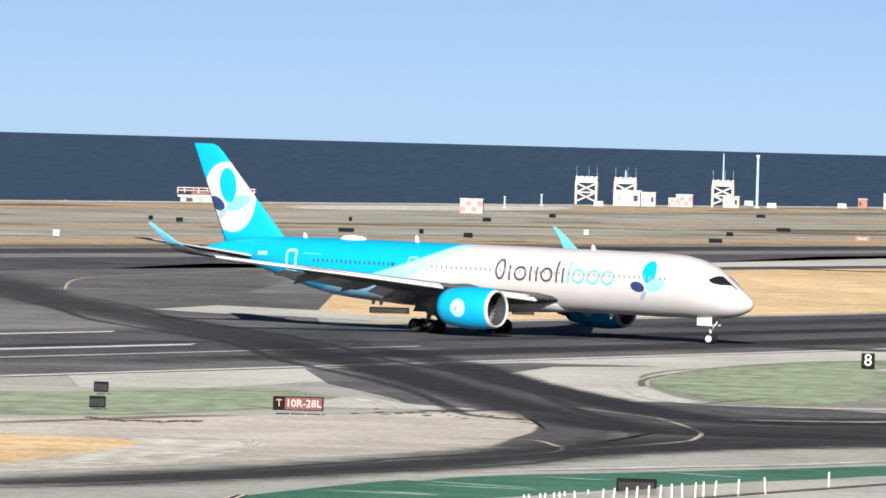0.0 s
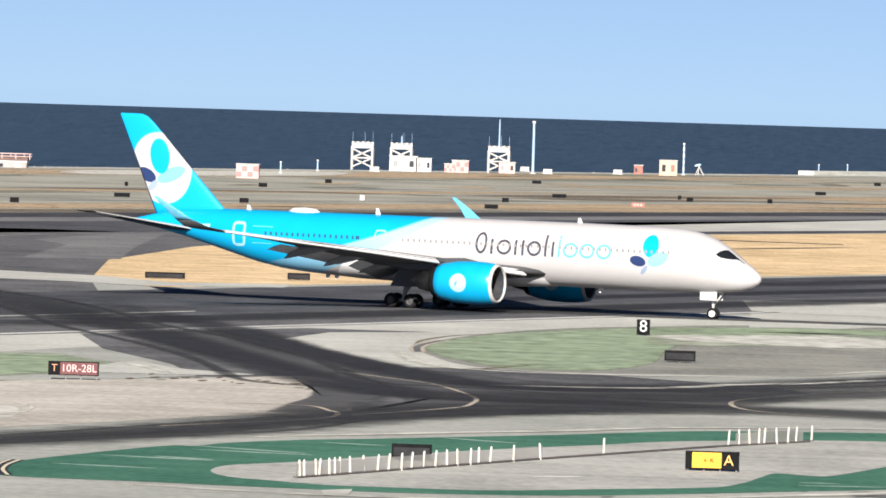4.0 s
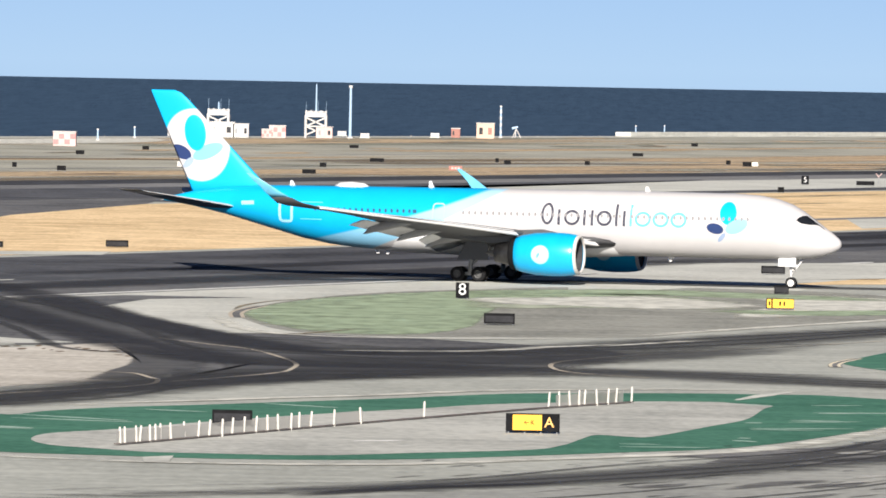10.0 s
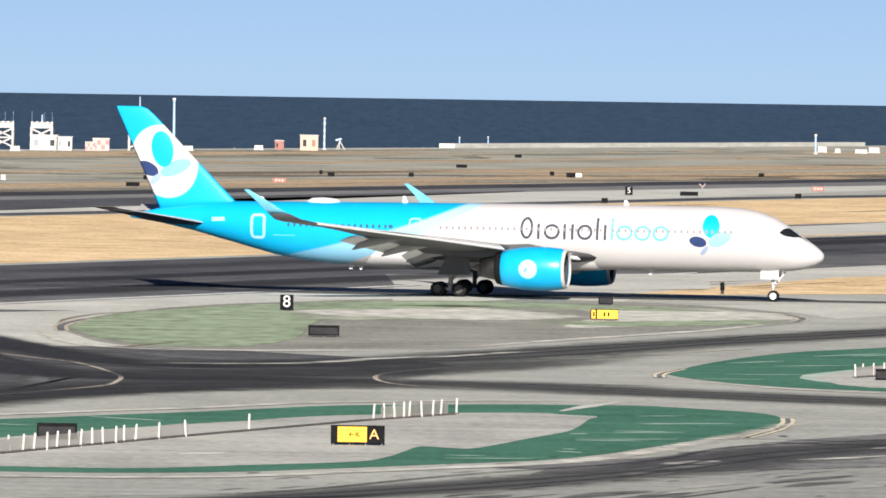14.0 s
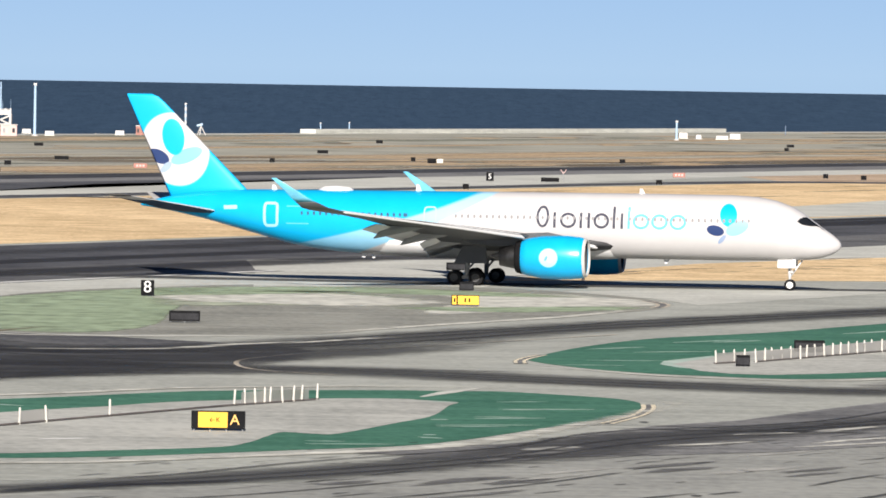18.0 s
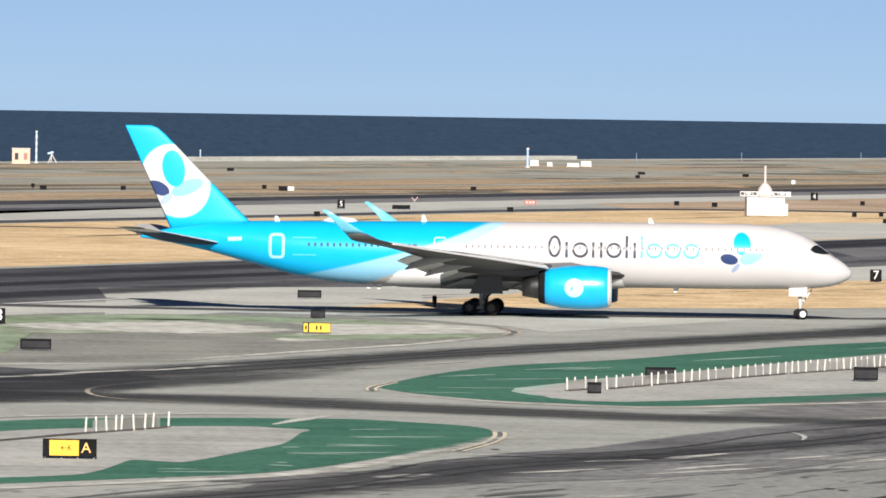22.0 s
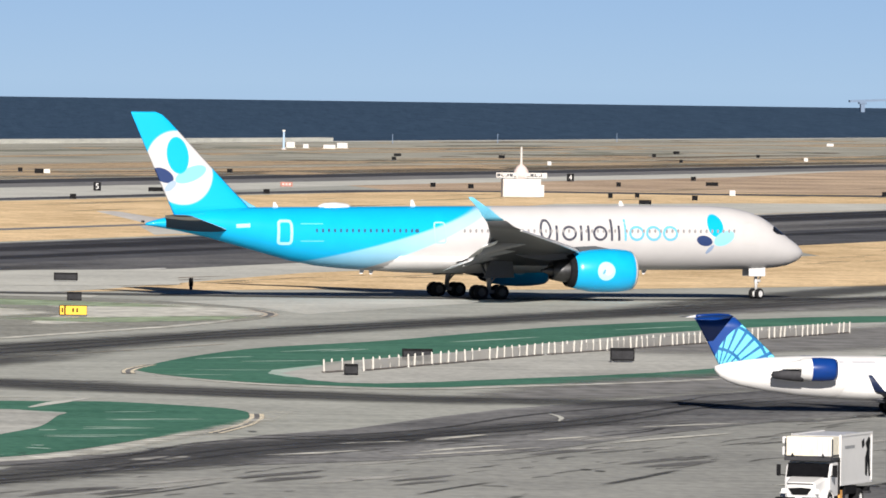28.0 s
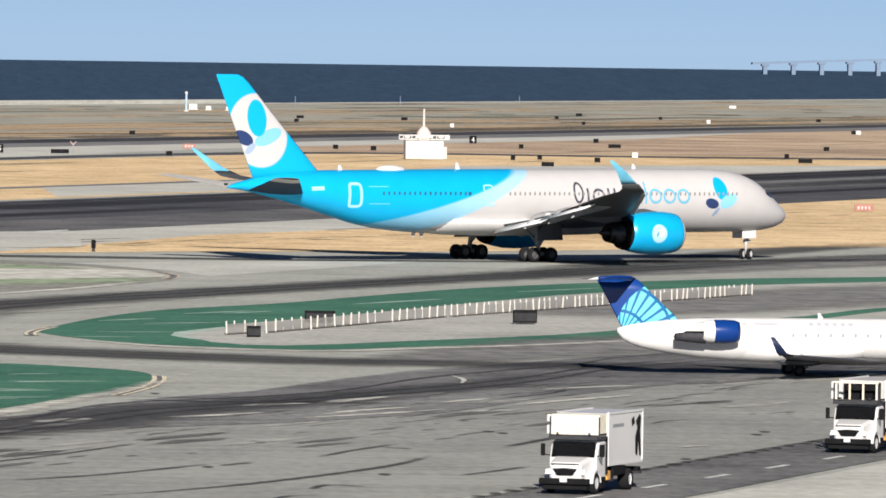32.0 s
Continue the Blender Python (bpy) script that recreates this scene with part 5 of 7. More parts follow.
        for k in range(22):
            a = 2 * math.pi * k / 22
            p0, p1 = Vector((9.7, y + 0.4 * math.cos(a), zc + 0.4 * math.sin(a))), Vector((9.75, y + 1.42 * math.cos(a + 0.12), zc + 1.42 * math.sin(a + 0.12)))
            t = Vector((0.12, -0.14 * math.sin(a), 0.14 * math.cos(a)))
            vs = [bm.verts.new(q) for q in (p0 - t, p0 + t, p1 + t * 1.4, p1 - t * 1.4)]
            bm.faces.new(vs)
        part("fan", bm, GREY, cowl)
        bm = bmesh.new()
        spin(bm, [(5.2, 1.6), (4.72, 1.47), (4.6, 1.36), (4.75, 1.24), (5.6, 1.22)], 44, y, zc)
        part("fan_nozzle", bm, BLACK, cowl, "black fan exhaust ring", True)
        bm = bmesh.new()
        spin(bm, [(6.6, 1.25), (5.2, 1.22), (4.0, 1.02), (3.1, 0.84), (3.1, 0.78), (5, 0.8)], 32, y, zc)
        part("core_nozzle", bm, DARKMETAL, cowl, "dark scorched exhaust nozzle", True)
        bm = bmesh.new()
        spin(bm, [(3.9, 0.6), (3.1, 0.45), (2.3, 0.14), (2.1, 0.02)], 24, y, zc)
        part("exhaust_plug", bm, DARKMETAL, cowl, "", True)
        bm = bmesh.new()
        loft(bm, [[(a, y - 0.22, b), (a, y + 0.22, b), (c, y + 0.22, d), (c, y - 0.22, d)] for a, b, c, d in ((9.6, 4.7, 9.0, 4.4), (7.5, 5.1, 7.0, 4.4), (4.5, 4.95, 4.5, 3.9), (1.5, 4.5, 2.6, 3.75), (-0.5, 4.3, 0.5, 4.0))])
        part("pylon", bm, WING_SHADE_GREY, plane)
        # tailplane
        bm = bmesh.new()
        cuts = [((-25.0, s * 0.8, 6.2), (-31.2, s * 0.6, 6.55), 0.42), ((-28.3, s * 5, 6.95), (-32.8, s * 5, 7.2), 0.28), ((-31.8, s * 9.4, 7.72), (-34.5, s * 9.4, 7.84), 0.14)]
        loft(bm, [foil(*c)[:10] for c in cuts], False, False)
        part("tailplane", bm, OFFWHITE, plane, "pale upper skin of the tailplane", True)
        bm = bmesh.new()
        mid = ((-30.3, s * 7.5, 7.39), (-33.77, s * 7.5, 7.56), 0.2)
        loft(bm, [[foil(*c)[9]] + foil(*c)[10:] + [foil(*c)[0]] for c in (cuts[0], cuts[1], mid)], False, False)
        part("tailplane_underside", bm, STAB_SHADE, plane, "tailplane underside, its shade painted as dark blue", True)
        bm = bmesh.new()
        loft(bm, [[foil(*c)[9]] + foil(*c)[10:] + [foil(*c)[0]] for c in (mid, cuts[2])], False, False)
        part("tailplane_tip", bm, OFFWHITE, plane, "white tip of the tailplane", True)
        bm = bmesh.new()
        on_hull(bm, bar(-24.7, 6.72, -23.4, 6.78), 0.36, s, 0.03)
        part("seal_plate", bm, PALE_CYAN, plane, "pale plate ahead of the tailplane root")
        # main gear
        gx, gy = -0.95, s * 5.35
        bm = bmesh.new()
        rod(bm, (gx, gy, 0.75), (gx + 0.2, gy - s * 0.5, 3.9), 0.21, 0.26, 14)
        rod(bm, (gx, gy, 1.5), (gx + 0.2, gy - s * 2.6, 3.4), 0.11)
        rod(bm, (gx, gy, 1.3), (gx + 2.0, gy - s * 0.3, 3.6), 0.1)
        leg = part("main_gear_leg", bm, GREY, plane, "", True)
        bm = bmesh.new()
        box(bm, (gx, gy, 0.72), (2.5, 0.3, 0.32), 0.06)
        for dx in (-1.02, 1.02):
            rod(bm, (gx + dx, gy - 0.75, 0.7), (gx + dx, gy + 0.75, 0.7), 0.11)
        part("bogie", bm, GREY, leg)
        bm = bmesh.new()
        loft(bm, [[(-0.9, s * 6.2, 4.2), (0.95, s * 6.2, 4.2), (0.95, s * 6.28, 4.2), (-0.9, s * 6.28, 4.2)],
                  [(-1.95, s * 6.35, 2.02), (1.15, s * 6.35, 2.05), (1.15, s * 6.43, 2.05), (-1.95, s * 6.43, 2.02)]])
        part("gear_door", bm, WING_SHADE_GREY, plane, "grey landing gear door")
        for dx in (-1.02, 1.02):
            for dy in (-0.62, 0.62):
                at = Vector((gx + dx, gy + dy, 0.69))
                w = wheel("main_wheel", 0.69, 0.5, plane, Matrix.Translation(at))
                part("rim", rim_mesh(0.69, 0.5), SHADED_RIM, w)
                ROLLERS.append((w, 0.69, at, "plane"))
        bm = bmesh.new()
        box(bm, (-2.07, s * 8.2, 4.5), (0.5, 0.34, 0.34), 0.1)
        part("wing_lamp", bm, WHITE, plane, "small white blister under the wing")
    bm = bmesh.new()
    loft(bm, [[(-11.2, -0.03, 2.9), (-11.2, 0.03, 2.9), (-11.8, 0.03, 2.9), (-11.8, -0.03, 2.9)], [(-11.5, -0.02, 2.25), (-11.5, 0.02, 2.25), (-11.8, 0.02, 2.25), (-11.8, -0.02, 2.25)]])
    part("drain_mast", bm, WHITE, plane)
    # fin and rudder
    cuts = [(7.4, -21.9, -30.1, 0.5), (8.6, -23.05, -30.65, 0.46), (12, -26.45, -32.2, 0.36), (15.4, -29.8, -33.75, 0.25), (16.4, -30.8, -34.2, 0.2), (16.95, -31.45, -34.45, 0.14), (17.2, -32.1, -34.5, 0.06)]
    bm = bmesh.new()
    loft(bm, [fin_ring(z, le, te, th) for z, le, te, th in cuts])
    part("fin", bm, FIN_PAINT, plane, "cyan tail fin with a white oval and petals", True)
    bm = bmesh.new()
    box(bm, (-33.25, 0, 7.08), (0.25, 0.3, 0.2), 0.03)
    part("exhaust_outlet", bm, DARKMETAL, plane)
    # nose gear, steered as one
    nose = thing("nose_gear", pose(28.55, 0, 0), "", "")
    for k in ("label", "category"):
        if k in nose:
            del nose[k]
    nose.parent = plane
    bm = bmesh.new()
    rod(bm, (0, 0, 0.5), (-0.1, 0, 2.9), 0.12, 0.17, 14)
    rod(bm, (0.05, 0, 1.3), (1.1, 0, 2.8), 0.07)
    rod(bm, (0, -0.55, 0.53), (0, 0.55, 0.53), 0.08)
    part("nose_leg", bm, WHITE, nose, "white nose gear leg", True)
    bm = bmesh.new()
    box(bm, (0.16, 0, 1.75), (0.22, 0.7, 0.28), 0.05)
    part("taxi_lamp_block", bm, OFFWHITE, nose)
    for sy in (-0.38, 0.38):
        at = Vector((0, sy, 0.525))
        w = wheel("nose_wheel", 0.525, 0.36, nose, Matrix.Translation(at), 0.6)
        part("rim", rim_mesh(0.525, 0.36, 0.6), WHITE, w)
        ROLLERS.append((w, 0.525, at, "nose"))
    for s in (-1, 1):
        bm = bmesh.new()
        box(bm, (28.3, s * 0.75, 2.45), (1.7, 0.06, 0.85), 0.02)
        part("nose_gear_door", bm, WHITE, plane)
    # cockpit mask and its panes
    for s in (-1, 1):
        bm = bmesh.new()
        g = []
        for i in range(11):
            x = 29.4 + 2.35 * i / 10
            top, bot, hw = lerp_table(x, HULL)
            e = min(1.0, i / 2.0) ** 0.5  # rounded rear end
            zt = min(top - 0.05, 6.42 + 0.36 * e)
            zb = min(6.42 - (0.25 + 0.04 * min(i, 5)) * e, zt - 0.04)
            g.append([bm.verts.new((x, s * hull_side(x, zt + (zb - zt) * k / 4, 0.06), zt + (zb - zt) * k / 4)) for k in range(5)])
        for a, b in zip(g, g[1:]):
            for k in range(4):
                bm.faces.new((a[k], a[k + 1], b[k + 1], b[k]))
        bmesh.ops.recalc_face_normals(bm, faces=bm.faces)
        part("cockpit_window", bm, GLASS, plane, "black-framed cockpit glazing", True)
    # cabin windows
    bm = bmesh.new()
    vs = [bm.verts.new((a, -0.02, b)) for a, b in oval(0, 0, 0.12, 0.19, 10)]
    bm.faces.new(vs)
    first = part("cabin_window", bm, CABIN_GLASS, plane)
    first.matrix_basis = pose(25.0, -hull_side(25.0, 6.35, 0.03), 6.35)
    x = 24.45
    bm = bmesh.new()
    bm.faces.new([bm.verts.new((a, -0.02, b)) for a, b in oval(0, 0, 0.12, 0.19, 10)])
    dark = part("cabin_window", bm, DARK_PANE, plane)
    dark.matrix_basis = pose(-7.3, -hull_side(-7.3, 6.33, 0.03), 6.33)
    while x > -17.2:
        if not (13.0 < x < 13.9 or -6.9 < x < -2.7):
            for s in (-1, 1):
                again(first if x > -7 else dark, plane, pose(x, s * hull_side(x, 6.33, 0.03), 6.33))
        x -= 0.585
    # doors
    for x0, h, w, mat in ((26.6, 1.0, 0.62, OFFWHITE), (13.4, 1.0, 0.55, OFFWHITE), (-4.9, 0.95, 0.55, PALE_CYAN), (-20.1, 1.05, 0.62, PALE_CYAN)):
        for s in (-1, 1):
            zc = 6.15
            bm = bmesh.new()
            path = [(x0 + w * math.copysign(abs(math.cos(t)) ** 0.35, math.cos(t)), zc + h * math.copysign(abs(math.sin(t)) ** 0.35, math.sin(t))) for t in [2 * math.pi * i / 40 for i in range(40)]]
            on_hull(bm, path, (0.14 if x0 > -10 else 0.26) if mat is PALE_CYAN else 0.05, s, 0.025, True)
            part("door_outline", bm, mat, plane)
    for z in (6.95, 5.35):
        bm = bmesh.new()
        on_hull(bm, bar(-18.6, z, -16.4, z), 0.1, -1, 0.03)
        part("marking_bar", bm, SKYBLUE, plane)
    # title: plain bars and ovals in charcoal and pale blue
    x = 5.1
    for kind, w, mat in [("tall", 1.25, INK), ("stub", 0.75, INK), ("oval", 1.55, INK), ("stub", 0.62, INK), ("stub", 0.62, INK), ("oval", 1.5, INK), ("bar", 0.62, INK), ("stub", 0.62, INK)] + \
            [("bar", 0.45, TITLE_BLUE), ("oval", 1.6, TITLE_BLUE), ("oval", 1.6, TITLE_BLUE), ("oval", 1.6, TITLE_BLUE)]:
        bm = bmesh.new()
        c = x + w / 2
        if kind == "oval":
            on_hull(bm, oval(c, 6.12, w / 2 - 0.13, 0.6, 24), 0.23, closed=True)
        elif kind == "tall":
            on_hull(bm, oval(c, 6.43, w / 2 - 0.13, 0.9, 24), 0.23, closed=True)
        else:
            on_hull(bm, bar(c, 5.42, c, 7.45 if kind == "bar" else 6.85), 0.24)
        part("title_shape", bm, mat, plane, "charcoal painted title shape" if mat is INK else "pale blue painted title shape")
        x += w + 0.12
    # roof fittings
    bm = bmesh.new()
    rings = [[(x, w * math.cos(math.pi * i / 10), 8.3 + h * math.sin(math.pi * i / 10)) for i in range(11)] for x, w, h in ((-12.7, 0.1, 0.25), (-13.1, 0.5, 0.5), (-14.3, 0.65, 0.62), (-15.4, 0.5, 0.55), (-16.0, 0.1, 0.3))]
    loft(bm, rings)
    part("antenna_dome", bm, WHITE, plane, "white antenna fairing", True)
    for x, h in ((-20.2, 0.45), (-6.5, 0.6), (14.6, 0.45)):
        top = lerp_table(x, HULL)[0]
        bm = bmesh.new()
        loft(bm, [[(x + 0.28, -0.03, top - 0.06), (x + 0.28, 0.03, top - 0.06), (x - 0.28, 0.03, top - 0.06), (x - 0.28, -0.03, top - 0.06)], [(x, -0.02, top + h), (x, 0.02, top + h), (x - 0.25, 0.02, top + h), (x - 0.25, -0.02, top + h)]])
        part("blade_antenna", bm, WHITE, plane)
    for x in (17.0, -10.6):
        bm = bmesh.new()
        loft(bm, [[(x + 0.3, -0.04, 2.7), (x + 0.3, 0.04, 2.7), (x - 0.3, 0.04, 2.7), (x - 0.3, -0.04, 2.7)], [(x, -0.03, 2.2), (x, 0.03, 2.2), (x - 0.2, 0.03, 2.2), (x - 0.2, -0.03, 2.2)]])
        part("belly_antenna", bm, WHITE, plane)
    return plane, nose


# Pale fairing grey, darkened part-way to carry the wing's shadow.
FAIRING_PART_SHADE = plain("fairing_part_shade_grey", (0.25, 0.251, 0.254), 0.45, vary=0.08, scale=0.5)
FLAP_PAINT = plain("flap_pale_grey", (0.72, 0.72, 0.71), 0.4, vary=0.06)
# Much darker than pale wing skin: underside shade is painted in here.
WING_SHADE_GREY = plain("wing_grey", (0.07, 0.072, 0.076), 0.45, vary=0.08, scale=0.5)
# Near-black navy puts the shade under the tailplane into its colour.
STAB_SHADE = plain("tailplane_shade_navy", (0.018, 0.045, 0.085), 0.6, vary=0.06, scale=0.5, spec=0.2)
DARKMETAL = plain("scorched_metal", (0.075, 0.074, 0.075), 0.4, metal=0.9, vary=0.2)
PALE_CYAN_LIVERY = plain("winglet_paint", (0.14, 0.46, 0.64), 0.3, vary=0.12, scale=0.8)
CABIN_GLASS = plain("cabin_window_glass", (0.27, 0.262, 0.262), 0.35, vary=0.1, spec=0.15)
DARK_PANE = plain("dark_cabin_pane", (0.03, 0.10, 0.17), 0.3, vary=0.4)
TITLE_BLUE = plain("pale_blue_title", (0.14, 0.41, 0.58), 0.2, vary=0.05, spec=0.12)
plane, nose_gear = airliner()


# ---- parked regional jet ----
def regional_jet(m):
    jet = thing("regional_jet", m, "white regional jet with a blue fin and rear engines, parked", "airplane")
    table = [(13.6, 2.2, 2.0, 0.1), (13.2, 2.5, 1.7, 0.45), (12.2, 2.95, 1.4, 0.85), (11, 3.3, 1.2, 1.1), (9.4, 3.48, 1.06, 1.24), (6, 3.54, 0.98, 1.25), (-4, 3.54, 0.9, 1.25), (-6, 3.5, 1.04, 1.14), (-8, 3.4, 1.32, 0.92), (-9.6, 3.2, 1.64, 0.64), (-10.3, 3.08, 1.88, 0.48), (-10.8, 2.96, 2.16, 0.3), (-11.15, 2.84, 2.58, 0.1)]
    bm = bmesh.new()
    rings = []
    for x in sorted({t[0] for t in table} | {float(k) for k in range(-11, 14)}, reverse=True):
        top, bot, hw = lerp_table(x, table)
        c, h = (top + bot) / 2, (top - bot) / 2
        rings.append([(x, hw * math.sin(2 * math.pi * i / 32), c + h * math.cos(2 * math.pi * i / 32)) for i in range(32)])
    loft(bm, rings)
    part("fuselage", bm, JET_WHITE, jet, "plain white hull", True)
    bm = bmesh.new()
    fair = [(5, 0.6, 1.05), (3.5, 1.5, 0.85), (0, 1.62, 0.74), (-2, 1.5, 0.78), (-4.4, 0.6, 0.92)]
    loft(bm, [[(x, w * math.cos(math.pi * i / 10), b + 0.8 - 0.8 * math.sin(math.pi * i / 10)) for i in range(11)] + [(x, 0, b + 1)] for x, w, b in fair])
    part("belly_fairing", bm, JET_WHITE, jet, "", True)
    bm = bmesh.new()
    loft(bm, [fin_ring(z, le, te, th) for z, le, te, th in ((2.75, -6.7, -10.8, 0.24), (3.7, -7.6, -11.3, 0.22), (5.2, -9.2, -12.1, 0.16), (5.85, -9.9, -12.5, 0.13))])
    part("fin", bm, JET_FIN, jet, "royal blue fin with a pale blue globe", True)
    bm = bmesh.new()
    rings = [[(x, 0.22 * k * math.cos(2 * math.pi * i / 12), 5.9 + 0.2 * k * math.sin(2 * math.pi * i / 12)) for i in range(12)] for x, k in ((-10.0, 0.1), (-10.3, 0.8), (-11, 1), (-12.2, 0.7), (-12.6, 0.1))]
    loft(bm, rings)
    part("fin_cap", bm, ROYAL, jet, "", True)
    bm = bmesh.new()
    rod(bm, (-12.2, 0, 5.92), (-13.0, 0, 5.82), 0.11, 0.02, 10)
    part("tail_fairing", bm, JET_WHITE, jet, "white pointed fairing behind the fin cap", True)
    for s in (-1, 1):
        bm = bmesh.new()
        loft(bm, [foil((-10.0, 0, 5.92), (-12.3, 0, 5.92), 0.12), foil((-11.6, s * 3.1, 5.78), (-12.9, s * 3.1, 5.78), 0.06)])
        part("tailplane", bm, ROYAL, jet, "", True)
        bm = bmesh.new()
        loft(bm, [foil((6.4, s * 0.9, 0.92), (-0.6, s * 0.9, 0.86), 0.36), foil((4.2, s * 3.4, 0.98), (-1.0, s * 3.4, 0.94), 0.3), foil((-1.7, s * 9.9, 1.55), (-2.9, s * 9.9, 1.55), 0.12)])
        part("wing", bm, JET_WING_SHADE, jet, "wing in grey darkened for its shaded underside", True)
        for y, x0 in ((3.9, -0.6), (6.4, -1.4)):
            bm = bmesh.new()
            loft(bm, [[(x0 + a, s * y + r * math.cos(math.pi * i / 5), 0.92 + 0.085 * (y - 3.4) + r * math.sin(math.pi * i / 5) - 0.1) for i in range(10)] for a, r in ((1.6, 0.02), (0.8, 0.16), (-0.3, 0.16), (-1.2, 0.02))])
            part("flap_fairing", bm, JET_WING_SHADE, jet, "", True)
        bm = bmesh.new()
        rings = []
        for y, xl, xt, z, th, k in ((9.9, -2.2, -3.1, 1.56, 0.1, 0), (10.25, -2.72, -3.35, 1.75, 0.08, 0.6), (10.6, -3.58, -3.82, 2.72, 0.04, 1)):
            rings.append([(q.x, s * (y - q.z * k), z + q.z * (1 - k)) for q in foil((xl, 0, 0), (xt, 0, 0), th)])
        loft(bm, rings)
        part("winglet", bm, JET_NAVY, jet, "dark blue wing tip", True)
        y, zc = s * 1.9, 2.74
        bm = bmesh.new()
        spin(bm, [(-4.0, 0.56), (-3.9, 0.62), (-4.15, 0.7), (-4.8, 0.74), (-5.3, 0.73), (-5.55, 0.71)], 28, y, zc)
        cowl = part("engine_cowl", bm, ROYAL, jet, "royal blue engine cowl", True)
        bm = bmesh.new()
        spin(bm, [(-5.5, 0.715), (-6.05, 0.66), (-6.2, 0.58)], 28, y, zc)
        loft(bm, [[(x, y + w * math.cos(math.pi * i / 8), zc + 0.02 + u * math.sin(math.pi * i / 8)) for i in range(9)] for x, w, u in ((-6.0, 0.62, 0.62), (-6.7, 0.5, 0.47), (-7.3, 0.32, 0.28), (-7.9, 0.1, 0.06))])
        part("cowl_band", bm, JET_WHITE, cowl, "white cowl band", True)
        bm = bmesh.new()
        spin(bm, [(-6.0, 0.42), (-6.9, 0.34), (-7.9, 0.22), (-7.9, 0.18), (-6.1, 0.3)], 24, y, zc)
        for v in bm.verts:
            v.co.z -= 0.34
        part("exhaust_nozzle", bm, DARKGREY, cowl, "scorched exhaust nozzle", True)
        bm = bmesh.new()
        spin(bm, [(-3.98, 0.56), (-4.3, 0.52), (-4.5, 0.5), (-4.52, 0.02)], 28, y, zc)
        part("inlet", bm, DARKGREY, cowl)
        bm = bmesh.new()
        box(bm, (-5.4, s * 1.3, 2.7), (2.4, 1.0, 0.22), 0.08)
        part("pylon", bm, JET_WHITE, jet)
        bm = bmesh.new()
        rod(bm, (0, s * 1.55, 0.4), (0.2, s * 1.45, 1.5), 0.09, 0.12)
        box(bm, (0.1, s * 1.75, 0.72), (0.9, 0.08, 0.5), 0.03)
        part("main_gear_leg", bm, GREY, jet)
        for d in (-0.2, 0.2):
            w = wheel("main_wheel", 0.37, 0.22, jet, pose(0, s * 1.55 + d, 0.37))
            part("rim", rim_mesh(0.37, 0.22), SHADED_RIM, w)
        bm = bmesh.new()
        vs = [bm.verts.new(q) for q in [(12.1, s * 0.9, 2.5), (11.3, s * 1.1, 2.6), (11.2, s * 1.02, 2.95), (11.9, s * 0.68, 2.85)]]
        bm.faces.new(vs)
        part("cockpit_window", bm, GLASS, jet)
        for x in (8.6,):
            bm = bmesh.new()
            box(bm, (x, s * 1.24, 2.35), (0.8, 0.03, 1.6), 0.01)
            part("door", bm, OFFWHITE, jet)
    bm = bmesh.new()
    bm.faces.new([bm.verts.new((a, -0.01, b)) for a, b in oval(0, 0, 0.1, 0.15, 10)])
    first = part("cabin_window", bm, JET_GLASS, jet)
    first.matrix_basis = pose(7.6, -1.25, 2.52)
    for k in range(1, 11):
        for s in (-1, 1):
            again(first, jet, pose(7.6 - k * 0.79, s * 1.25, 2.52))
    def hull_bar(name, x0, x1, z0, z1):
        """A painted bar that lies on the round upper side of the hull."""
        bm = bmesh.new()
        g = []
        for i in range(5):
            z = z0 + (z1 - z0) * i / 4
            y = -1.25 * math.sqrt(max(0.0, 1 - ((z - 2.23) / 1.31) ** 2)) - 0.02
            g.append((bm.verts.new((x0, y, z)), bm.verts.new((x1, y, z))))
        for a, b in zip(g, g[1:]):
            bm.faces.new((a[0], a[1], b[1], b[0]))
        part(name, bm, OFFGREY, jet, "faint grey painted bar")
    for k in range(6):  # faint title as plain bars
        hull_bar("title_bar", 0.75 + k * 0.5, 1.05 + k * 0.5, 3.08, 3.3)
    for x, w in ((-3.35, 0.35), (-1.95, 1.5)):
        hull_bar("marking_bar", x - w / 2, x + w / 2, 3.13, 3.25)
    bm = bmesh.new()
    rod(bm, (11.2, 0, 0.28), (11.2, 0, 1.3), 0.07)
    part("nose_leg", bm, GREY, jet)
    for d in (-0.16, 0.16):
        w = wheel("nose_wheel", 0.24, 0.16, jet, pose(11.2, d, 0.24))
        part("rim", rim_mesh(0.24, 0.16), RIM, w)
    for x, h in ((1.75, 0.35), (8.0, 0.35)):
        bm = bmesh.new()
        loft(bm, [[(x + 0.2, -0.02, 3.42), (x + 0.2, 0.02, 3.42), (x - 0.2, 0.02, 3.42), (x - 0.2, -0.02, 3.42)], [(x - 0.1, -0.01, 3.5 + h), (x - 0.1, 0.01, 3.5 + h), (x - 0.25, 0.01, 3.5 + h), (x - 0.25, -0.01, 3.5 + h)]])
        part("blade_antenna", bm, WHITE, jet)
    return jet


JET_GLASS = plain("jet_window_glass", (0.33, 0.32, 0.32), 0.3, vary=0.1)
JET_WHITE = plain("jet_white_paint", (0.68, 0.672, 0.655), 0.35, vary=0.05, scale=0.6)
JET_NAVY = plain("jet_winglet_navy", (0.012, 0.02, 0.055), 0.5, vary=0.1, spec=0.2)
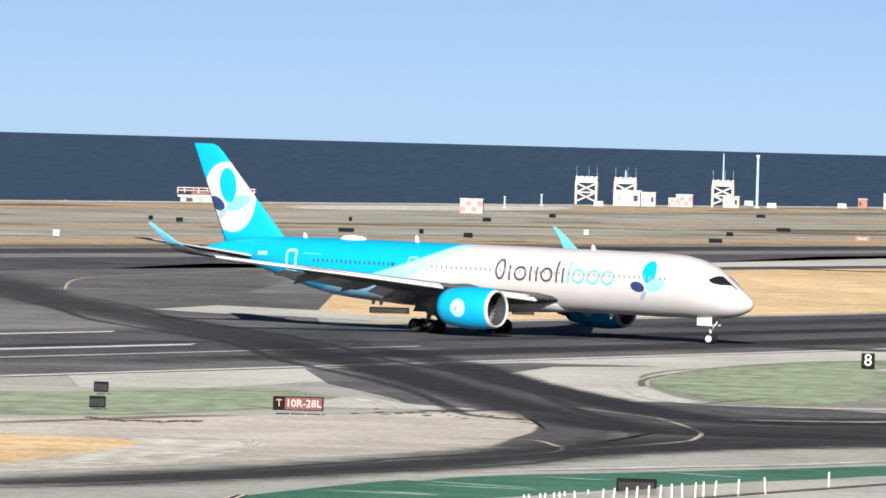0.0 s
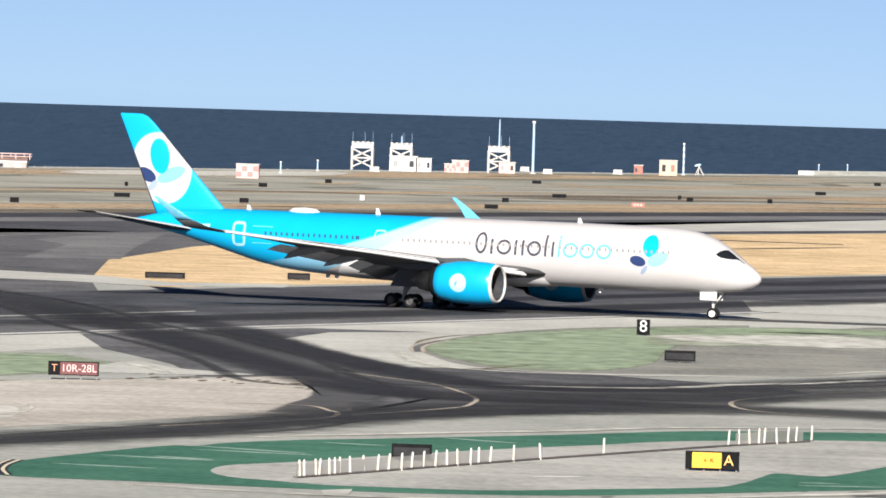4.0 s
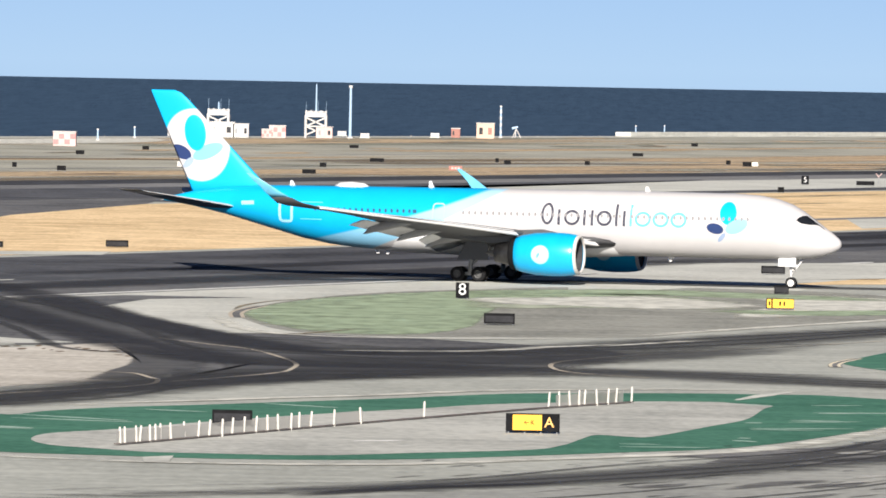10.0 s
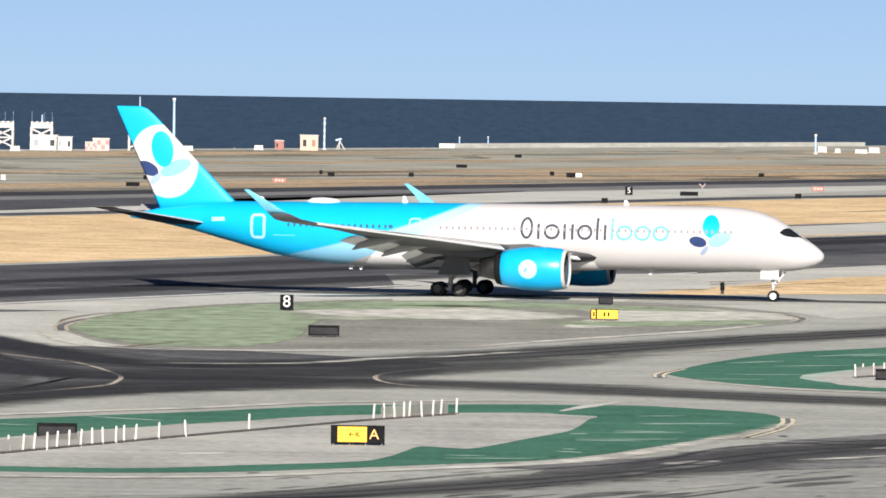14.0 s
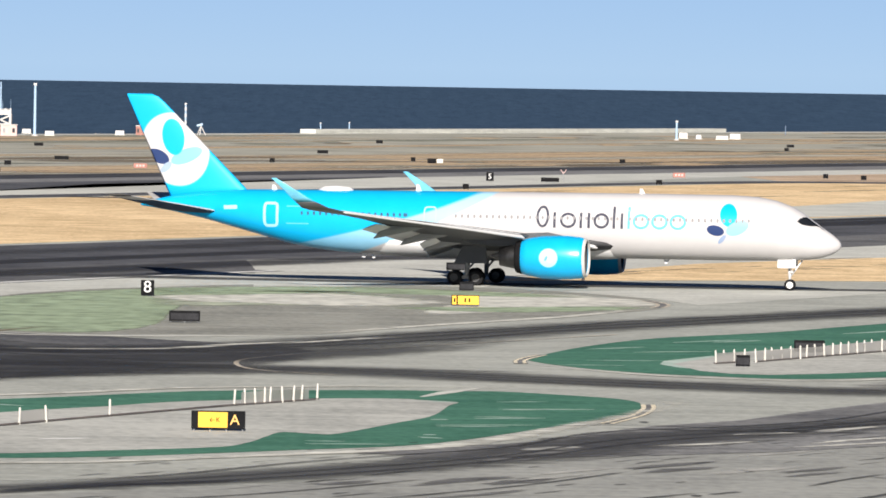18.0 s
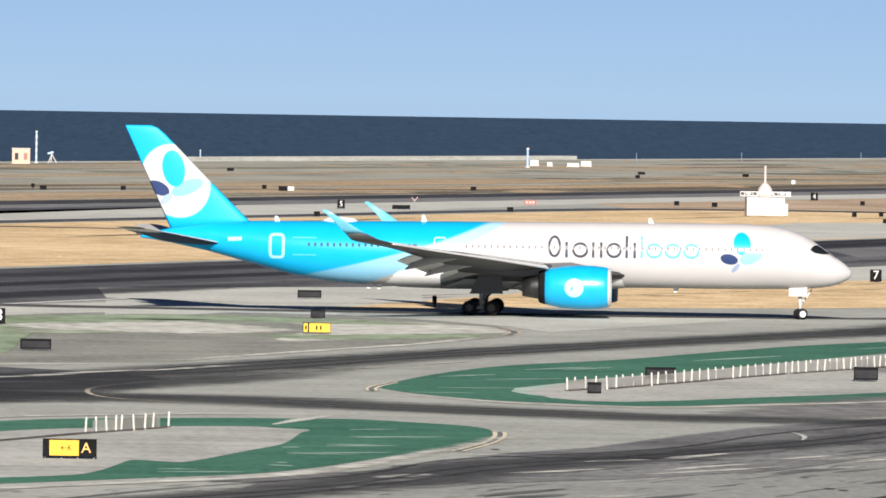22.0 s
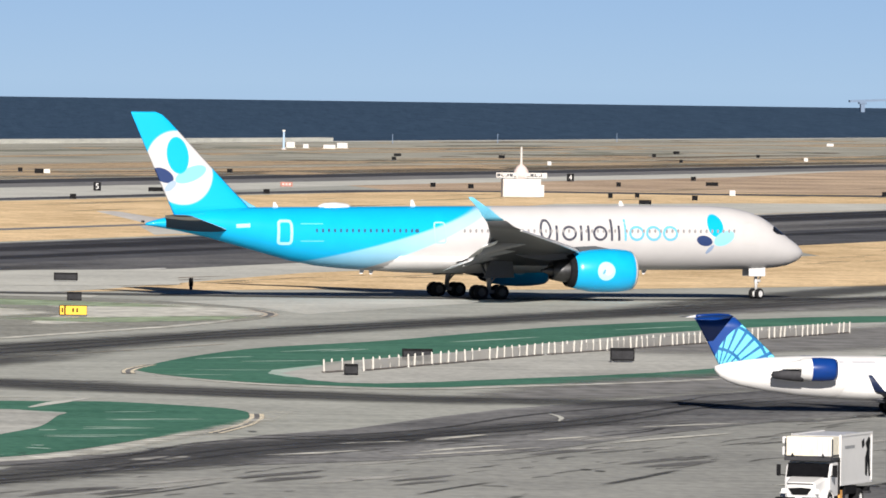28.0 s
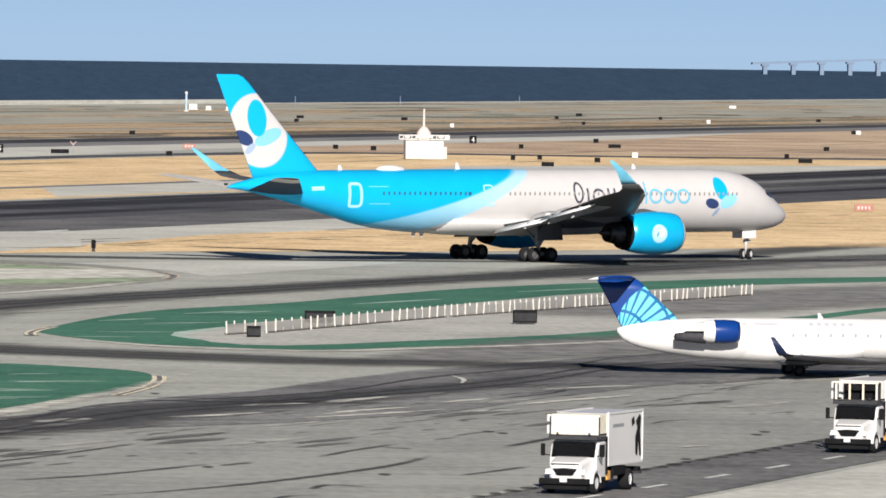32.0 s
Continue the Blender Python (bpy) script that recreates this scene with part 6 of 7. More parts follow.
# Grey taken nearly to black; the jet wing's shade sits in the paint.
JET_WING_SHADE = plain("jet_wing_shade_grey", (0.035, 0.037, 0.045), 0.5, vary=0.1)
OFFGREY = plain("faint_grey_paint", (0.40, 0.40, 0.43), 0.4, vary=0.05)
regional_jet(pose(62.3, 531.5, 0, 0, 0, 6))


# ---- catering trucks ----
def truck(m, open_front):
    t = thing("catering_truck", m, "white high-lift catering truck driving on the service road" if not open_front else "white catering truck with an open front loading bay, driving", "truck", "catering trucks")
    bm = bmesh.new()  # chassis
    for s in (-1, 1):
        box(bm, (-2.9, s * 0.42, 0.82), (7.8, 0.12, 0.24))
    for x in (0.6, -1.4, -3.2, -5.6):
        box(bm, (x, 0, 0.8), (0.14, 0.9, 0.18))
    box(bm, (-2.0, -0.8, 0.72), (1.0, 0.5, 0.5), 0.05)
    box(bm, (-2.3, 0.85, 0.72), (0.7, 0.5, 0.5), 0.05)
    part("chassis", bm, DARKGREY, t)
    bm = bmesh.new()  # bonnet and cab
    sec = [(1.15, 0.62, 0.62, 1.28), (1.05, 0.74, 0.6, 1.45), (0.35, 0.84, 0.6, 1.6), (-0.02, 0.92, 0.6, 1.66), (-0.05, 1.1, 0.6, 1.68), (-0.3, 1.12, 0.6, 2.25), (-0.42, 1.12, 0.6, 2.38), (-1.3, 1.12, 0.6, 2.42)]
    rings = []
    for x, w, lo, hi in sec:
        r = 0.14
        rings.append([(x, -w, lo), (x, -w, hi - r), (x, -w + r, hi), (x, w - r, hi), (x, w, hi - r), (x, w, lo)])
    loft(bm, rings)
    cab = part("cab", bm, WHITE, t, "white cab with a short bonnet")
    bm = bmesh.new()
    vs = [bm.verts.new(q) for q in [(-0.045, -1.02, 1.64), (-0.045, 1.02, 1.64), (-0.31, 1.02, 2.3), (-0.31, -1.02, 2.3)]]
    bm.faces.new([vs[0], vs[1], vs[2], vs[3]])
    bmesh.ops.translate(bm, verts=bm.verts, vec=(0.035, 0, 0))
    part("windscreen", bm, BLACK_GLASS, cab)
    for s in (-1, 1):
        bm = bmesh.new()
        box(bm, (-0.78, s * 1.125, 1.95), (0.75, 0.02, 0.5), 0.0)
        part("side_window", bm, BLACK_GLASS, cab)
        bm = bmesh.new()
        rod(bm, (-0.1, s * 1.12, 1.7), (0.05, s * 1.38, 1.75), 0.025, n=8)
        box(bm, (0.05, s * 1.4, 1.95), (0.1, 0.2, 0.55), 0.03)
        part("mirror", bm, BLACK, t)
        bm = bmesh.new()
        box(bm, (1.08, s * 0.8, 1.02), (0.12, 0.26, 0.24), 0.04)
        part("headlamp", bm, LAMP_GLASS, t)
        bm = bmesh.new()
        loft(bm, [[(0.62 * math.cos(a), s * y, 0.5 + 0.62 * math.sin(a)) for a in [math.pi * k / 10 for k in range(11)]] + [(0.54 * math.cos(a), s * y, 0.5 + 0.54 * math.sin(a)) for a in [math.pi * k / 10 for k in range(10, -1, -1)]] for y in (0.78, 1.16)])
        part("wheel_arch", bm, WHITE, t)
        for x, rad in ((0, 0.5), (-4.7, 0.5)):
            at = Vector((x, s * 1.0, 0.5))
            w = wheel("wheel", rad, 0.3 if x == 0 else 0.5, t, Matrix.Translation(at))
            part("rim", rim_mesh(rad, 0.3 if x == 0 else 0.5), RIM, w)
            ROLLERS.append((w, rad, at, "truck"))
    bm = bmesh.new()
    loft(bm, [[(x, w * 0.98, 1.16), (x, w * 0.6, 0.86), (x, -w * 0.6, 0.86), (x, -w * 0.98, 1.16), (x, 0, 1.2)] for x, w in ((1.12, 0.6), (1.19, 0.58))])
    for k in range(4):
        box(bm, (1.2, 0, 0.92 + 0.07 * k), (0.03, 0.85, 0.025))
    box(bm, (1.09, 0, 1.36), (0.06, 1.3, 0.07), 0.02)
    part("grille", bm, BLACK, t)
    bm = bmesh.new()
    box(bm, (1.2, 0, 0.6), (0.3, 2.35, 0.28), 0.06)
    # Added black block in place of the shaded underside below the bumper.
    box(bm, (0.95, 0, 0.34), (0.5, 2.1, 0.24), 0.05)
    part("bumper_and_shade", bm, BLACK, t)
    bm = bmesh.new()
    box(bm, (1.37, 0, 0.66), (0.02, 0.34, 0.17))
    part("number_plate", bm, WHITE, t, "plain white number plate")
    # box body
    bm = bmesh.new()
    box(bm, (-4.0, 0, 2.42), (5.1, 2.4, 2.3), 0.03)
    body = part("box_body", bm, OFFWHITE if open_front else WHITE, t, "white box body")
    bm = bmesh.new()
    for s in (-1, 1):
        for x in (-1.45, -6.55):
            box(bm, (x, s * 1.2, 2.42), (0.1, 0.08, 2.36))
        for z in (1.26, 3.58):
            box(bm, (-4.0, s * 1.2, z), (5.2, 0.08, 0.1))
    part("body_frame", bm, WHITE, body)
    bm = bmesh.new()  # folding front platform over the cab
    box(bm, (-0.72, 0, 2.5), (1.5, 2.3, 0.17), 0.02)
    part("front_platform", bm, DARKGREY, t)
    bm = bmesh.new()
    if open_front:
        box(bm, (-0.2, 0, 3.5), (0.08, 2.3, 0.1))
    else:
        box(bm, (-0.84, 0, 3.05), (1.1, 2.3, 1.0), 0.03)
    panel = part("front_shutter", bm, CREAM, t, "cream ribbed front panel")
    bm = bmesh.new()
    box(bm, (-0.26, -1.06, 3.05), (0.07, 0.1, 0.96), 0.015)
    slat = part("shutter_slat", bm, CREAM, panel)
    for k in range(1, 4):
        again(slat, panel, Matrix.Translation((0, k * 0.7, 0)))
    if not open_front:
        bm = bmesh.new()
        box(bm, (-0.27, 0.68, 3.05), (0.06, 0.9, 0.94), 0.01)
        part("front_door_panel", bm, WHITE, panel, "white half of the front panel")
        bm = bmesh.new()
        for y in (0.42, 0.68, 0.94):
            box(bm, (-0.235, y, 3.05), (0.03, 0.05, 0.86))
        part("panel_rib", bm, OFFWHITE, panel)
    for z, h in ((3.36, 0.34), (2.85, 0.42)):
        bm = bmesh.new()
        box(bm, (-0.3, -1.24, z), (0.16, 0.18, h), 0.04)
        part("corner_bracket", bm, WHITE, t)
    bm = bmesh.new()
    box(bm, (-1.42, 1.18, 2.4), (0.14, 0.14, 2.4), 0.03)
    part("corner_rail", bm, WHITE, t)
    bm = bmesh.new()  # dark rails and hinges round the front panel
    for s in (-1, 1):
        box(bm, (-0.22, s * 1.16, 2.95), (0.06, 0.06, 1.0), 0.01)
        box(bm, (-0.7, s * 1.17, 2.66), (1.1, 0.05, 0.08), 0.01)
        rod(bm, (-0.2, s * 0.75, 2.5), (0.0, s * 0.75, 2.72), 0.05, n=8)
    box(bm, (-0.2, 0, 2.6), (0.05, 2.3, 0.09), 0.01)
    part("front_rail", bm, DARKGREY, t)
    if open_front:
        bm = bmesh.new()
        box(bm, (-1.3, 0, 3.05), (0.12, 1.9, 0.85))
        part("loading_bay", bm, BLACK, t)
    for s in (-1, 1):
        bm = bmesh.new()
        vs = [(-6.3, 3.25), (-6.05, 3.4), (-5.5, 3.1), (-5.75, 2.8), (-5.45, 2.4), (-5.5, 1.6), (-5.8, 1.5), (-5.9, 2.2), (-6.1, 1.5), (-6.35, 1.5), (-6.2, 2.6)]
        bm.faces.new([bm.verts.new((x, s * 1.212, z)) for x, z in vs])
        part("side_emblem", bm, BLACK, body, "dark plain emblem shape")
        bm = bmesh.new()
        bm.faces.new([bm.verts.new((x, s * 1.213, z)) for x, z in [(-5.25, 3.35), (-4.85, 3.2), (-4.95, 2.85), (-5.35, 3.0)]])
        part("side_emblem", bm, BLACK, body)
        bm = bmesh.new()
        box(bm, (-2.9, s * 1.21, 3.0), (1.6, 0.012, 0.14))
        part("marking_bar", bm, GREY, body)
        bm = bmesh.new()
        box(bm, (-1.75, s * 1.0, 0.78), (0.5, 0.3, 0.42), 0.04)
        part("side_locker", bm, ORANGE, t, "amber side locker")
    bm = bmesh.new()
    for s in (-1, 1):
        rod(bm, (-5.0, s * 0.85, 0.95), (-2.4, s * 0.85, 1.25), 0.06)
        rod(bm, (-2.4, s * 0.85, 0.95), (-5.0, s * 0.85, 1.25), 0.06)
        box(bm, (-6.0, s * 1.15, 0.75), (0.5, 0.3, 0.1), 0.02)
    part("scissor_lift", bm, DARKGREY, t)
    bm = bmesh.new()  # dark skirt and steps under the body
    for s in (-1, 1):
        box(bm, (-3.2, s * 0.95, 0.95), (1.9, 0.5, 0.4), 0.04)
        box(bm, (-0.95, s * 1.02, 0.5), (0.7, 0.28, 0.5), 0.04)
        box(bm, (-1.36, s * 1.16, 1.7), (0.12, 0.1, 1.7), 0.02)
    box(bm, (-6.3, 0, 0.85), (0.5, 2.3, 0.3), 0.04)
    part("underframe", bm, BLACK, t)
    return t


BLACK_GLASS = plain("black_cab_glass", (0.006, 0.006, 0.007), 0.3, vary=0.2, spec=0.08)
LAMP_GLASS = plain("headlamp_glass", (0.75, 0.75, 0.72), 0.15, vary=0.05)
CREAM = plain("cream_panel", (0.70, 0.65, 0.53), 0.55, vary=0.1)
ROAD_DIR = math.degrees(math.atan2(-16.9, -7.2))
trucks = [truck(pose(35.4, 386.4, 0.03, 0, 0, ROAD_DIR), False), truck(pose(53.4, 428.8, 0.03, 0, 0, ROAD_DIR), True)]


# ---- airfield signs ----
def sign(x, y, w, h, face, label, leg=0.22, text=(), turn=0, thick=0.28, group="airfield signs"):
    s = thing("airfield_sign", pose(x, y, 0, 0, 0, turn), label, "sign", group)
    bm = bmesh.new()
    box(bm, (0, 0, leg + h / 2), (w, thick, h), 0.03)
    panel = part("panel", bm, face, s)
    n = max(2, int(w / 0.9) + 1)
    for k in range(n):
        bm = bmesh.new()
        rod(bm, (-w / 2 + 0.15 + (w - 0.3) * k / (n - 1), 0, 0), (-w / 2 + 0.15 + (w - 0.3) * k / (n - 1), 0, leg + 0.02), 0.04, n=8)
        part("leg", bm, GREY, s)
    for x0, x1, mat in text:
        bm = bmesh.new()
        box(bm, ((x0 + x1) / 2, -thick / 2 - 0.006, leg + h / 2), (x1 - x0, 0.012, h * 0.86))
        part("face", bm, mat, s)
    return s


def write_on(s, text, size, x, z, mat, thick=0.28):
    lettering(text, size, pose(x, -thick / 2 - 0.02, z, 90, 0, 0), mat, s)


SIGN_PINK = plain("sun_faded_letter", (0.62, 0.44, 0.42), 0.6, vary=0.1)
COVER_GREY = plain("weathered_sign_back", (0.024, 0.024, 0.027), 0.7, vary=0.45, scale=1.2, spec=0.2)
BACK = "black unlit back of an airfield sign on short legs"
for x, y, w, h, leg in ((-64.1, 618, 1.05, 0.75, 0.2), (-61, 586, 1.1, 0.8, 0.15), (-7, 669.7, 2.4, 0.8, 0.12), (-19.5, 473.7, 2.2, 0.8, 0.12), (-63.9, 907.8, 4.2, 0.62, 0.1), (-50.5, 920.4, 2.4, 0.7, 0.1),
                        (18, 853.1, 2.35, 0.75, 0.15), (38.5, 621.6, 2.2, 0.8, 0.1), (32, 589.5, 0.95, 0.75, 0.05), (53.5, 623.6, 1.75, 0.95, 0.12), (17.2, 777.9, 1.3, 0.75, 0.1)):
    s = sign(x, y, w, h, BLACK, BACK, leg)
    bm = bmesh.new()
    box(bm, (0, -0.15, leg + h * 0.45), (w * 0.9, 0.02, h * 0.62), 0.005)
    part("back_cover", bm, COVER_GREY, s)
s = sign(-47.4, 587.4, 3.45, 0.95, BLACK, "red runway holding sign with white letters", 0.3, ((-1.65, -0.95, BLACK), (-0.9, 1.65, RED)))
write_on(s, "T", 0.7, -1.3, 0.77, FADED_ORANGE := plain("faded_orange_letter", (0.55, 0.24, 0.14), 0.6, vary=0.1))
write_on(s, "10R-28L", 0.72, 0.38, 0.77, SIGN_PINK)
s = sign(-11, 743.9, 1.15, 1.3, BLACK, "black runway distance marker with a white 8", 0.1)
write_on(s, "8", 1.45, 0, 0.78, WHITE)
s = sign(-3, 472.2, 2.95, 0.98, BLACK, "yellow and black taxiway direction sign", 0.12, ((-1.1, 0.5, YELLOW), (0.58, 1.3, BLACK)))
write_on(s, "A", 0.8, 0.9, 0.6, ORANGE_LETTER := plain("amber_letter", (0.85, 0.45, 0.12), 0.5, vary=0.05))
write_on(s, "\u2190K", 0.4, -0.2, 0.6, BLACK)
s = sign(16, 727.8, 2.35, 0.85, BLACK, "yellow taxiway direction sign", 0.12, ((-1.1, -0.75, YELLOW), (-0.62, 1.14, YELLOW)))
for x in (-0.9, 0.0, 0.35):
    bm = bmesh.new()
    box(bm, (x, -0.16, 0.55), (0.14, 0.02, 0.34))
    part("marking_bar", bm, BLACK, s)
s = sign(135.4, 1081.1, 2.4, 0.85, FADED_RED, "red runway holding sign", 0.15)
for k in range(4):
    bm = bmesh.new()
    box(bm, (-0.7 + 0.45 * k, -0.15, 0.55), (0.2, 0.02, 0.36))
    part("marking_bar", bm, SIGN_PINK, s)
s = sign(84.6, 975.2, 1.3, 1.35, BLACK, "black runway distance marker with a white 7", 0.1)
write_on(s, "7", 1.4, 0, 0.78, WHITE)
s = sign(38.1, 1548.9, 1.35, 1.5, BLACK, "black runway distance marker with a white 5", 0.1)
write_on(s, "5", 1.4, 0, 0.85, WHITE)
s = sign(142.6, 1794.8, 1.5, 1.6, BLACK, "black runway distance marker with a white 4", 0.1)
write_on(s, "4", 1.5, 0, 0.85, WHITE)
FAR = "small dark airfield sign far off in the dry grass"
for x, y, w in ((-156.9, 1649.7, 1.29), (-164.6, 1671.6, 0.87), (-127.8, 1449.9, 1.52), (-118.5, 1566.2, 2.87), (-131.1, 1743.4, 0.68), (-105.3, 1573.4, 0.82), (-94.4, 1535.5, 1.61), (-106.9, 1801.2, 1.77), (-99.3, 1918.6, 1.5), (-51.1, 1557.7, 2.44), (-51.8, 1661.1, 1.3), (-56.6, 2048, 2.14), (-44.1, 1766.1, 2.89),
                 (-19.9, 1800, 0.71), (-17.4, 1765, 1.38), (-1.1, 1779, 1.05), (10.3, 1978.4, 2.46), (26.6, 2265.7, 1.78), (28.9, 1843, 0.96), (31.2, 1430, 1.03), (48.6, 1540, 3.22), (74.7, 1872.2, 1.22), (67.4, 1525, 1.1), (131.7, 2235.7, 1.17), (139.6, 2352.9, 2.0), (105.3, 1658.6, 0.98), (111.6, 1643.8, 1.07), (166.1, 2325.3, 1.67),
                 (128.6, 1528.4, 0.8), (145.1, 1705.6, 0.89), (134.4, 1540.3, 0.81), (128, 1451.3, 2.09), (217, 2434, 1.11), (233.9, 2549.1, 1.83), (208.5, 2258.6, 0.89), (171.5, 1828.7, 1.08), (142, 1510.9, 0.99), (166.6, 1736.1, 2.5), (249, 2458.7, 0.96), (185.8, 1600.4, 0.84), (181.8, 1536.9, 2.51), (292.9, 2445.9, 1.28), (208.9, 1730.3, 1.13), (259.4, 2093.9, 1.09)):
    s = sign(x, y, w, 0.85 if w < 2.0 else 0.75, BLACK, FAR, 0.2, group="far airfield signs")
for x, y, w in ((-26.1, 1647.1, 2.58), (76.2, 1639.1, 2.36)):
    s = sign(x, y, w, 0.9, FADED_RED, "faded red runway holding sign far off", 0.15, group="far red signs")
    for k in range(3):
        bm = bmesh.new()
        box(bm, (-0.6 + 0.6 * k, -0.15, 0.6), (0.36, 0.02, 0.4))
        part("marking_bar", bm, PINKISH, s)
s = sign(33.1, 1814.5, 3.3, 1.0, BLACK, "black and cream taxiway sign far off", 0.15, ((0.3, 1.6, CREAM),))
for x, y, w in ((156.4, 1590.4, 1.1), (-77.9, 1630.4, 0.9), (142.4, 1861.9, 0.9), (165.5, 2150, 1.0), (252.3, 2360.8, 1.1), (260.8, 2096, 1.2), (329, 3000, 2.4), (-155.5, 1421.1, 1.1)):
    sign(x, y, w, 1.0, OFFWHITE, "small pale equipment box in the field", 0.1, thick=0.8, group="field boxes")


def marker_post(x, y):
    t = thing("marker_post", pose(x, y, 0), "short dark marker post in the dry grass", "post")
    bm = bmesh.new()
    rod(bm, (0, 0, 0), (0, 0, 0.35), 0.16, n=10)
    part("base", bm, DARKGREY, t)
    bm = bmesh.new()
    box(bm, (0, 0, 0.75), (0.42, 0.3, 0.8), 0.08)
    part("lamp_head", bm, BLACK, t)


marker_post(29.4, 826.1)


def windsock(x, y):
    t = thing("wind_indicator", pose(x, y, 0), "thin forked wind indicator mast far off", "mast")
    bm = bmesh.new()
    rod(bm, (0, 0, 0), (0, 0, 1.3), 0.08, n=8)
    part("mast", bm, GREY, t)
    for s in (-1, 1):
        bm = bmesh.new()
        rod(bm, (0, 0, 1.3), (s * 0.55, 0, 2.0), 0.07, n=8)
        part("arm", bm, PINKISH, t)


windsock(52.1, 1573.9)


# ---- fences on the islands ----
STRIP = plain("rubber_ground_strip", (0.13, 0.11, 0.10), 0.8, vary=0.35, scale=0.8)


def fence(name, start, end, marks, label, net=((0, 1),), height=0.95, seed=1):
    """White plastic posts with grey netting and a dark ground strip; marks are fractions of the line."""
    rng = random.Random(seed)
    a, b = Vector((*start, 0)), Vector((*end, 0))
    d = b - a
    f = thing(name, Matrix.Translation(a), label, "fence")
    bm = bmesh.new()
    rod(bm, (0, 0, 0), (0, 0, height - 0.06), 0.072, 0.064, 8)
    rod(bm, (0, 0, height - 0.06), (0, 0, height), 0.064, 0.03, 8)
    first = None
    for k in marks:
        m = Matrix.Translation(d * k + Vector((rng.uniform(-0.1, 0.1), rng.uniform(-0.25, 0.25), 0.02))) @ pose(0, 0, 0, rng.uniform(-4, 4), rng.uniform(-4, 4), 0)
        if first is None:
            first = part("post", bm, POST, f)
            first.matrix_basis = m
        else:
            again(first, f, m)
    for k0, k1 in net:
        bm = bmesh.new()
        p, q = d * k0, d * k1
        vs = [bm.verts.new(v) for v in (p + Vector((0, 0.1, 0.05)), q + Vector((0, 0.1, 0.05)), q + Vector((0, 0.1, height * 0.8)), p + Vector((0, 0.1, height * 0.8)))]
        bm.faces.new(vs)
        part("netting", bm, NET, f)
    bm = bmesh.new()
    ang = math.atan2(d.y, d.x)
    box(bm, d / 2 + Vector((0, 0, 0.09)), (d.length, 0.3, 0.06), 0.0, None)
    bmesh.ops.rotate(bm, verts=bm.verts, cent=d / 2, matrix=Matrix.Rotation(ang, 3, "Z"))
    part("ground_strip", bm, STRIP, f)
    return f


fence("fence", (-24.4, 447.4), (-12.5, 480.5), [0.008, 0.027, 0.075, 0.09, 0.122, 0.157, 0.168, 0.214, 0.261, 0.31, 0.355, 0.405, 0.452, 0.498, 0.542, 0.593, 0.637, 0.687, 0.727, 0.779, 0.873, 0.985],
      "row of white plastic posts with grey netting on the island", ((0, 0.78), (0.87, 1)), 0.95, 2)
fence("fence", (-12.5, 480.5), (-2.4, 506.9), [0.325], "dark cable strip along the island with one white post", (), 0.98, 3)
fence("fence", (-2.4, 506.9), (2.6, 517.9), [0.011, 0.129, 0.248, 0.375, 0.455, 0.575, 0.71, 0.825, 1.009], "short leaning white posts with dark netting on the island", ((0.1, 0.9), (0.3, 0.85)), 0.98, 5)
fence("fence", (30.3, 593.5), (32.5, 598), [0, 0.33, 0.66, 1], "four white plastic posts at the tip of the island", ((0, 1),), 0.95, 6)
fence("fence", (33.4, 598.5), (48.8, 637.7), [k / 22 for k in range(23)], "row of white plastic posts with grey netting behind dark signs", ((0, 1),), 0.95, 7)
fence("fence", (49.4, 639.0), (79.1, 705.2), [k / 52 for k in range(53)], "long row of white plastic posts with grey netting", ((0, 1),), 0.95, 8)


# ---- radar hut, shore towers and masts ----
def radar(x, y):
    t = thing("radar_station", pose(x, y, 0), "white radar building with a dome and a wide antenna bar", "building")
    bm = bmesh.new()
    box(bm, (0, 0, 1.7), (6.8, 5, 3.3), 0.1)
    part("building", bm, OFFWHITE, t)
    bm = bmesh.new()
    box(bm, (3.6, 0.5, 1.2), (1.0, 3, 2.2), 0.1)
    part("annex", bm, OFFWHITE, t)
    bm = bmesh.new()
    for z in (3.6, 4.3):
        box(bm, (0, -1, z), (9.0, 0.25, 0.18))
    for k in range(13):
        box(bm, (-4.45 + k * 0.742, -1, 3.95), (0.14, 0.2, 0.75))
    for k in range(4):
        box(bm, (-3 + 2 * k, -1, 4.1), (0.9, 0.1, 0.5))
    part("antenna_bar", bm, OFFWHITE, t, "white lattice antenna bar")
    bm = bmesh.new()
    prof = [(3.3, 1.25), (4.2, 1.35), (4.8, 1.25), (5.4, 0.85), (5.8, 0.4), (6.0, 0.05)]
    loft(bm, [[(r * math.cos(2 * math.pi * i / 20), r * math.sin(2 * math.pi * i / 20), z) for i in range(20)] for z, r in prof])
    part("dome", bm, PINK_DOME, t, "pinkish white radome", True)
    bm = bmesh.new()
    rod(bm, (0, 0, 5.8), (0, 0, 9.0), 0.22, 0.18)
    part("mast", bm, OFFWHITE, t)


PINK_DOME = plain("pinkish_white_dome", (0.62, 0.51, 0.475), 0.5, vary=0.05)
radar(113.3, 1536.8)


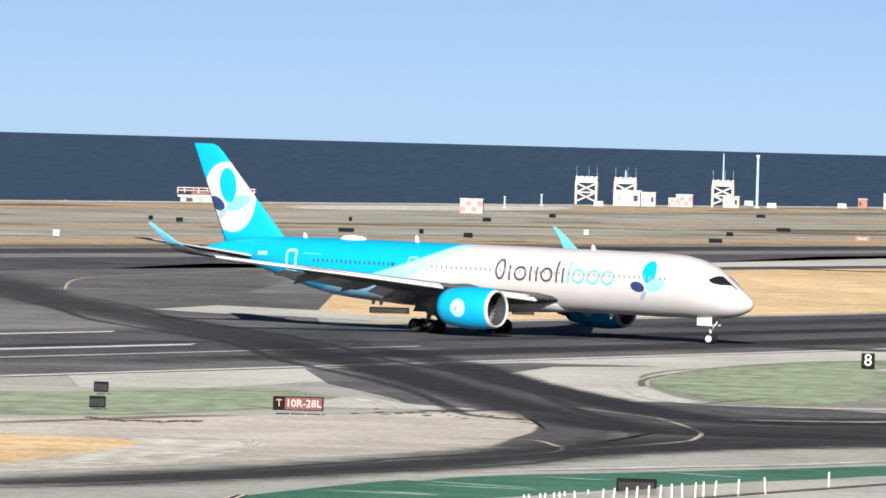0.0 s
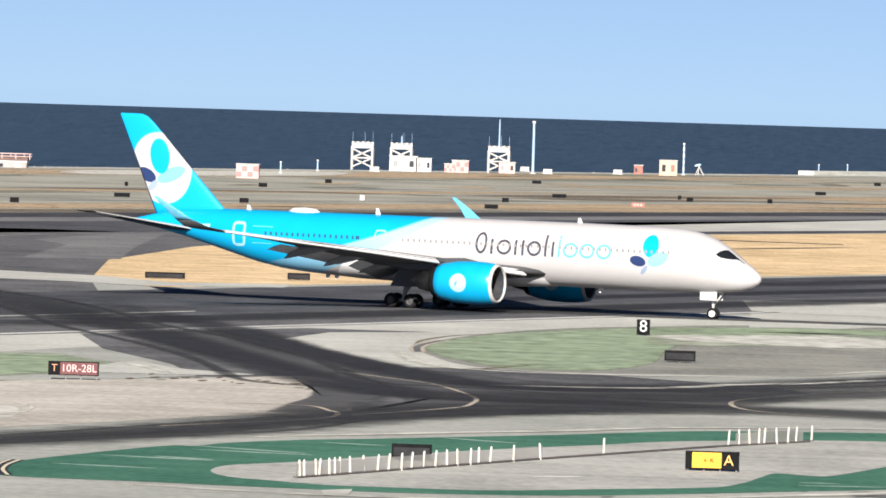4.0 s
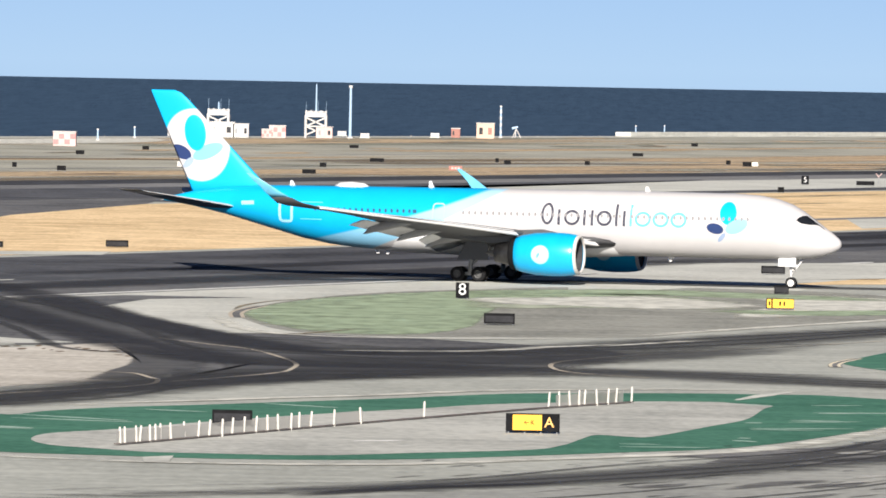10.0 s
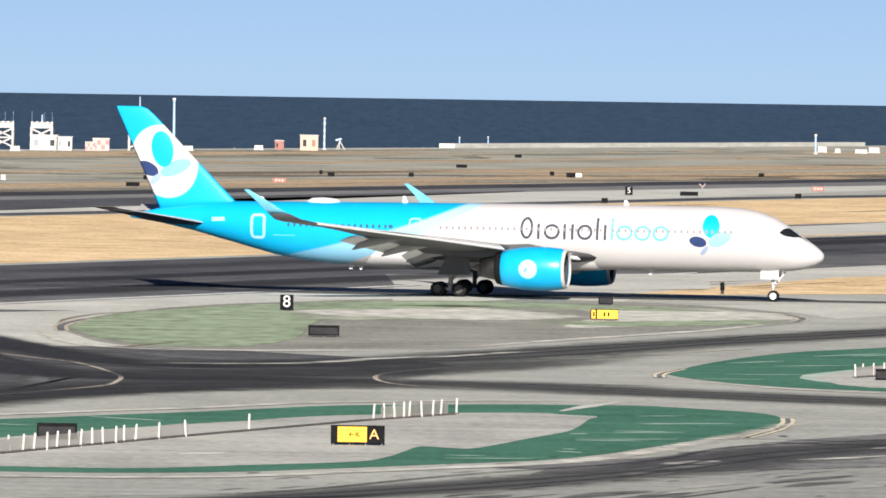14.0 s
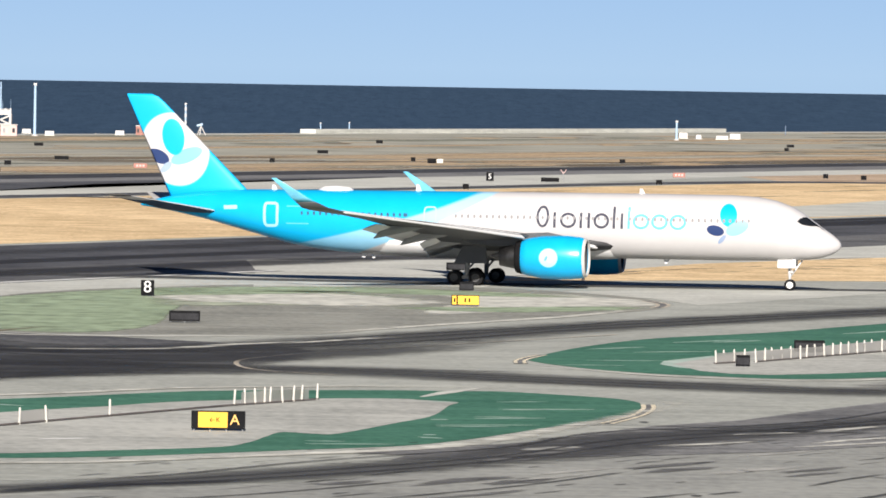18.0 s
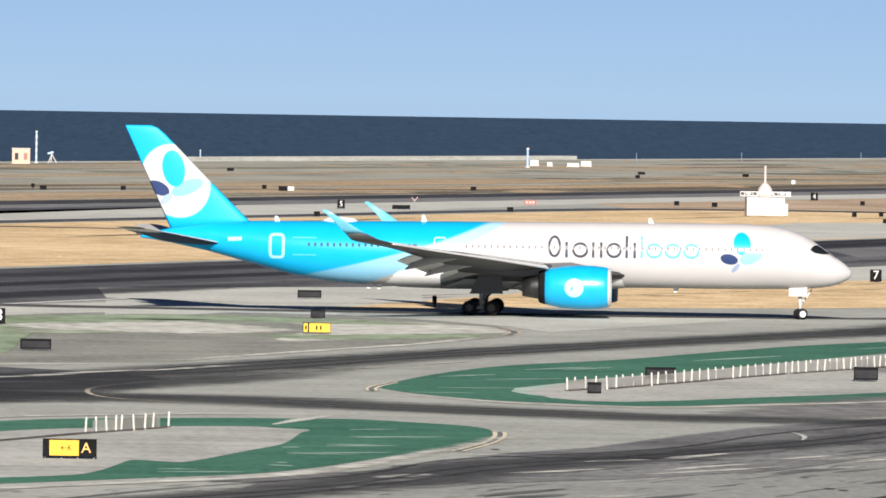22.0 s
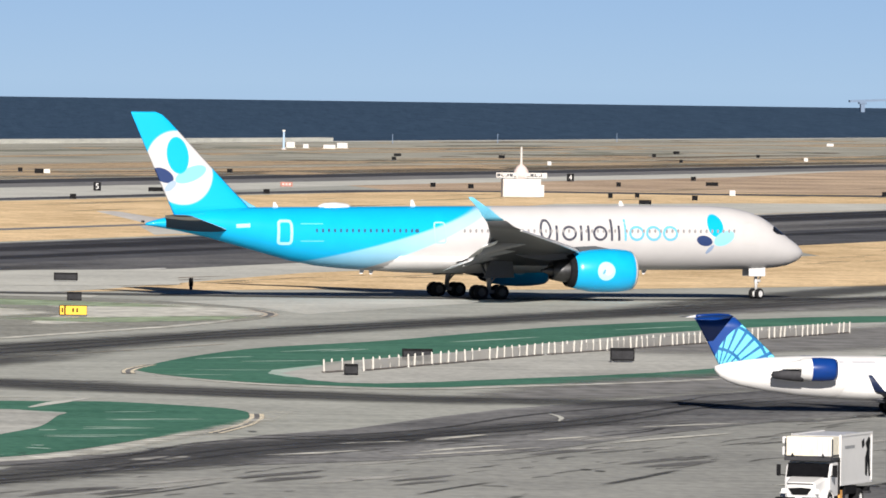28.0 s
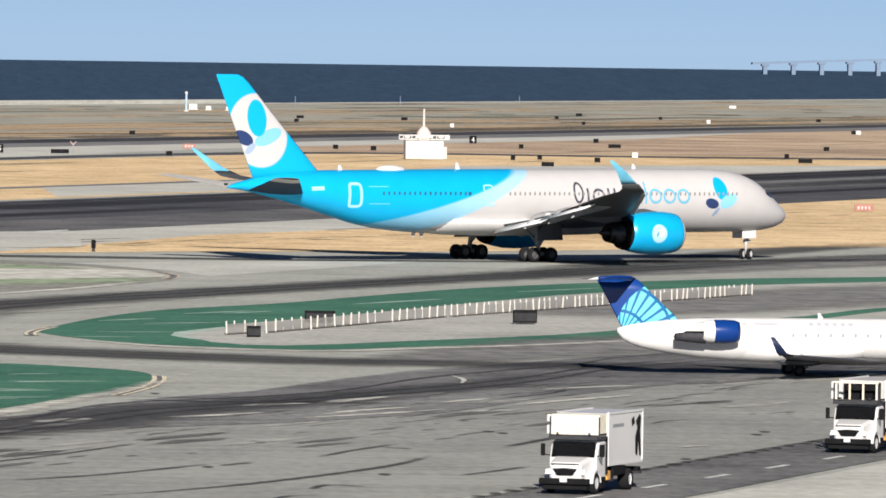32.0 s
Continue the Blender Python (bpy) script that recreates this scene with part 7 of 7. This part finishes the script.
def scaffold(x, y, w, h, label, mast=0.0, hut=0):
    t = thing("antenna_tower", pose(x, y, 0), label, "tower", "shore antenna towers")
    for sx in (-1, 1):
        for sy in (-1, 1):
            bm = bmesh.new()
            rod(bm, (sx * w / 2, sy * w / 2, 0), (sx * w / 2, sy * w / 2, h * 0.78), 0.36, n=8)
            part("leg", bm, OFFWHITE, t)
    for sy in (-1, 1):
        bm = bmesh.new()
        for z0, z1 in ((0.1, 0.42), (0.42, 0.74)):
            rod(bm, (-w / 2, sy * w / 2, h * z0), (w / 2, sy * w / 2, h * z1), 0.24, n=6)
            rod(bm, (w / 2, sy * w / 2, h * z0), (-w / 2, sy * w / 2, h * z1), 0.24, n=6)
        rod(bm, (-w / 2, sy * w / 2, h * 0.42), (w / 2, sy * w / 2, h * 0.42), 0.24, n=6)
        part("brace", bm, OFFWHITE, t)
    bm = bmesh.new()
    box(bm, (0, 0, h * 0.79), (w + 0.6, w + 0.6, 0.4))
    part("platform", bm, OFFWHITE, t)
    for sy in (-1, 1):  # panelled parapet with gaps, and a top rail
        for k in range(4):
            bm = bmesh.new()
            box(bm, (-w * 0.375 + w * 0.25 * k, sy * w / 2, h * 0.865), (w * 0.21, 0.15, h * 0.13), 0.02)
            part("parapet_panel", bm, OFFWHITE, t)
        bm = bmesh.new()
        for k in range(5):
            box(bm, (-w / 2 + w * 0.25 * k, sy * w / 2, h * 0.9), (0.22, 0.22, h * 0.2))
        box(bm, (0, sy * w / 2, h * 0.965), (w, 0.16, 0.16))
        part("railing", bm, OFFWHITE, t)
    for sx in (-0.5, 0.1, 0.5):
        bm = bmesh.new()
        rod(bm, (sx * w, 0, h * 0.8), (sx * w, 0, h * 1.34), 0.045, 0.03, 6)
        part("whip_antenna", bm, MAST_BLUE, t, "thin pale whip antenna")
    if mast:
        bm = bmesh.new()
        rod(bm, (0, 0, h * 0.8), (0, 0, mast), 0.28, 0.16, 8)
        part("mast", bm, MAST_BLUE, t, "pale blue mast")
    for k in range(hut):
        bm = bmesh.new()
        wide, tall = ((7.4, 4.0), (4.2, 3.6))[k] if mast < 12 else (4.4, 3.0)
        at = (w * 0.15 + 5.4 * k) if mast < 12 else w * 0.45
        box(bm, (at, -w / 2 - 1.6, tall / 2), (wide, 3, tall), 0.05)
        shed = part("hut", bm, OFFWHITE if mast < 12 else PINKISH, t, "white flat-roofed hut" if mast < 12 else "faded red and white hut")
        for dx, dark in ((-0.28, GREY), (0.3, DARKGREY)):
            bm = bmesh.new()
            box(bm, (at + dx * wide, -w / 2 - 3.12, tall * 0.5), (wide * 0.16, 0.06, tall * 0.4))
            part("hut_opening", bm, dark, shed)
        bm = bmesh.new()
        box(bm, (at, -w / 2 - 1.6, tall + 0.08), (wide + 0.4, 3.4, 0.16), 0.03)
        part("hut_roof", bm, OFFWHITE, shed)


scaffold(-110.5, 2307.6, 5.4, 7.6, "white braced antenna tower on the shore")
scaffold(-100, 2305, 5.4, 7.6, "white braced antenna tower with a hut beside it", 9.4, 2)
scaffold(-74.8, 2330.8, 5.4, 7.4, "white braced antenna tower with a tall mast", 14.5, 1)


GREYWALL = plain("weathered_grey_wall", (0.34, 0.32, 0.30), 0.8, vary=0.25, scale=0.4)


CHEQUER_RED = plain("faded_red_chequer", (0.46, 0.20, 0.19), 0.6, vary=0.15)


def hut(x, y, w, d, h, wall, label, roof=True):
    t = thing("equipment_hut", pose(x, y, 0), label, "hut", "shore huts")
    bm = bmesh.new()
    box(bm, (0, 0, h / 2), (w, d, h), 0.04)
    part("hut_body", bm, wall, t)
    if roof:
        bm = bmesh.new()
        box(bm, (0, 0, h + 0.1), (w + 0.3, d + 0.3, 0.2), 0.04)
        part("roof", bm, OFFWHITE, t)
    if wall is PINKISH:  # faded red and white chequers
        for k in range(4):
            bm = bmesh.new()
            box(bm, (-w * 0.375 + k * w / 4, -d / 2 - 0.03, h * (0.3 + 0.4 * (k % 2))), (w * 0.24, 0.06, h * 0.36))
            part("panel", bm, CHEQUER_RED, t, "faded red chequer")
    elif not roof:  # plinth and a door seam
        bm = bmesh.new()
        box(bm, (0, 0, 0.08), (w + 0.5, d + 0.5, 0.16))
        part("plinth", bm, SHOULDER, t)
        bm = bmesh.new()
        box(bm, (w * 0.1, -d / 2 - 0.02, h * 0.5), (0.12, 0.05, h * 0.8))
        part("door_seam", bm, GREY, t)
    else:
        for k in range(2):
            bm = bmesh.new()
            box(bm, (-w / 4 + k * w / 2, -d / 2 - 0.03, h * 0.5), (w * 0.2, 0.06, h * 0.45))
            part("panel", bm, (DARKGREY, FADED_RED)[k], t)


hut(-121.6, 1989, 5.2, 4, 3.2, PINKISH, "red and white checked equipment hut")
hut(-84.3, 2308.9, 4.4, 3, 3.2, PINKISH, "small faded red and white hut")
hut(-87.2, 2308.3, 2.6, 3, 2.2, PINKISH, "small faded red and white hut")
hut(-38.6, 2427.1, 2.5, 2.5, 2.5, FADED_RED, "small faded red hut")
hut(-30.1, 2416, 5.0, 4, 4.2, TAN_WALL, "tan hut with a pale roof")


def pier_house(x, y):
    t = thing("pier_building", pose(x, y, 0), "long low grey building with a brown upper storey and railed roof", "building")
    bm = bmesh.new()
    box(bm, (0, 0, 0.6), (17.0, 5, 1.2), 0.05)
    part("wall", bm, GREYWALL, t)
    for k in range(4):
        bm = bmesh.new()
        box(bm, (-6.3 + 4.2 * k, -2.53, 0.55), (1.5, 0.06, 0.8))
        part("shutter", bm, (DARKGREY, OFFWHITE)[k % 2], t)
    bm = bmesh.new()
    box(bm, (-0.3, 0, 1.45), (17.8, 5.4, 0.5), 0.05)
    part("roof_band", bm, OFFWHITE, t, "white roof band")
    bm = bmesh.new()
    box(bm, (1.4, 0, 2.3), (14.6, 4.2, 1.2), 0.05)
    part("upper_storey", bm, BROWN_WALL, t, "dark reddish-brown upper storey")
    bm = bmesh.new()
    for z in (2.75, 3.4):
        box(bm, (0, -2.4, z), (18.6, 0.14, 0.16))
        box(bm, (0, 2.4, z), (18.6, 0.14, 0.16))
    part("roof_rail", bm, PINKISH, t, "faded pinkish roof rail")
    bm = bmesh.new()
    box(bm, (0, -2.4, 2.75), (0.18, 0.18, 1.4))
    first = part("rail_post", bm, PINKISH, t)
    first.matrix_basis = pose(-9.2, 0, 0)
    for k in range(1, 12):
        again(first, t, pose(-9.2 + 18.4 * k / 11, 0 if k % 2 else 4.8, 0))


BROWN_WALL = plain("reddish_brown_wall", (0.15, 0.095, 0.085), 0.8, vary=0.25, scale=0.5)
pier_house(-188.5, 2075)
for x, y, w, h in ((123.4, 2632, 2.6, 1.8), (127.6, 2622, 1.6, 1.3), (134.2, 2612, 3.6, 1.2), (139.4, 2636, 3.2, 1.7)):
    hut(x, y, w, 2.0, h, OFFWHITE, "small white equipment cabinet near the shore", False)
for x, y in ((-70.2, 2416), (-44.1, 2411), (-105.3, 2267), (-62.2, 2355.9)):
    hut(x, y, 2.4, 2, 1.3, OFFWHITE, "small white equipment cabinet near the shore", False)


def pole(x, y, h, r, mat, label, z=0.0, bands=0):
    t = thing("pole", pose(x, y, z), label, "pole", "shore poles")
    bm = bmesh.new()
    rod(bm, (0, 0, 0), (0, 0, 0.4), r * 2.2, n=10)
    part("footing", bm, mat if mat is HAZE else OFFWHITE, t)
    bm = bmesh.new()
    rod(bm, (0, 0, 0.4), (0, 0, h), r, r * 0.8, 10)
    part("shaft", bm, mat, t)
    for k in range(bands):
        bm = bmesh.new()
        z0 = 0.4 + (h - 0.4) * (2 * k + 1) / (2 * bands + 1)
        rod(bm, (0, 0, z0), (0, 0, z0 + (h - 0.4) / (2 * bands + 1)), r * 1.06, r * 1.02, 10)
        part("band", bm, WHITE, t, "white painted band")
    bm = bmesh.new()
    box(bm, (0, 0, h), (r * 2.2, r * 2.2, r * 1.6), 0.02)
    part("head", bm, mat if mat is HAZE else OFFWHITE, t)


pole(-65.7, 2335.8, 14.0, 0.4, MAST_BLUE, "tall pale blue mast on the shore")
pole(-26.2, 2446.1, 8.9, 0.3, MAST_BLUE, "blue and white banded mast on the shore", bands=4)
pole(117.8, 2554.4, 5.6, 0.35, MAST_BLUE, "pale blue mast on the shore")
for x, y in ((13, 2646.6), (22.1, 2686.7), (-122.4, 2134.7), (-118.2, 2227.4)):
    pole(x, y, 2.8, 0.22, MAST_BLUE, "short pale blue post on the shore")
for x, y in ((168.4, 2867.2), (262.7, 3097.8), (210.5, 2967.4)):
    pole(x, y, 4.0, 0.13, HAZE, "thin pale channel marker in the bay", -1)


def tripod(x, y):
    t = thing("antenna_tripod", pose(x, y, 0), "small pale tripod antenna on the shore", "antenna")
    for a in (0.3, 2.4, 4.5):
        bm = bmesh.new()
        rod(bm, (1.4 * math.cos(a), 1.4 * math.sin(a), 0), (0, 0, 2.6), 0.16, n=6)
        part("leg", bm, OFFWHITE, t)
    bm = bmesh.new()
    box(bm, (0.4, 0, 2.9), (1.8, 0.4, 0.6), 0.1, Matrix.Rotation(radians(-15), 4, "Y"))
    part("reflector", bm, MAST_BLUE, t)


tripod(-21.9, 2456.1)


def bridge():
    t = thing("bridge", pose(0, 4711.8, 0), "long hazy road bridge across the bay on the horizon", "bridge")
    pts = [(527, 14.2), (545, 15.0), (570, 16.0), (600, 17.0), (650, 18.6), (700, 19.4), (760, 19.6), (900, 17)]
    bm = bmesh.new()
    loft(bm, [[(x, -4, z - 1.1), (x, 4, z - 1.1), (x, 4, z), (x, -4, z)] for x, z in pts])
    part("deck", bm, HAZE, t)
    for k in range(23):
        x = 534 + 15.6 * k
        for a, b in zip(pts, pts[1:]):
            if a[0] <= x < b[0]:
                z = a[1] + (b[1] - a[1]) * (x - a[0]) / (b[0] - a[0])
        bm = bmesh.new()
        box(bm, (x, -2, (6.5 + z - 1.0) / 2), (2.2, 6, z - 1.0 - 6.5))
        box(bm, (x, -2, z - 1.7), (4.0, 6.4, 1.2), 0.2)
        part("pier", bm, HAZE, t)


bridge()

# ---- motion of things ----

def motions():
    plane_rows = [
        (0, pose(-50.96, 833.03, 0.03, 0, 0.64, -33.07)),
        (1, pose(-46.06, 829.78, 0.03, 0, 0.72, -30.12)),
        (2, pose(-41.18, 826.52, 0.03, 0, 0.72, -27.52)),
        (3, pose(-36.40, 823.21, 0.03, 0, 0.66, -25.12)),
        (3.5, pose(-34.07, 821.53, 0.03, 0, 0.60, -23.95)),
        (5.5, pose(-25.22, 814.56, 0.03, 0, 0.56, -20.42)),
        (6, pose(-23.17, 813.92, 0.03, 0, 0.53, -19.88)),
        (7, pose(-19.22, 812.63, 0.03, 0, 0.32, -18.97)),
        (8, pose(-15.51, 811.35, 0.03, 0, 0.17, -18.14)),
        (9, pose(-12.05, 810.15, 0.03, 0, 0.13, -17.15)),
        (10, pose(-8.82, 809.08, 0.03, 0, 0.06, -16.10)),
        (11, pose(-5.58, 808.20, 0.03, 0, 0.04, -15.10)),
        (12, pose(-2.15, 807.49, 0.03, 0, 0.03, -14.23)),
        (13, pose(1.54, 806.93, 0.03, 0, 0.03, -13.50)),
        (14, pose(5.36, 806.50, 0.03, 0, -0.06, -12.67)),
        (15, pose(9.17, 806.15, 0.03, 0, -0.08, -11.98)),
        (15.5, pose(11.01, 805.99, 0.03, 0, -0.10, -11.72)),
        (17.5, pose(17.88, 805.21, 0.03, 0, -0.05, -11.57)),
        (18, pose(19.62, 804.93, 0.03, 0, -0.07, -11.30)),
        (19, pose(23.13, 804.38, 0.03, 0, -0.13, -10.63)),
        (20, pose(26.75, 803.87, 0.03, 0, -0.13, -9.46)),
        (21, pose(30.41, 803.50, 0.03, 0, -0.20, -7.57)),
        (22, pose(34.08, 803.31, 0.03, 0, -0.24, -4.86)),
        (23, pose(37.69, 803.33, 0.03, 0, -0.25, -1.53)),
        (24, pose(41.28, 803.46, 0.03, 0, -0.27, 2.16)),
        (24.5, pose(43.06, 803.54, 0.03, 0, -0.28, 4.05)),
        (26.5, pose(50.24, 805.29, 0.03, 0, -0.24, 12.25)),
        (27, pose(52.00, 805.88, 0.03, 0, -0.24, 14.19)),
        (28, pose(55.49, 807.07, 0.03, 0, -0.27, 18.05)),
        (29, pose(58.86, 808.28, 0.03, 0, -0.17, 21.77)),
        (30, pose(62.10, 809.51, 0.03, 0, -0.08, 25.60)),
        (31, pose(65.23, 810.75, 0.03, 0, 0.05, 29.35)),
        (32, pose(68.28, 812.04, 0.03, 0, 0.04, 32.87)),
    ]
    walk(plane, plane_rows)
    tilts = [(r[0], -math.degrees(math.asin(r[1][2][0]))) for r in plane_rows]

    def lean(t):  # nose-down angle, taken up by the nose strut
        for (t0, a), (t1, b) in zip(tilts, tilts[1:]):
            if t <= t1:
                return a + (b - a) * (t - t0) / (t1 - t0)
        return tilts[-1][1]
    way = plane_way()
    # distance rolled and steering, at short steps
    steps = [0.1 * i for i in range(321)]
    gone, last, turn = 0.0, way(0.0), []
    for t in steps:
        x, y, h = way(t)
        gone += math.hypot(x - last[0], y - last[1])
        speed = math.hypot(way(t + 0.5)[0] - way(t - 0.5)[0], way(t + 0.5)[1] - way(t - 0.5)[1])
        rate = radians(way(t + 0.5)[2] - way(t - 0.5)[2])
        turn.append((t, gone, math.degrees(math.atan2(rate * 28.6, max(speed, 1.0)))))
        last = (x, y, h)
    walk(nose_gear, [(t, pose(28.55, 0, 28.55 * math.sin(radians(lean(t))) - 0.02, 0, 0, steer)) for t, g, steer in turn[::10]])
    dx, dy = -2.06, -4.83  # metres a second along the service road
    for ob, (x, y) in zip(trucks, ((35.4, 386.4), (53.4, 428.8))):
        walk(ob, [(t, pose(x + dx * (t - 32), y + dy * (t - 32), 0.03, 0, 0, ROAD_DIR)) for t in (0, 8, 16, 24, 32)])
    rolled = [(0.12 * i, 0.12 * i * math.hypot(dx, dy)) for i in range(267)]
    for part_ob, radius, at, owner in ROLLERS:
        if owner == "truck":
            walk(part_ob, [(min(t, 32.0), Matrix.Translation(at) @ Matrix.Rotation(g / radius, 4, "Y")) for t, g in rolled])
        else:
            walk(part_ob, [(t, Matrix.Translation(at) @ Matrix.Rotation(g / radius, 4, "Y")) for t, g, steer in turn])


def plane_way():
    """The airliner's place and heading between its rows."""
    act = plane.animation_data
    curves = {(c.data_path, c.array_index): c for c in act.action.layers[0].strips[0].channelbag(act.action_slot).fcurves}

    def at(t):
        f = 1 + min(max(t, 0.0), 32.0) * FPS
        q = [curves[("rotation_quaternion", i)].evaluate(f) for i in (0, 3)]
        return curves[("location", 0)].evaluate(f), curves[("location", 1)].evaluate(f), math.degrees(2 * math.atan2(q[1], q[0]))
    return at


motions()
